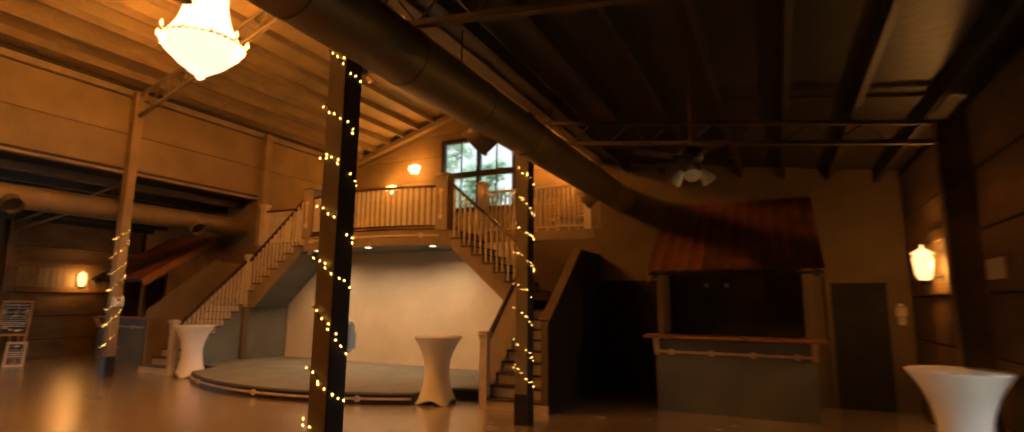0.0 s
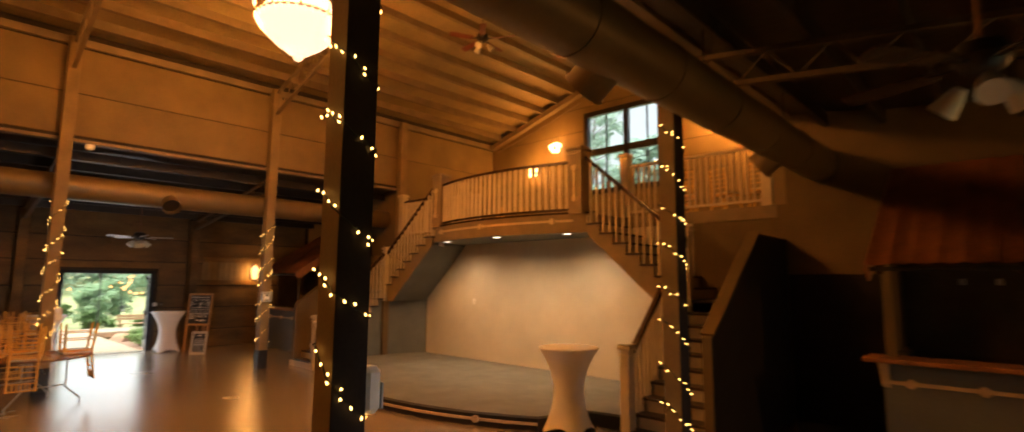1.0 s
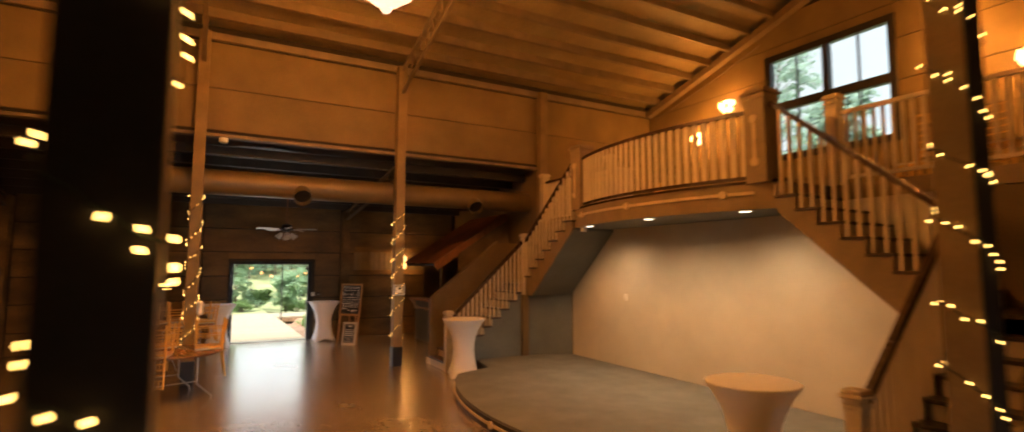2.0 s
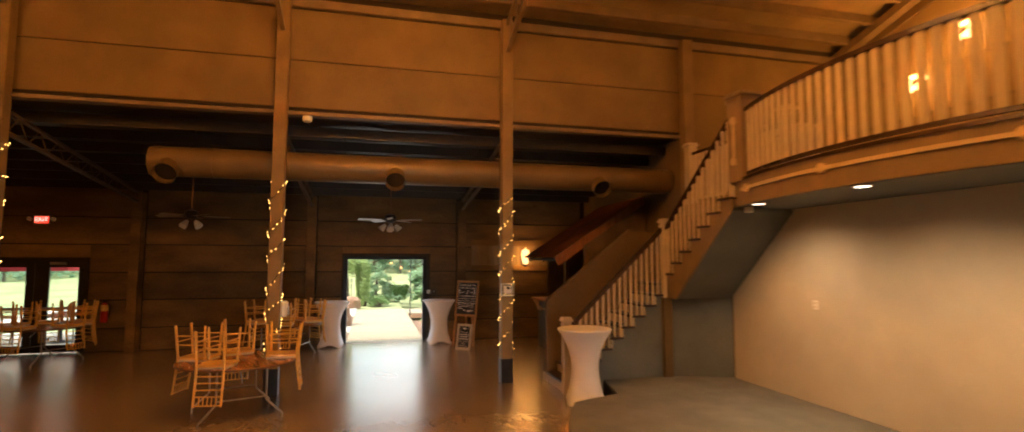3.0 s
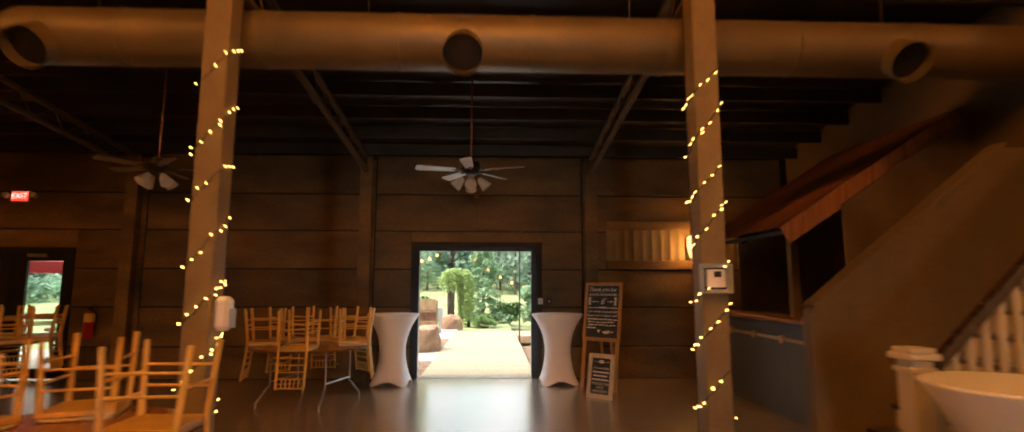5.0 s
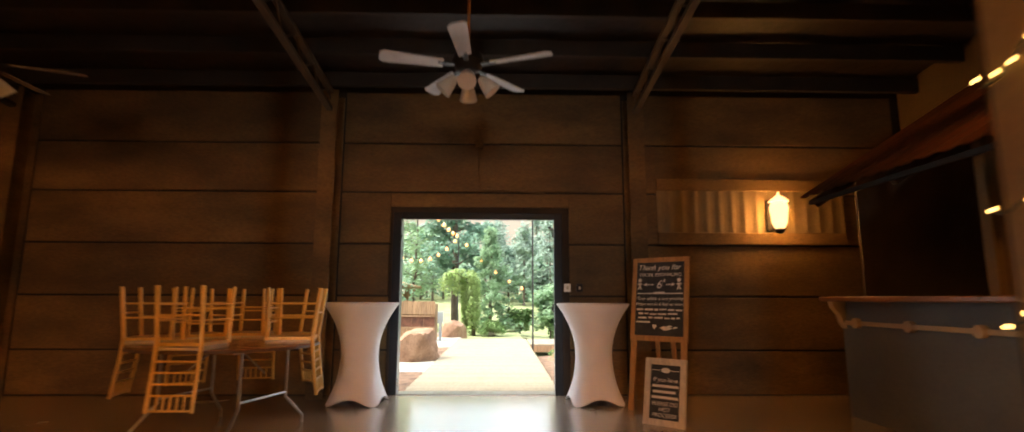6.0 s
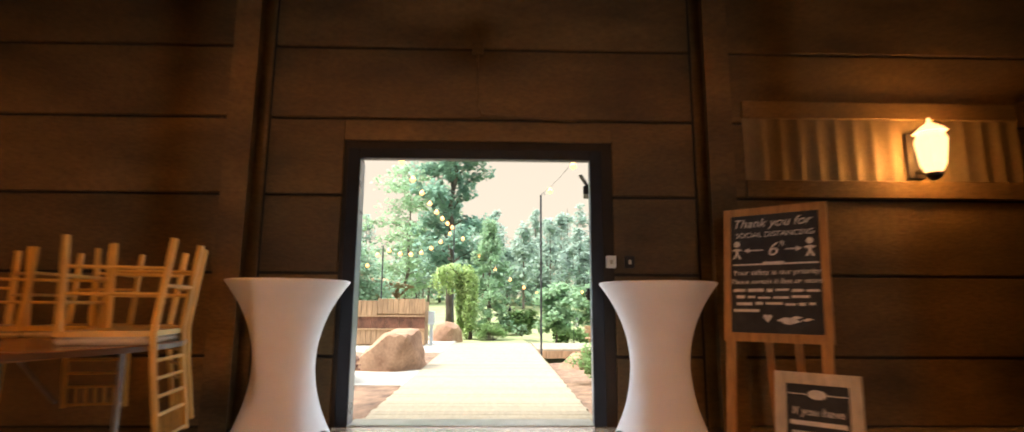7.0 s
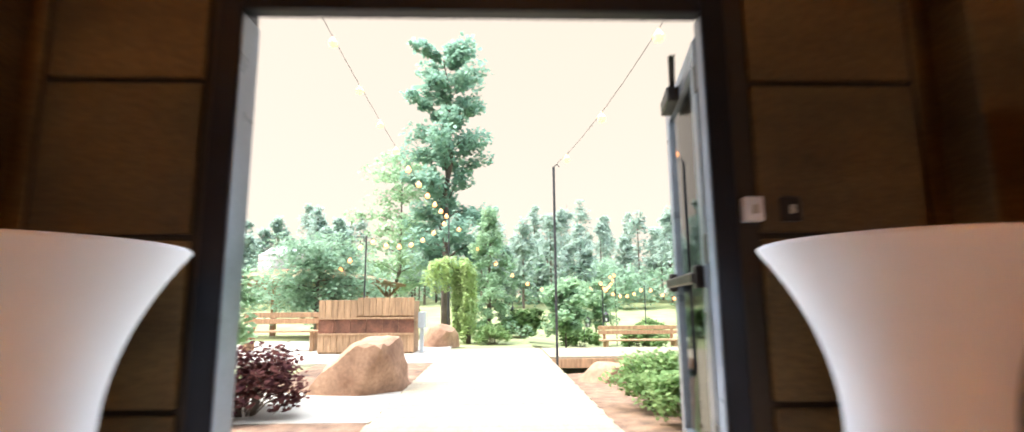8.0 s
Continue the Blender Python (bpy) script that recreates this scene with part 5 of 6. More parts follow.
# ---- furniture ----
def ballroom_chair():
    """A slim gold chair, upright, feet on z = 0, front towards +y."""
    ob = thing("banquet_chair", (0, 0, 0), "gold slat-back banquet chair with ivory pad, upside down on a table", "chair", "chairs on the tables")
    w, d = 0.18, 0.19
    for sx in (-1, 1):
        part("front_leg", Mesh().tube([(sx * 0.2, d, 0), (sx * w, d - 0.01, 0.43)], 0.015, 8, 0.022), M_CHAIR, ob)
        part("back_post", Mesh().tube([(sx * 0.17, -d - 0.05, 0), (sx * 0.165, -d, 0.43), (sx * 0.165, -d - 0.015, 0.6), (sx * 0.165, -d - 0.06, 0.92)], 0.019, 8, 0.016), M_CHAIR, ob)
        for z in (0.14, 0.26):
            part("side_stretcher", Mesh().tube([(sx * 0.19, d - 0.005, z), (sx * 0.167, -d - 0.02, z)], 0.009, 6), M_CHAIR, ob)
    for z in (0.18, 0.3):
        part("front_stretcher", Mesh().tube([(-0.19, d - 0.003, z), (0.19, d - 0.003, z)], 0.009, 6), M_CHAIR, ob)
    part("rear_stretcher", Mesh().tube([(-0.167, -d - 0.025, 0.22), (0.167, -d - 0.025, 0.22)], 0.009, 6), M_CHAIR, ob)
    part("seat_frame", Mesh().prism([(-0.2, d + 0.01), (0.2, d + 0.01), (0.178, -d), (-0.178, -d)], "z", 0.425, 0.45), M_CHAIR, ob)
    part("seat_pad", Mesh().box(-0.19, -d + 0.015, 0.45, 0.19, d + 0.005, 0.485, 0.014), M_CUSHION, ob, "ivory seat pad")
    for z, y in ((0.56, -0.203), (0.64, -0.211), (0.72, -0.223), (0.8, -0.233), (0.905, -0.248)):
        part("back_rail", Mesh().tube([(-0.165, y, z), (0.165, y, z)], 0.009, 6), M_CHAIR, ob)
    for x in (-0.1, -0.05, 0.0, 0.05, 0.1):
        part("back_spindle", Mesh().tube([(x, -0.233, 0.8), (x, -0.248, 0.905)], 0.008, 6), M_CHAIR, ob)
    return ob


def round_table():
    ob = thing("round_table", (0, 0, 0), "round varnished plywood folding table on steel legs", "table", "round tables")
    part("tabletop", Mesh().lathe([(0.765, 0.725), (0.765, 0.745), (0.76, 0.75)], n=48), M_TABLE, ob)
    part("edge_band", Mesh().lathe([(0.768, 0.722), (0.77, 0.726), (0.77, 0.744), (0.768, 0.747)], n=48), M_EDGE, ob, "dark edge band")
    part("under_board", Mesh().box(-0.4, -0.4, 0.69, 0.4, 0.4, 0.725), M_OAK, ob, "raw timber under the top")
    for s in (-1, 1):
        for q in (-1, 1):
            part("leg", Mesh().tube([(s * 0.4, q * 0.3, 0.7), (s * 0.4, q * 0.3, 0.26), (s * 0.42, q * 0.36, 0.2), (s * 0.45, q * 0.5, 0.06), (s * 0.45, q * 0.5, 0.0)], 0.014, 8), M_STEEL, ob, smooth=True)
        part("cross_bar", Mesh().tube([(s * 0.4, -0.3, 0.3), (s * 0.4, 0.3, 0.3)], 0.011, 6), M_STEEL, ob)
        part("brace", Mesh().tube([(s * 0.4, 0, 0.5), (s * 0.12, 0, 0.7)], 0.008, 6), M_STEEL, ob)
    return ob


def cocktail_table():
    """A tall round table under a stretch cover that is pulled in at the waist and down to four feet."""
    ob = thing("cocktail_table", (0, 0, 0), "tall cocktail table in a white stretch cover", "table", "cocktail tables")
    n, m = 64, 26
    rows = []
    for i in range(m + 1):
        t = i / m
        row = []
        for k in range(n):
            a = 6.2832 * k / n
            foot = abs(math.cos(2 * a)) ** 3.0
            waist = 0.205 + 0.208 * abs((t - 0.47) / 0.53) ** 2.1 if t > 0.47 else 0.205 + 0.125 * ((0.47 - t) / 0.47) ** 1.7
            low = max(0.0, 1 - t / 0.4)
            r = waist * (1 + 0.22 * low ** 1.5 * (foot - 0.55))
            hem = 0.075 * (1 - foot) * max(0.0, 1 - t / 0.22)
            row.append((r * math.cos(a), r * math.sin(a), 0.004 + 1.08 * t + hem * (1 - t)))
        rows.append(row)
    rows.append([(0.415 * math.cos(6.2832 * k / n), 0.415 * math.sin(6.2832 * k / n), 1.093) for k in range(n)])
    rows.append([(0.402 * math.cos(6.2832 * k / n), 0.402 * math.sin(6.2832 * k / n), 1.1) for k in range(n)])
    c = Mesh()
    c.add([p for row in rows for p in row], [(i * n + k, i * n + (k + 1) % n, (i + 1) * n + (k + 1) % n, (i + 1) * n + k) for i in range(len(rows) - 1) for k in range(n)])
    part("stretch_cover", c, M_CLOTH, ob, smooth="all")
    part("cover_top", Mesh().lathe([(0.402, 1.098), (0.392, 1.1), (0.001, 1.1)], n=64), M_CLOTH, ob)
    part("pole", Mesh().tube([(0, 0, 0.05), (0, 0, 1.08)], 0.035, 12), M_STEEL, ob)
    for k in range(4):
        a = 6.2832 * k / 4
        part("foot", Mesh().tube([(0, 0, 0.06), (0.31 * math.cos(a), 0.31 * math.sin(a), 0.012)], 0.018, 6), M_STEEL, ob)
    return ob


ct = cocktail_table()
for x, y, a in ((-9.79, 3.57, 40), (-9.79, 6.2, 50), (3.08, 7.58, 55), (9.82, 6.12, 20)):
    copy_thing(ct, pose(x, y, 0, 0, 0, a))
ct.matrix_basis = pose(-3.44, 7.66, 0, 0, 0, 30)

tb = round_table()
ch = ballroom_chair()
TABLES = (((-3.96, 2.75), 20, (-14, 98, 193, 259)), ((-8.5, 2.72), 75, (2, 95, 140, 185, 232, 275)), ((-9.0, -2.02), 60, (-60, -12, 62, 105, 150, 200, 255)))
used = False
for n, ((x, y), turn, angles) in enumerate(TABLES):
    if n:
        copy_thing(tb, pose(x, y, 0, 0, 0, turn))
    for a in angles:
        r = (0.54, 0.58, 0.63)[n] + 0.03 * math.sin(7 * a)
        c, s_ = math.cos(radians(a)), math.sin(radians(a))
        m = pose(x + r * c, y + r * s_, 0.751 + 0.485, 180, 0, a - 90 + 6 * math.sin(3 * a))
        if used:
            copy_thing(ch, m)
        else:
            first, used = m, True
tb.matrix_basis = pose(*TABLES[0][0], 0, 0, 0, TABLES[0][1])
# spare chairs up in the loft
for x, y, a in ((3.0, 11.5, 20), (3.7, 11.7, -15), (4.4, 11.6, 5), (-3.2, 12.4, 170), (2.4, 12.4, 90)):
    up = copy_thing(ch, pose(x, y, BZ, 0, 0, a))
    tagged(up, "gold slat-back banquet chair standing on the loft floor", "chair", "chairs in the loft")
ch.matrix_basis = first


# ---- signs ----
ez = thing("chalkboard_easel", (-9.4, 6.95, 0), "oak easel with a chalkboard sign beside the entrance", "easel sign")
A, B = Vector((-9.635, 6.663, 0)), Vector((-9.225, 7.15, 0))      # left and right edge of the board, from above
along = (B - A).normalized()
out = Vector((along.y, -along.x, 0))
tilt = 0.16                                                    # lean backwards per metre of height


def on_board(u, z, o=0.0, origin=A, lean=tilt, base=0.0):
    return origin + along * u + Vector((0, 0, z)) - out * (lean * (z - base)) + out * o


bw = (B - A).length
def slab(u0, u1, z0, z1, o0, o1, fn=on_board):
    return Mesh().add([fn(u, z, o) for o in (o0, o1) for z in (z0, z1) for u in (u0, u1)], [(0, 2, 3, 1), (4, 5, 7, 6), (0, 1, 5, 4), (2, 6, 7, 3), (0, 4, 6, 2), (1, 3, 7, 5)])


foot = 0.26
board = part("chalkboard", slab(0.04, bw - 0.04, 0.76, 1.56, foot, foot + 0.012), M_SLATE, ez, "black chalkboard")
for u0, u1, z0, z1 in ((0, bw, 1.55, 1.6), (0, bw, 0.71, 0.765), (0, 0.045, 0.765, 1.55), (bw - 0.045, bw, 0.765, 1.55)):
    part("frame_strip", slab(u0, u1, z0, z1, foot - 0.006, foot + 0.024), M_OAK, board, "oak frame strip")
for u in (0.01, bw - 0.07):
    part("leg", slab(u, u + 0.06, 0.0, 0.71, foot - 0.004, foot + 0.018), M_OAK, ez)
for u in (0.2, bw - 0.26):
    part("rear_leg", Mesh().bar(on_board(u + 0.03, 1.2, foot - 0.01), on_board(u + 0.03, 0.0, foot) - out * 0.38, 0.045, 0.02), M_OAK, ez)


def chalk(text, u, z, size, shear=0.2):
    up = (Vector((0, 0, 1)) - out * tilt).normalized()
    m = Matrix((along, up, along.cross(up))).transposed().to_4x4()
    return words(text, size, Matrix.Translation(on_board(u, z, foot + 0.0145)) @ m, M_CHALK, board, shear)


def chalk_bar(u0, u1, z, h=0.018):
    part("chalk_mark", slab(u0, u1, z - h / 2, z + h / 2, foot + 0.0128, foot + 0.0138), M_CHALK, board)


mid = bw / 2
chalk("Thank you for", mid - 0.02, 1.49, 0.085, 0.35)
chalk("SOCIAL DISTANCING", mid, 1.41, 0.05, 0.05)
chalk("6", mid - 0.01, 1.305, 0.13, 0.25)
chalk("ft", mid + 0.05, 1.345, 0.05, 0.2)
chalk_bar(0.15, 0.25, 1.305, 0.008)
chalk_bar(mid + 0.07, bw - 0.17, 1.305, 0.008)


def chalk_shape(name, u, z, pts, size):
    """A flat filled mark; pts in its own units round (u, z)."""
    part(name, Mesh().add([on_board(u + size * x, z + size * y, foot + 0.0135) for x, y in pts], [tuple(range(len(pts)))]), M_CHALK, board)


chalk_shape("chalk_arrow_head", 0.15, 1.305, ((-1, 0), (0.7, -0.8), (0.7, 0.8)), 0.022)
chalk_shape("chalk_arrow_head", bw - 0.17, 1.305, ((1, 0), (-0.7, 0.8), (-0.7, -0.8)), 0.022)
for u in (0.085, bw - 0.105):
    chalk_shape("chalk_head", u, 1.352, [(math.cos(k * 0.7854), math.sin(k * 0.7854)) for k in range(8)], 0.022)
    chalk_shape("chalk_body", u, 1.29, ((0.3, 1), (1, 0.75), (0.85, 0.45), (0.35, 0.5), (0.3, -0.1), (0.9, -1.2), (0.4, -1.2), (0, -0.5), (-0.4, -1.2), (-0.9, -1.2), (-0.3, -0.1), (-0.35, 0.5), (-0.85, 0.45), (-1, 0.75), (-0.3, 1))[::-1], 0.032)
chalk_bar(0.06, bw - 0.06, 1.21, 0.01)
chalk_bar(mid - 0.07, mid + 0.06, 1.215, 0.022)
chalk("Your safety is our priority", mid, 1.155, 0.05)
chalk("Please remain 6 feet or more", mid, 1.095, 0.046)
rnd = random.Random(5)
for z in (1.037, 0.993, 0.95):
    u = 0.06 + 0.02 * (z < 1)
    while u < bw - 0.12:
        w = rnd.uniform(0.035, 0.1)
        chalk_bar(u, min(u + w, bw - 0.06), z + rnd.uniform(-0.004, 0.004), rnd.uniform(0.013, 0.022))
        u += w + 0.018
chalk_bar(0.06, 0.22, 0.907, 0.018)
part("chalk_heart", Mesh().add([on_board(0.27 + 0.03 * x, 0.86 + 0.03 * z, foot + 0.0135) for x, z in ((0, -1), (0.9, 0.2), (0.6, 0.9), (0, 0.5), (-0.6, 0.9), (-0.9, 0.2))], [(0, 1, 2, 3, 4, 5)]), M_CHALK, board)
for u, z, w in ((0.37, 0.852, 0.05), (0.43, 0.862, 0.045), (0.41, 0.838, 0.06), (0.5, 0.853, 0.035)):
    chalk_shape("chalk_flourish", u, z, ((-1, -0.1), (-0.2, -0.3), (1, 0.1), (0.1, 0.32)), w)

# framed slate sign that leans against the easel's legs
sg = thing("framed_sign", (-9.0, 6.75, 0), "small whitewashed framed slate sign leaning on the easel", "framed sign")
A2 = Vector((-8.863, 6.555, 0))


def on_sign(u, z, o=0.0):
    return on_board(u, z, o, A2, 0.2)


sw_, o2 = 0.4, 0.1
sl = part("slate", slab(0.05, sw_ - 0.05, 0.05, 0.54, o2, o2 + 0.012, on_sign), M_SLATE, sg, "black slate")
for u0, u1, z0, z1 in ((0, sw_, 0.535, 0.59), (0, sw_, 0.002, 0.055), (0, 0.055, 0.055, 0.535), (sw_ - 0.055, sw_, 0.055, 0.535)):
    part("frame_strip", slab(u0, u1, z0, z1, o2 - 0.008, o2 + 0.026, on_sign), M_PALE, sg, "whitewashed frame strip")


def sign_words(text, z, size):
    up = (Vector((0, 0, 1)) - out * 0.2).normalized()
    m = Matrix((along, up, along.cross(up))).transposed().to_4x4()
    return words(text, size, Matrix.Translation(on_sign(sw_ / 2, z, o2 + 0.0145)) @ m, M_CHALK, sl, 0.15)


part("chalk_oval", Mesh().add([on_sign(sw_ / 2 + 0.045 * math.cos(a), 0.485 + 0.024 * math.sin(a), o2 + 0.0135) for a in np.linspace(0, 6.0, 16)], [tuple(range(16))]), M_CHALK, sl)
for u0, u1 in ((0.065, 0.15), (0.25, 0.335)):
    part("chalk_mark", slab(u0, u1, 0.482, 0.487, o2 + 0.0128, o2 + 0.0138, on_sign), M_CHALK, sl)
sign_words("If you have", 0.4, 0.055)
for z, a, b in ((0.345, 0.07, 0.33), (0.295, 0.08, 0.3), (0.245, 0.07, 0.33)):
    part("chalk_mark", slab(a, b, z - 0.011, z + 0.011, o2 + 0.0128, o2 + 0.0138, on_sign), M_CHALK, sl)
sign_words("PLEASE DO", 0.19, 0.05)
sign_words("NOT", 0.14, 0.05)
sign_words("PROCEED!", 0.09, 0.05)

# ---- outdoors ----
GZ = -0.16
gr = Mesh()
xs = [-400, -200, -120, -80, -60, -48, -40, -34, -28, -25, -22, -18.6, -16, -13, -10.5, 0, 12, 60, 300]
ys = [-400, -150, -60, -30, -15, -5, 0, 5, 5.9, 6.0, 8, 10, 15, 25, 40, 70, 150, 400]
def ground_z(x, y):
    """Level round the barn; it falls away beside the boardwalk towards the lawn and rises again at the woods."""
    fall = min(max((y - 5.9) * 10, 0.0), 1.0) * (0.24 * min(max(-x - 11, 0.0) / 6, 1.0) + 0.4 * min(max(-x - 21, 0.0) / 6, 1.0) * min(max(y - 5, 0.0) / 5, 1.0))
    return flat_z(x, y) - fall * min(max((x + 80) / 30, 0.0), 1.0)


def flat_z(x, y):
    d = max(0.0, -x - 27)
    return GZ - 0.035 * min(d, 12) + 0.055 * max(0.0, min(d, 70) - 14) if x > -200 else GZ + 2.7
gr.strip([[(x, y, ground_z(x, y)) for y in ys] for x in xs])
solid("ground", gr, M_GRASS, "pale green lawn around the barn", "ground", kind="structure", smooth=True)


def bed(name, outline, z, mat, label, cat, bump=0.0, seed=1):
    m = Mesh()
    n = len(outline)
    cx, cy = sum(p[0] for p in outline) / n, sum(p[1] for p in outline) / n
    rows = []
    for f in (1.0, 0.97, 0.8, 0.55, 0.3, 0.02):
        rows.append([(cx + (x - cx) * f, cy + (y - cy) * f, z + (ground_z(cx + (x - cx) * f, cy + (y - cy) * f + 0.12) - GZ) - 0.05 * (f == 1.0) + bump * noise.noise((x * f * 2 + cx, y * f * 2, seed))) for x, y in outline])
    m.add([p for r in rows for p in r], [(i * n + k, i * n + (k + 1) % n, (i + 1) * n + (k + 1) % n, (i + 1) * n + k) for i in range(5) for k in range(n)])
    return solid(name, m, mat, label, cat, kind="structure", smooth="all")


def poly(points, n=6):
    out_ = []
    for i, p in enumerate(points):
        q = points[(i + 1) % len(points)]
        out_ += [(p[0] + (q[0] - p[0]) * k / n, p[1] + (q[1] - p[1]) * k / n) for k in range(n)]
    return out_


bed("mulch_bed", poly([(-10.5, 0.2), (-10.5, 3.86), (-14.4, 3.86), (-14.4, 0.2)]), -0.115, M_MULCH, "brown mulch bed beside the boardwalk", "mulch bed", 0.03, 2)
bed("mulch_bed", poly([(-14.4, 1.8), (-14.4, 3.86), (-18.2, 3.86), (-18.2, 1.8)]), -0.115, M_MULCH, "brown mulch bed round a boulder", "mulch bed", 0.03, 4)
bed("mulch_bed", poly([(-10.5, 5.94), (-10.5, 11.0), (-18.6, 11.0), (-18.6, 5.94)]), -0.115, M_MULCH, "brown mulch bed with shrubs beside the boardwalk", "mulch bed", 0.04, 7)
solid("pavement", Mesh().box(-14.9, -6.0, -0.17, -13.2, 3.86, -0.1), M_CONCRETE, "pale concrete side path", "path", kind="structure")
solid("patio", Mesh().box(-24.5, -9.0, -0.17, -18.2, 3.86, -0.105), M_CONCRETE, "pale concrete patio", "patio", kind="structure")
solid("patio", Mesh().box(-15.5, -9.0, -0.17, -10.5, -0.5, -0.104), M_CONCRETE, "pale concrete patio outside the glazed doors", "patio", kind="structure")

# boardwalk: boards across the way
bwk = thing("boardwalk", (-15.5, 4.9, -0.16), "sun-bleached timber boardwalk leading from the entrance", "boardwalk", kind="structure")
BOARD = Mesh().box(0, 3.87, -0.1, 0.136, 5.93, -0.062, 0.004).data("board", M_DECK)
k = 0
x = -10.66
while x > -20.7:
    piece("board", BOARD, bwk, pose(x, 0.012 * math.sin(k * 2.3), 0.0015 * math.sin(k * 1.7)))
    x -= 0.141
    k += 1
for y in (3.9, 5.86):
    part("joist", Mesh().box(-20.7, y, -0.17, -10.5, y + 0.045, -0.1), M_DECK, bwk)
wd = thing("side_deck", (-20.2, 8.6, -0.2), "low timber deck turning off the boardwalk", "deck", kind="structure")
SB = Mesh().box(-20.66, 0, -0.1, -18.6, 0.136, -0.062, 0.004).data("board", M_DECK)
for k in range(44):
    piece("board", SB, wd, pose(0, 5.96 + 0.141 * k, 0))
part("rim_board", Mesh().box(-18.62, 5.96, -0.27, -18.58, 12.2, -0.1, 0.004), M_FENCE, wd)


def boulder(name, c, sx, sy, sz, seed, label, lean=0.0):
    n, m = 18, 11
    b = bmesh.new()
    bmesh.ops.create_icosphere(b, subdivisions=4, radius=1.0)
    for v in b.verts:
        p = v.co.copy()
        f = 1 + 0.28 * noise.noise(p * 1.1 + Vector((seed, 0, 0))) + 0.1 * noise.noise(p * 3.1 + Vector((0, seed, 0))) + 0.035 * noise.noise(p * 9)
        q = p * f
        for k in range(7):
            a = k * 2.4 + seed
            d = Vector((math.cos(a), math.sin(a), 0.35 * math.sin(a * 1.7) + 0.2)).normalized()
            h = q.dot(d)
            if h > 0.62: q -= d * (h - 0.62) * 0.95
        q.y += lean * q.z
        v.co = (c[0] + q.x * sx, c[1] + q.y * sy, max(c[2] + q.z * sz, ground_z(c[0], c[1]) - 0.05))
    me = bpy.data.meshes.new(name)
    b.to_mesh(me)
    b.free()
    me.polygons.foreach_set("use_smooth", [True] * len(me.polygons))
    me.set_sharp_from_angle(angle=radians(32))
    me.materials.append(M_ROCK)
    return tagged(new(name, me), label, "boulder", "boulders")


boulder("boulder", (-15.1, 3.3, -0.04), 0.75, 0.76, 0.6, 1.3, "large tan sandstone boulder beside the boardwalk", 0.4)
boulder("boulder", (-22.2, 3.5, -0.02), 0.7, 0.62, 0.44, 4.1, "tan sandstone boulder behind the plank box")
boulder("boulder", (-17.6, 6.75, -0.3), 0.6, 0.5, 0.25, 2.2, "low tan rock in the mulch")
boulder("boulder", (-16.9, 7.6, -0.3), 0.4, 0.4, 0.2, 6.2, "low tan rock in the mulch")


def plank_box(x, y0, y1, h):
    ob = thing("planter_bar", (x, (y0 + y1) / 2, GZ), "outdoor plank bar with a band of rusted plates", "outdoor bar")
    n = 15
    w = (y1 - y0) / n
    up = Mesh().box(0, 0.004, h * 0.66, 0.03, w - 0.004, h, 0.003).data("plank", M_FENCE)
    lo = Mesh().box(0, 0.004, 0.03, 0.03, w - 0.004, h * 0.36, 0.003).data("plank", M_FENCE)
    for k in range(n):
        piece("plank", up, ob, pose(x, y0 + k * w, -0.1 + (0.05 if k > 5 else 0)))
        piece("plank", lo, ob, pose(x, y0 + k * w, -0.1))
    for k in range(6):
        q = (y1 - y0) / 6
        part("rusted_plate", Mesh().box(x + 0.005, y0 + k * q + 0.004, -0.1 + h * 0.365, x + 0.02, y0 + (k + 1) * q - 0.004, -0.1 + h * 0.655, 0.002), M_RUSTPLATE, ob)
    for z in (h * 0.36, h * 0.655):
        part("batten", Mesh().box(x + 0.02, y0, -0.1 + z - 0.02, x + 0.05, y1, -0.1 + z + 0.02, 0.003), M_FENCE, ob)
    part("carcass", Mesh().box(x - 0.8, y0 + 0.01, -0.1, x, y1 - 0.01, -0.12 + h), M_FENCE, ob)
    for y in (y0 + 0.06, y1 - 0.06):
        part("castor", Mesh().tube([(x - 0.02, y - 0.02, -0.07), (x - 0.02, y + 0.02, -0.07)], 0.035, 10), M_DARK, ob)


plank_box(-20.1, 1.17, 3.2, 1.12)
eb = thing("meter_box", (-20.3, 3.35, GZ), "grey electrical box on a post", "electrical box")
part("cabinet", Mesh().box(-20.4, 3.26, 0.42, -20.22, 3.42, 0.76, 0.008), M_BOX, eb)
part("post", Mesh().box(-20.35, 3.3, GZ, -20.27, 3.38, 0.42, 0.004), M_BOX, eb)


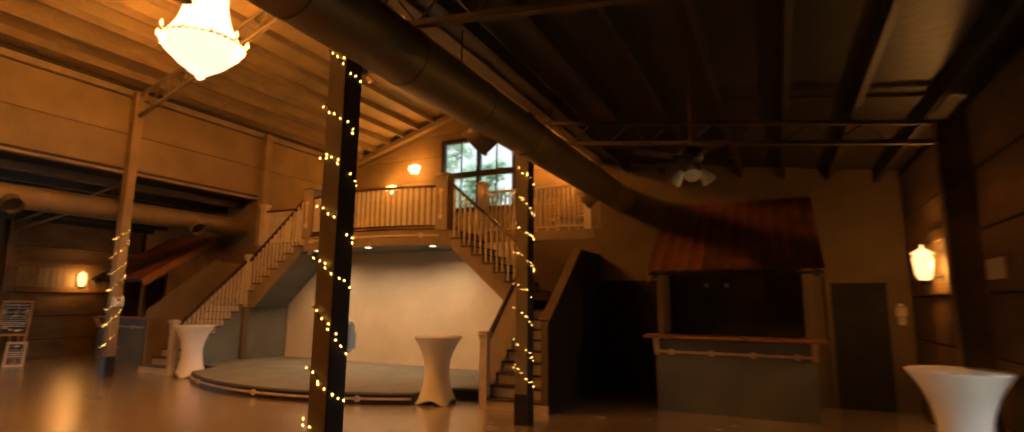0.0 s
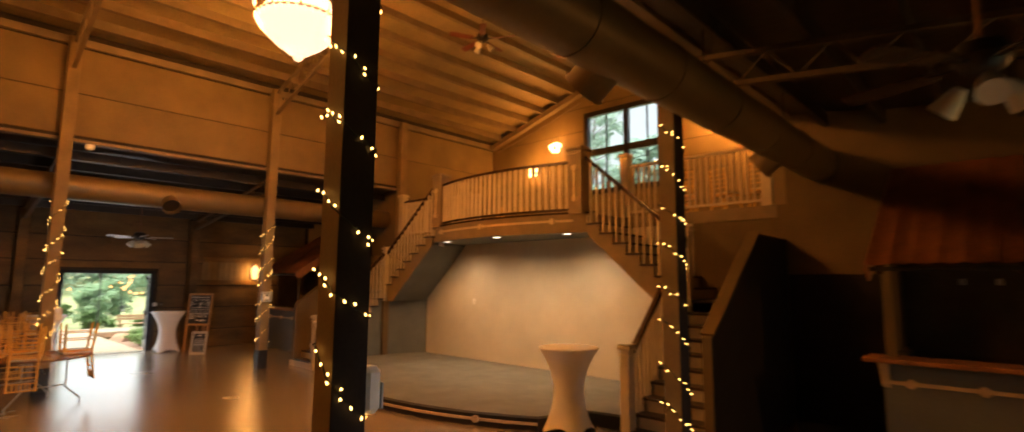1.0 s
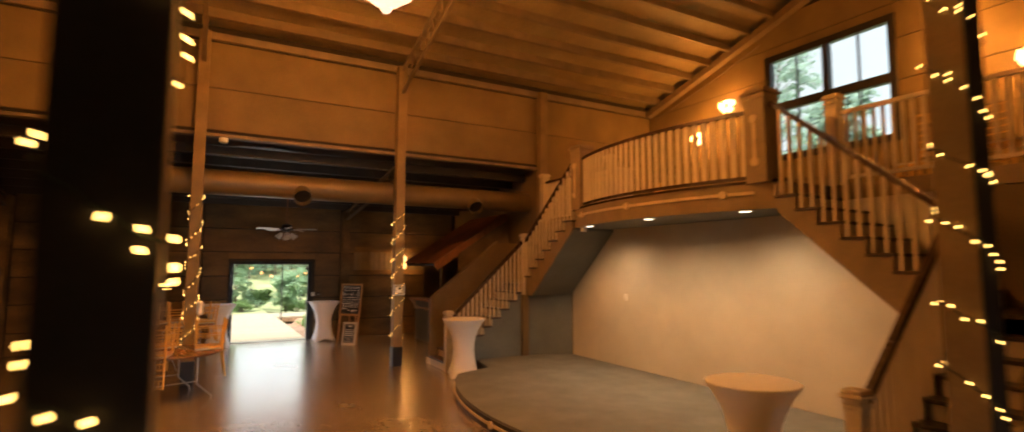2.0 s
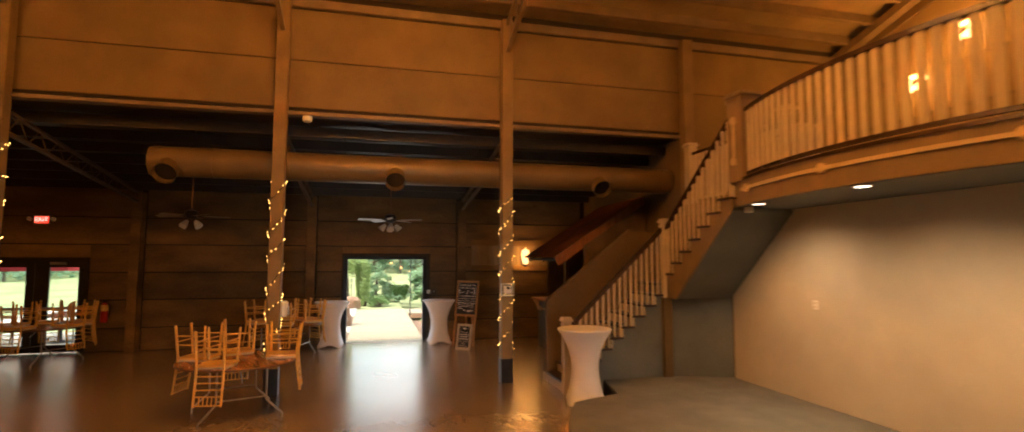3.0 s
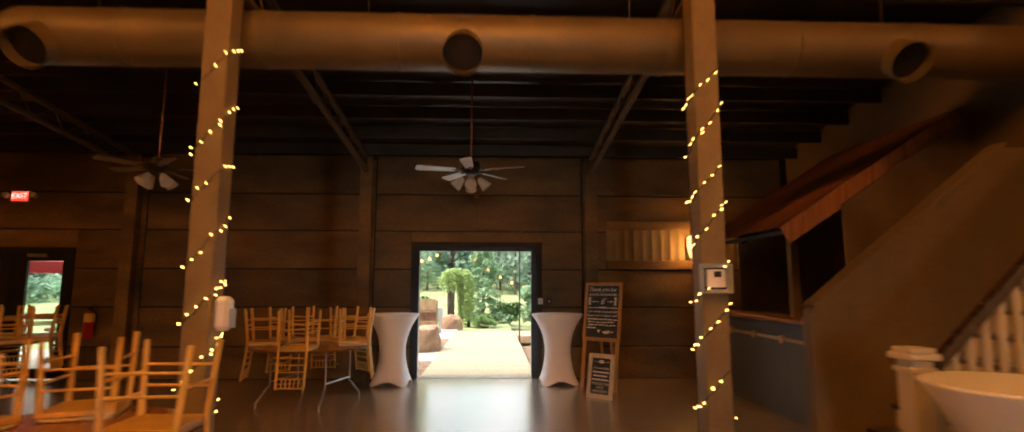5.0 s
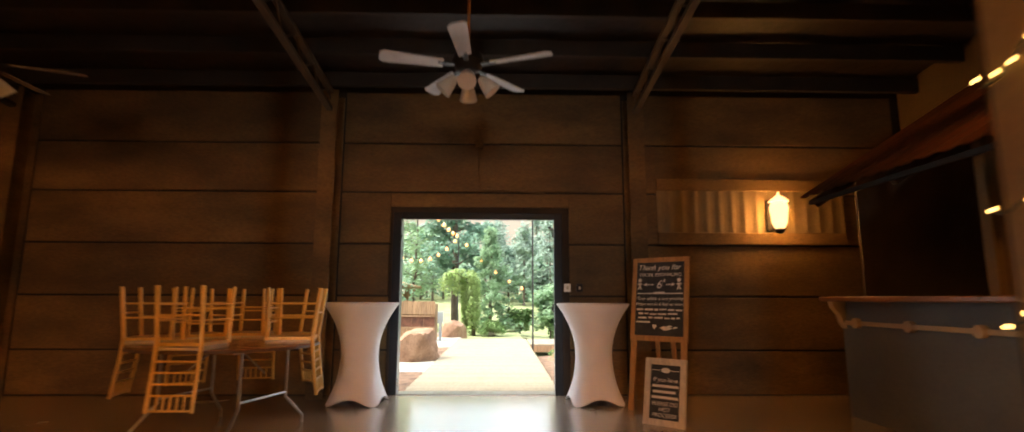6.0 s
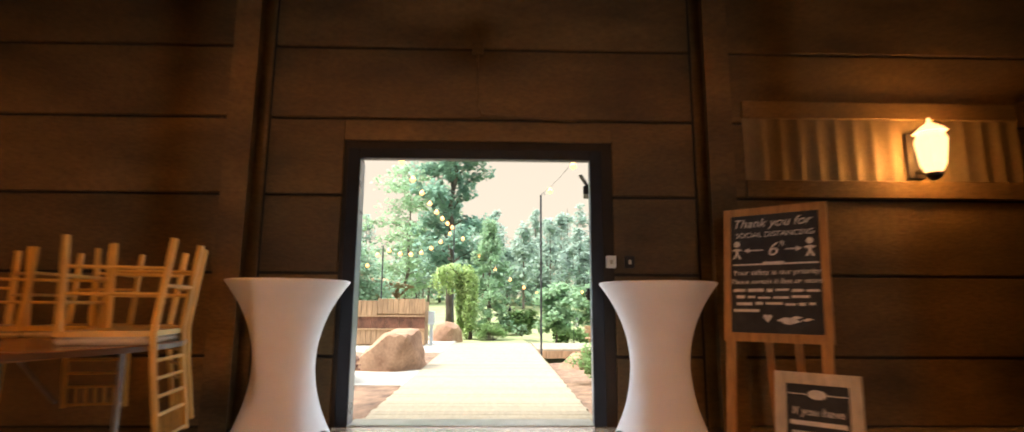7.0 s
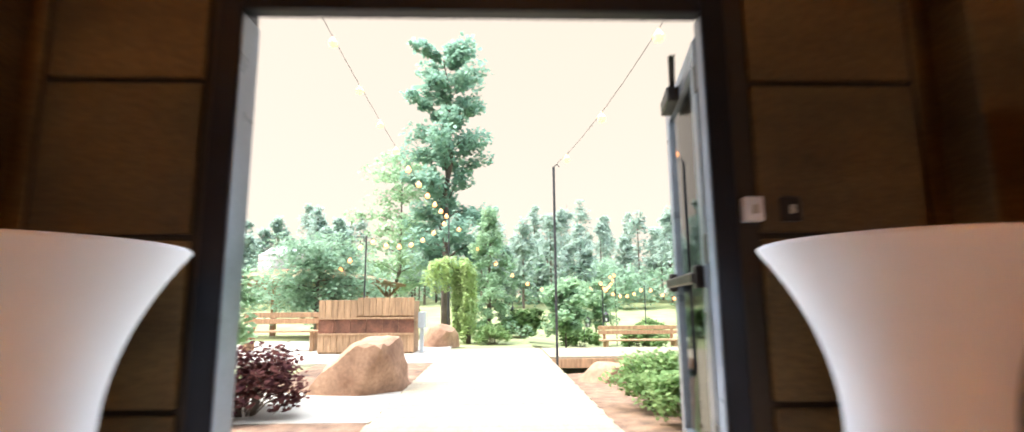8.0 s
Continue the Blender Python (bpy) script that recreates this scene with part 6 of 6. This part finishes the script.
def bench(x, y0, y1, label, rz=0):
    z = -0.105 if y1 < 5 else ground_z(x, (y0 + y1) / 2)
    ob = thing("bench", (x, (y0 + y1) / 2, z), label, "bench", "outdoor benches")
    for k in range(3):
        part("seat_board", Mesh().box(x - 0.2 + k * 0.14, y0, z + 0.42, x - 0.07 + k * 0.14, y1, z + 0.46, 0.004), M_FENCE, ob)
    for k in range(2):
        part("back_board", Mesh().box(x - 0.26, y0, z + 0.6 + k * 0.14, x - 0.23, y1, z + 0.72 + k * 0.14, 0.004), M_FENCE, ob)
    for y in (y0 + 0.15, y1 - 0.25):
        part("leg", Mesh().box(x - 0.18, y, z, x + 0.16, y + 0.09, z + 0.42, 0.005), M_FENCE, ob)
        part("back_post", Mesh().box(x - 0.3, y, z, x - 0.26, y + 0.09, z + 0.86, 0.005), M_FENCE, ob)


bench(-21.0, -0.9, 1.0, "plain cedar bench with a board back")
bench(-25.0, 8.1, 10.6, "cedar bench by the lawn")

# pavilion with a low tin roof
PX, PY = -29.0, -1.8
pv = thing("pavilion", (PX, PY, GZ), "timber pavilion with a brown roof and a banded tin turret", "pavilion")
for x, y in ((PX + 2, PY + 2.3), (PX + 2, PY - 2.3), (PX - 2, PY + 2.3), (PX - 2, PY - 2.3)):
    post_ = part("post", Mesh().box(x - 0.1, y - 0.1, GZ - 0.5, x + 0.1, y + 0.1, 1.75, 0.01), M_FENCE, pv)
    for d in (-1, 1):
        part("knee_brace", Mesh().bar((x, y, 1.2), (x, y + d * 0.5, 1.72), 0.09, 0.09), M_FENCE, post_)


def tier(z0, z1, hx, hy, kx, ky):
    v = [(PX + a * hx, PY + b * hy, z0) for a, b in ((-1, -1), (1, -1), (1, 1), (-1, 1))] + [(PX + a * kx, PY + b * ky, z1) for a, b in ((-1, -1), (1, -1), (1, 1), (-1, 1))]
    return Mesh().add(v, [(0, 1, 5, 4), (1, 2, 6, 5), (2, 3, 7, 6), (3, 0, 4, 7), (0, 3, 2, 1), (4, 5, 6, 7)])


part("eave_frame", Mesh().box(PX - 2.55, PY - 2.95, 1.66, PX + 2.55, PY + 2.95, 1.74, 0.01), M_FENCE, pv, "brown timber eave")
part("roof", tier(1.745, 2.2, 2.6, 3.0, 0.9, 1.2), M_FENCE, pv, "brown shingled roof")
turret = part("turret", Mesh().lathe([(0.88, 1.95), (0.88, 2.75), (0.5, 3.02), (0.08, 3.12)], (PX, PY - 1.25, 0), 28), M_ROOF, pv, "round grey tin turret", smooth=True)
for z in (2.1, 2.32, 2.54, 2.74):
    part("band", Mesh().lathe([(0.885, z), (0.905, z + 0.02), (0.885, z + 0.04)], (PX, PY - 1.25, 0), 28), M_ROOF, turret)


def umbrella(x, y, r, hem_z, label):
    ob = thing("patio_umbrella", (x, y, -0.1), label, "umbrella", "patio umbrellas")
    part("pole", Mesh().tube([(x, y, -0.1), (x, y, hem_z + 0.85)], 0.022, 8), M_POLE, ob)
    part("base", Mesh().lathe([(0.28, 0), (0.27, 0.05), (0.05, 0.09)], (x, y, -0.1), 20), M_POLE, ob)
    n = 8
    ring = [(x + r * math.cos(6.2832 * k / n), y + r * math.sin(6.2832 * k / n), hem_z + 0.18) for k in range(n)]
    hem = [(p[0], p[1], hem_z) for p in ring]
    part("canopy", Mesh().add([(x, y, hem_z + 0.8)] + ring + hem, [(0, 1 + k, 1 + (k + 1) % n) for k in range(n)] + [(1 + k, 1 + n + k, 1 + n + (k + 1) % n, 1 + (k + 1) % n) for k in range(n)]), M_UMBRELLA, ob, "red canvas")


umbrella(-13.5, -4.41, 1.75, 1.82, "open red patio umbrella")
umbrella(-29.5, -6.3, 1.5, 1.9, "open red patio umbrella")
ptb = thing("patio_table", (-13.0, -3.6, -0.1), "dark patio table outside the glazed doors", "table")
part("tabletop", Mesh().lathe([(0.6, 0.7), (0.6, 0.74)], (-13.0, -3.6, -0.1), 24), M_FENCE, ptb)
part("pedestal", Mesh().lathe([(0.3, 0), (0.06, 0.06), (0.05, 0.7)], (-13.0, -3.6, -0.1), 12), M_POLE, ptb)


# ---- plants ----
def leaf_cloud(centres, per, size, rnd, flat=0.5):
    """Many small folded leaves round clump centres (x, y, z, radius)."""
    vs, fs = [], []
    for cx, cy, cz, cr in centres:
        for _ in range(per):
            while True:
                d = (rnd.uniform(-1, 1), rnd.uniform(-1, 1), rnd.uniform(-1, 1))
                q = d[0] ** 2 + d[1] ** 2 + d[2] ** 2
                if 0.12 < q < 1:
                    break
            px, py, pz = cx + d[0] * cr, cy + d[1] * cr, cz + d[2] * cr * 0.8
            a, b = rnd.uniform(0, 6.2832), rnd.uniform(-0.9, 0.5)
            s = size * rnd.uniform(0.6, 1.3)
            ux, uy, uz = math.cos(a) * math.cos(b), math.sin(a) * math.cos(b), math.sin(b)
            wx, wy, wz = -math.sin(a) * 0.5, math.cos(a) * 0.5, rnd.uniform(-0.3, 0.3)
            n = len(vs)
            vs += [(px, py, pz), (px + s * (0.5 * ux + wx), py + s * (0.5 * uy + wy), pz + s * (0.5 * uz + wz)), (px + s * ux, py + s * uy, pz + s * uz), (px + s * (0.5 * ux - wx), py + s * (0.5 * uy - wy), pz + s * (0.5 * uz - wz))]
            fs.append((n, n + 1, n + 2, n + 3))
    m = Mesh()
    m.v, m.f = vs, fs
    return m


def tree(name, x, y, z, h, spread, leaf, size, n_clump, per, seed, label, start=0.2, shape=0.5, trunk=0.12, group="trees", clump=0.2, rise=0.0):
    """A tapered trunk with limbs; clumps of leaves at the limbs' ends."""
    rnd = random.Random(seed)
    ob = thing(name, (x, y, z), label, "tree", group)
    pts = [(x + 0.04 * h * noise.noise((seed, k * 0.7, 0)), y + 0.04 * h * noise.noise((0, seed, k * 0.7)), z - 0.1 + h * 0.97 * k / 8) for k in range(9)]
    part("trunk", Mesh().tube(pts, trunk, 9, trunk * 0.12), M_BARK, ob, smooth="all")
    limbs, centres = Mesh(), []
    for i in range(n_clump):
        t = start + (1 - start) * ((i + rnd.random()) / n_clump)
        u = (t - start) / (1 - start)
        reach = spread * (math.sin(math.pi * (0.12 + 0.8 * u)) ** shape if shape < 1.5 else (1 - u) ** 0.8 + 0.05) * rnd.uniform(0.45, 1.1)
        a = i * 2.4 + rnd.uniform(-0.5, 0.5)
        k = min(int(t * 8), 7)
        base = Vector(pts[k]).lerp(Vector(pts[k + 1]), t * 8 - k)
        tip = base + Vector((math.cos(a) * reach, math.sin(a) * reach, rnd.uniform(0.0, 0.12) * h * (0.5 if shape < 1.5 else -0.4) + rise * reach * rnd.uniform(0.3, 1.2)))
        mid = base.lerp(tip, 0.5) + Vector((0, 0, 0.02 * h))
        limbs.tube([base, mid, tip], trunk * 0.28 * (1.1 - u), 5, 0.006)
        r = clump * spread * rnd.uniform(0.7, 1.3)
        centres += [(*tip, r), (*(mid.lerp(tip, 0.35)), r * 0.8)]
        if reach > 0.6 * spread: centres.append((*(base.lerp(mid, 0.8)), r * 0.7))
    tagged(part("branchwork", limbs, M_BARK, ob, smooth="all"), kind="stuff")
    part("crown", leaf_cloud(centres, per, size, rnd), leaf, ob, fix=False)
    return ob


def low(x, y):
    return ground_z(x, y)


tree("oak_tree", -30.0, 3.0, low(-30, 3), 11.8, 1.9, L_OAK, 0.19, 46, 105, 17, "tall narrow dark green tree", 0.14, 0.4, 0.2, clump=0.27, rise=0.5)
tree("pale_tree", -33.0, 0.6, low(-33, 0), 8.4, 2.1, L_LIGHT, 0.17, 34, 55, 5, "thin pale tree with sparse leaves", 0.2, 0.6, 0.1, clump=0.28)
tree("spreading_tree", -25.5, -0.6, GZ, 3.1, 1.9, L_MAPLE, 0.11, 34, 120, 7, "low spreading green tree by the pavilion", 0.3, 0.4, 0.1, clump=0.3)
tree("cypress_tree", -26.5, 4.75, low(-26, 5), 4.5, 1.25, L_LIGHT, 0.09, 44, 110, 9, "feathery light green conifer", 0.04, 2.0, 0.09, clump=0.22)
tree("young_tree", -26.0, 7.2, low(-26, 7), 2.25, 0.85, L_LIGHT, 0.15, 26, 60, 11, "small young leafy tree", 0.3, 0.45, 0.04, clump=0.3)
tree("young_tree", -34.0, 9.6, low(-34, 9), 2.9, 1.0, L_LIGHT, 0.17, 22, 50, 13, "small young leafy tree", 0.3, 0.45, 0.05, clump=0.3)
tree("vine_sapling", -16.6, 0.95, GZ, 1.75, 0.42, L_LIGHT, 0.13, 16, 18, 15, "slender young vine on a stake", 0.3, 0.5, 0.015, clump=0.4)

# weeping shrub: hanging strands of leaves
rnd = random.Random(21)
wp = thing("weeping_tree", (-23.6, 3.75, GZ), "weeping yellow-green shrub tree", "tree", "trees")
part("trunk", Mesh().tube([(-23.6, 4.2, GZ - 0.1), (-23.6, 4.15, 0.9), (-23.55, 3.95, 1.8), (-23.5, 3.5, 2.1)], 0.07, 8, 0.03), M_BARK, wp, smooth="all")
centres = []
for k in range(150):
    a, r = rnd.uniform(0, 6.28), rnd.uniform(0.05, 0.55)
    cx, cy = -23.6 + r * math.cos(a), 4.08 + 0.6 * r * math.sin(a)
    topz = 2.15 - 0.6 * r + rnd.uniform(-0.15, 0.1)
    botz = rnd.uniform(-0.15, 0.9)
    if k % 5 == 0:
        cy = 3.5 + rnd.uniform(-0.55, 0.35)
        topz, botz = 2.2 - 0.9 * max(0.0, 3.6 - cy) ** 2, rnd.uniform(1.1, 1.75)
    z = topz
    while z > botz:
        centres.append((cx, cy, z, 0.075))
        z -= 0.11
part("crown", leaf_cloud(centres, 9, 0.075, rnd), L_WILLOW, wp, fix=False)


def shrub(x, y, r, h, leaf, size, count, seed, label, z=GZ):
    rnd = random.Random(seed)
    ob = thing("shrub", (x, y, z), label, "shrub", "shrubs")
    st, cs = Mesh(), []
    for k in range(count):
        a, q = rnd.uniform(0, 6.28), math.sqrt(rnd.random())
        tx, ty, tz = x + r * q * math.cos(a), y + r * q * math.sin(a), z + h * rnd.uniform(0.35, 1.0) * (1 - 0.35 * q * q)
        st.tube([(x + 0.15 * r * math.cos(a), y + 0.15 * r * math.sin(a), z - 0.03), ((x + tx) / 2, (y + ty) / 2, z + (tz - z) * 0.6), (tx, ty, tz)], 0.009, 4, 0.004)
        cs.append((tx, ty, tz, 0.3 * r))
    tagged(part("woody_base", st, M_BARK, ob), kind="stuff")
    part("leaves", leaf_cloud(cs, 70, size, rnd), leaf, ob, fix=False)


shrub(-13.6, 2.55, 0.55, 0.62, L_RED, 0.055, 46, 31, "purple-leaved shrub beside the path", -0.1)
shrub(-14.4, 6.75, 0.5, 0.6, L_SHRUB, 0.055, 46, 33, "rounded green shrub in the mulch", ground_z(-14.4, 6.75) + 0.05)
shrub(-13.3, 6.75, 0.42, 0.5, L_SHRUB, 0.055, 40, 35, "rounded green shrub in the mulch", ground_z(-13.3, 6.75) + 0.05)
shrub(-16.0, 7.3, 0.5, 0.5, L_SHRUB, 0.055, 36, 37, "rounded green shrub in the mulch", ground_z(-16.0, 7.3) + 0.05)
shrub(-12.2, 6.7, 0.35, 0.5, L_SHRUB, 0.055, 30, 39, "rounded green shrub in the mulch", ground_z(-12.2, 6.7) + 0.05)
shrub(-23.2, 4.85, 0.45, 0.62, L_SHRUB, 0.05, 44, 41, "clipped round green bush at the boardwalk's end", -0.2)
for k, (x, y, h) in enumerate(((-27, 5.9, 0.9), (-30, 8.2, 0.8), (-31, 6.0, 1.0), (-29, 10.5, 0.9), (-28, 1.6, 1.2), (-33, 12, 1.3))):
    shrub(x, y, 0.7, h, L_SHRUB, 0.14, 26, 50 + k, "loose green bush on the lawn", low(x, y))

# far woods
rnd = random.Random(77)
trunks = Mesh()
cs = []
for k in range(150):
    far = rnd.uniform(56, 95)
    ang = rnd.uniform(-1.0, 0.95)
    x, y = -8 - far * math.cos(ang), 5 + far * math.sin(ang)
    h = rnd.uniform(5.5, 10.5) * far / 60 * (0.45 if ang < -0.45 else 1.0)
    z0 = low(x, y)
    trunks.tube([(x, y, z0 - 0.5), (x, y, z0 + h * 0.97)], 0.16, 5, 0.03)
    bare = rnd.uniform(0.12, 0.5)
    for i in range(26):
        u = rnd.random()
        rr = (1 - u) ** 0.7 * rnd.uniform(1.2, 2.2) * h / 10 + 0.15
        a = rnd.uniform(0, 6.28)
        cs.append((x + rr * 0.7 * math.cos(a), y + rr * 0.7 * math.sin(a), z0 + h * (bare + (1 - bare) * u), 0.5 + 0.35 * rr))
solid("far_tree_trunks", trunks, M_BARK, "bare trunks of the far pine woods", "woods", kind="stuff", fix=False)
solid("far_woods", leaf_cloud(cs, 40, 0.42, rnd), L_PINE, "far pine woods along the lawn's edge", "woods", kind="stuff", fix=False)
under_cs = []
for k in range(1000):
    far, ang = rnd.uniform(56, 88), rnd.uniform(-1.0, 1.0)
    x, y = -8 - far * math.cos(ang), 5 + far * math.sin(ang)
    under_cs.append((x, y, low(x, y) + rnd.uniform(0.4, 4.6) * (0.35 if ang < -0.45 else 1.0), rnd.uniform(1.0, 2.2)))
solid("far_undergrowth", leaf_cloud(under_cs, 64, 0.42, rnd), L_MAPLE, "leafy undergrowth below the far woods", "woods", kind="stuff", fix=False)
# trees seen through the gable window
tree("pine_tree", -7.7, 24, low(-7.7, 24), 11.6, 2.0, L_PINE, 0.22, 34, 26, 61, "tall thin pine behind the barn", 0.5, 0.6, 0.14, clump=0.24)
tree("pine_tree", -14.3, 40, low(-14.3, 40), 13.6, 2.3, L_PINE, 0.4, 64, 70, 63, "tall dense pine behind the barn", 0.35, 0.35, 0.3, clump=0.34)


# ---- string lights on poles ----
def pole(x, y, z0, z1, label):
    ob = thing("light_pole", (x, y, z0), label, "pole", "string light poles")
    part("shaft", Mesh().tube([(x, y, z0 - 0.1), (x, y, z1)], 0.022, 8), M_POLE, ob)
    part("hook", Mesh().tube([(x, y, z1), (x, y + 0.06, z1 + 0.05), (x, y + 0.1, z1)], 0.008, 5), M_POLE, ob)
    return (x, y, z1)


P1 = pole(-25.4, 3.46, GZ, 3.7, "slim dark pole that carries string lights")
P2 = pole(-17.5, 5.97, -0.12, 3.3, "slim dark pole beside the boardwalk")
P3 = pole(-22.5, 1.55, GZ, 2.7, "slim dark pole by the pavilion")
P4 = pole(-30.0, 9.2, low(-30, 9), 1.6, "low dark pole on the lawn")
P5 = pole(-34.0, 10.6, low(-34, 10), 2.4, "slim dark pole on the lawn")
P6 = pole(-30.0, 10.9, low(-30, 11), 1.6, "low dark pole on the lawn")
EBULB = Mesh().lathe([(0.014, 0.055), (0.025, 0.03), (0.062, -0.02), (0.05, -0.065), (0.008, -0.085)], n=8).data("bulb", M_EDISON)


def string(p, q, sag, n):
    ob = thing("string_lights", ((p[0] + q[0]) / 2, (p[1] + q[1]) / 2, (p[2] + q[2]) / 2 - sag), "outdoor string of round warm bulbs between poles", "string lights", "outdoor string lights")
    P, Q = Vector(p), Vector(q)
    pts = [P.lerp(Q, t) - Vector((0, 0, sag * 4 * t * (1 - t))) for t in np.linspace(0, 1, 2 * n + 1)]
    part("cable", Mesh().tube(pts, 0.004, 4), M_WIRE, ob)
    for k in range(1, 2 * n, 2):
        piece("bulb", EBULB, ob, Matrix.Translation(pts[k] - Vector((0, 0, 0.05))))


string(P1, (-10.5, 2.75, 4.9), 0.5, 13)
string(P1, P3, 0.5, 7)
string(P1, P5, 1.6, 12)
string(P5, P4, 0.3, 7)
string(P4, P6, 0.35, 6)
string(P6, (-34, 16, 1.3), 0.4, 8)
string(P2, (-10.5, 6.9, 4.2), 0.3, 4)
string(P3, (-31, -2.6, 2.3), 0.5, 7)


def hook_lantern(x, y, z):
    """A small black lantern on a shepherd's hook; z: the lantern's foot."""
    g = ground_z(x, y)
    ob = thing("garden_lantern", (x, y, g), "small black lantern hung from a garden hook", "lantern", "garden lanterns")
    part("hook_rod", Mesh().tube([(x, y - 0.12, g - 0.1), (x, y - 0.12, z + 0.45), (x, y - 0.06, z + 0.56), (x, y, z + 0.5), (x, y, z + 0.36)], 0.012, 6), M_POLE, ob)
    body = part("cage", Mesh().box(x - 0.075, y - 0.075, z, x + 0.075, y + 0.075, z + 0.025, 0.004).box(x - 0.075, y - 0.075, z + 0.23, x + 0.075, y + 0.075, z + 0.25, 0.004), M_POLE, ob)
    for a in (-1, 1):
        for b in (-1, 1):
            part("corner_bar", Mesh().box(x + a * 0.066 - 0.008, y + b * 0.066 - 0.008, z + 0.025, x + a * 0.066 + 0.008, y + b * 0.066 + 0.008, z + 0.23), M_POLE, body)
    part("candle", Mesh().lathe([(0.03, 0), (0.03, 0.1)], (x, y, z + 0.025), 10), M_PLASTIC, ob, "cream candle")
    part("cap", Mesh().lathe([(0.09, 0.25), (0.05, 0.31), (0.015, 0.36)], (x, y, z), 8), M_POLE, ob)


for x, y, z in ((-27, 5.52, 0.47), (-27, 8.08, 0.12), (-27, 8.72, 0.29)):
    hook_lantern(x, y, z)
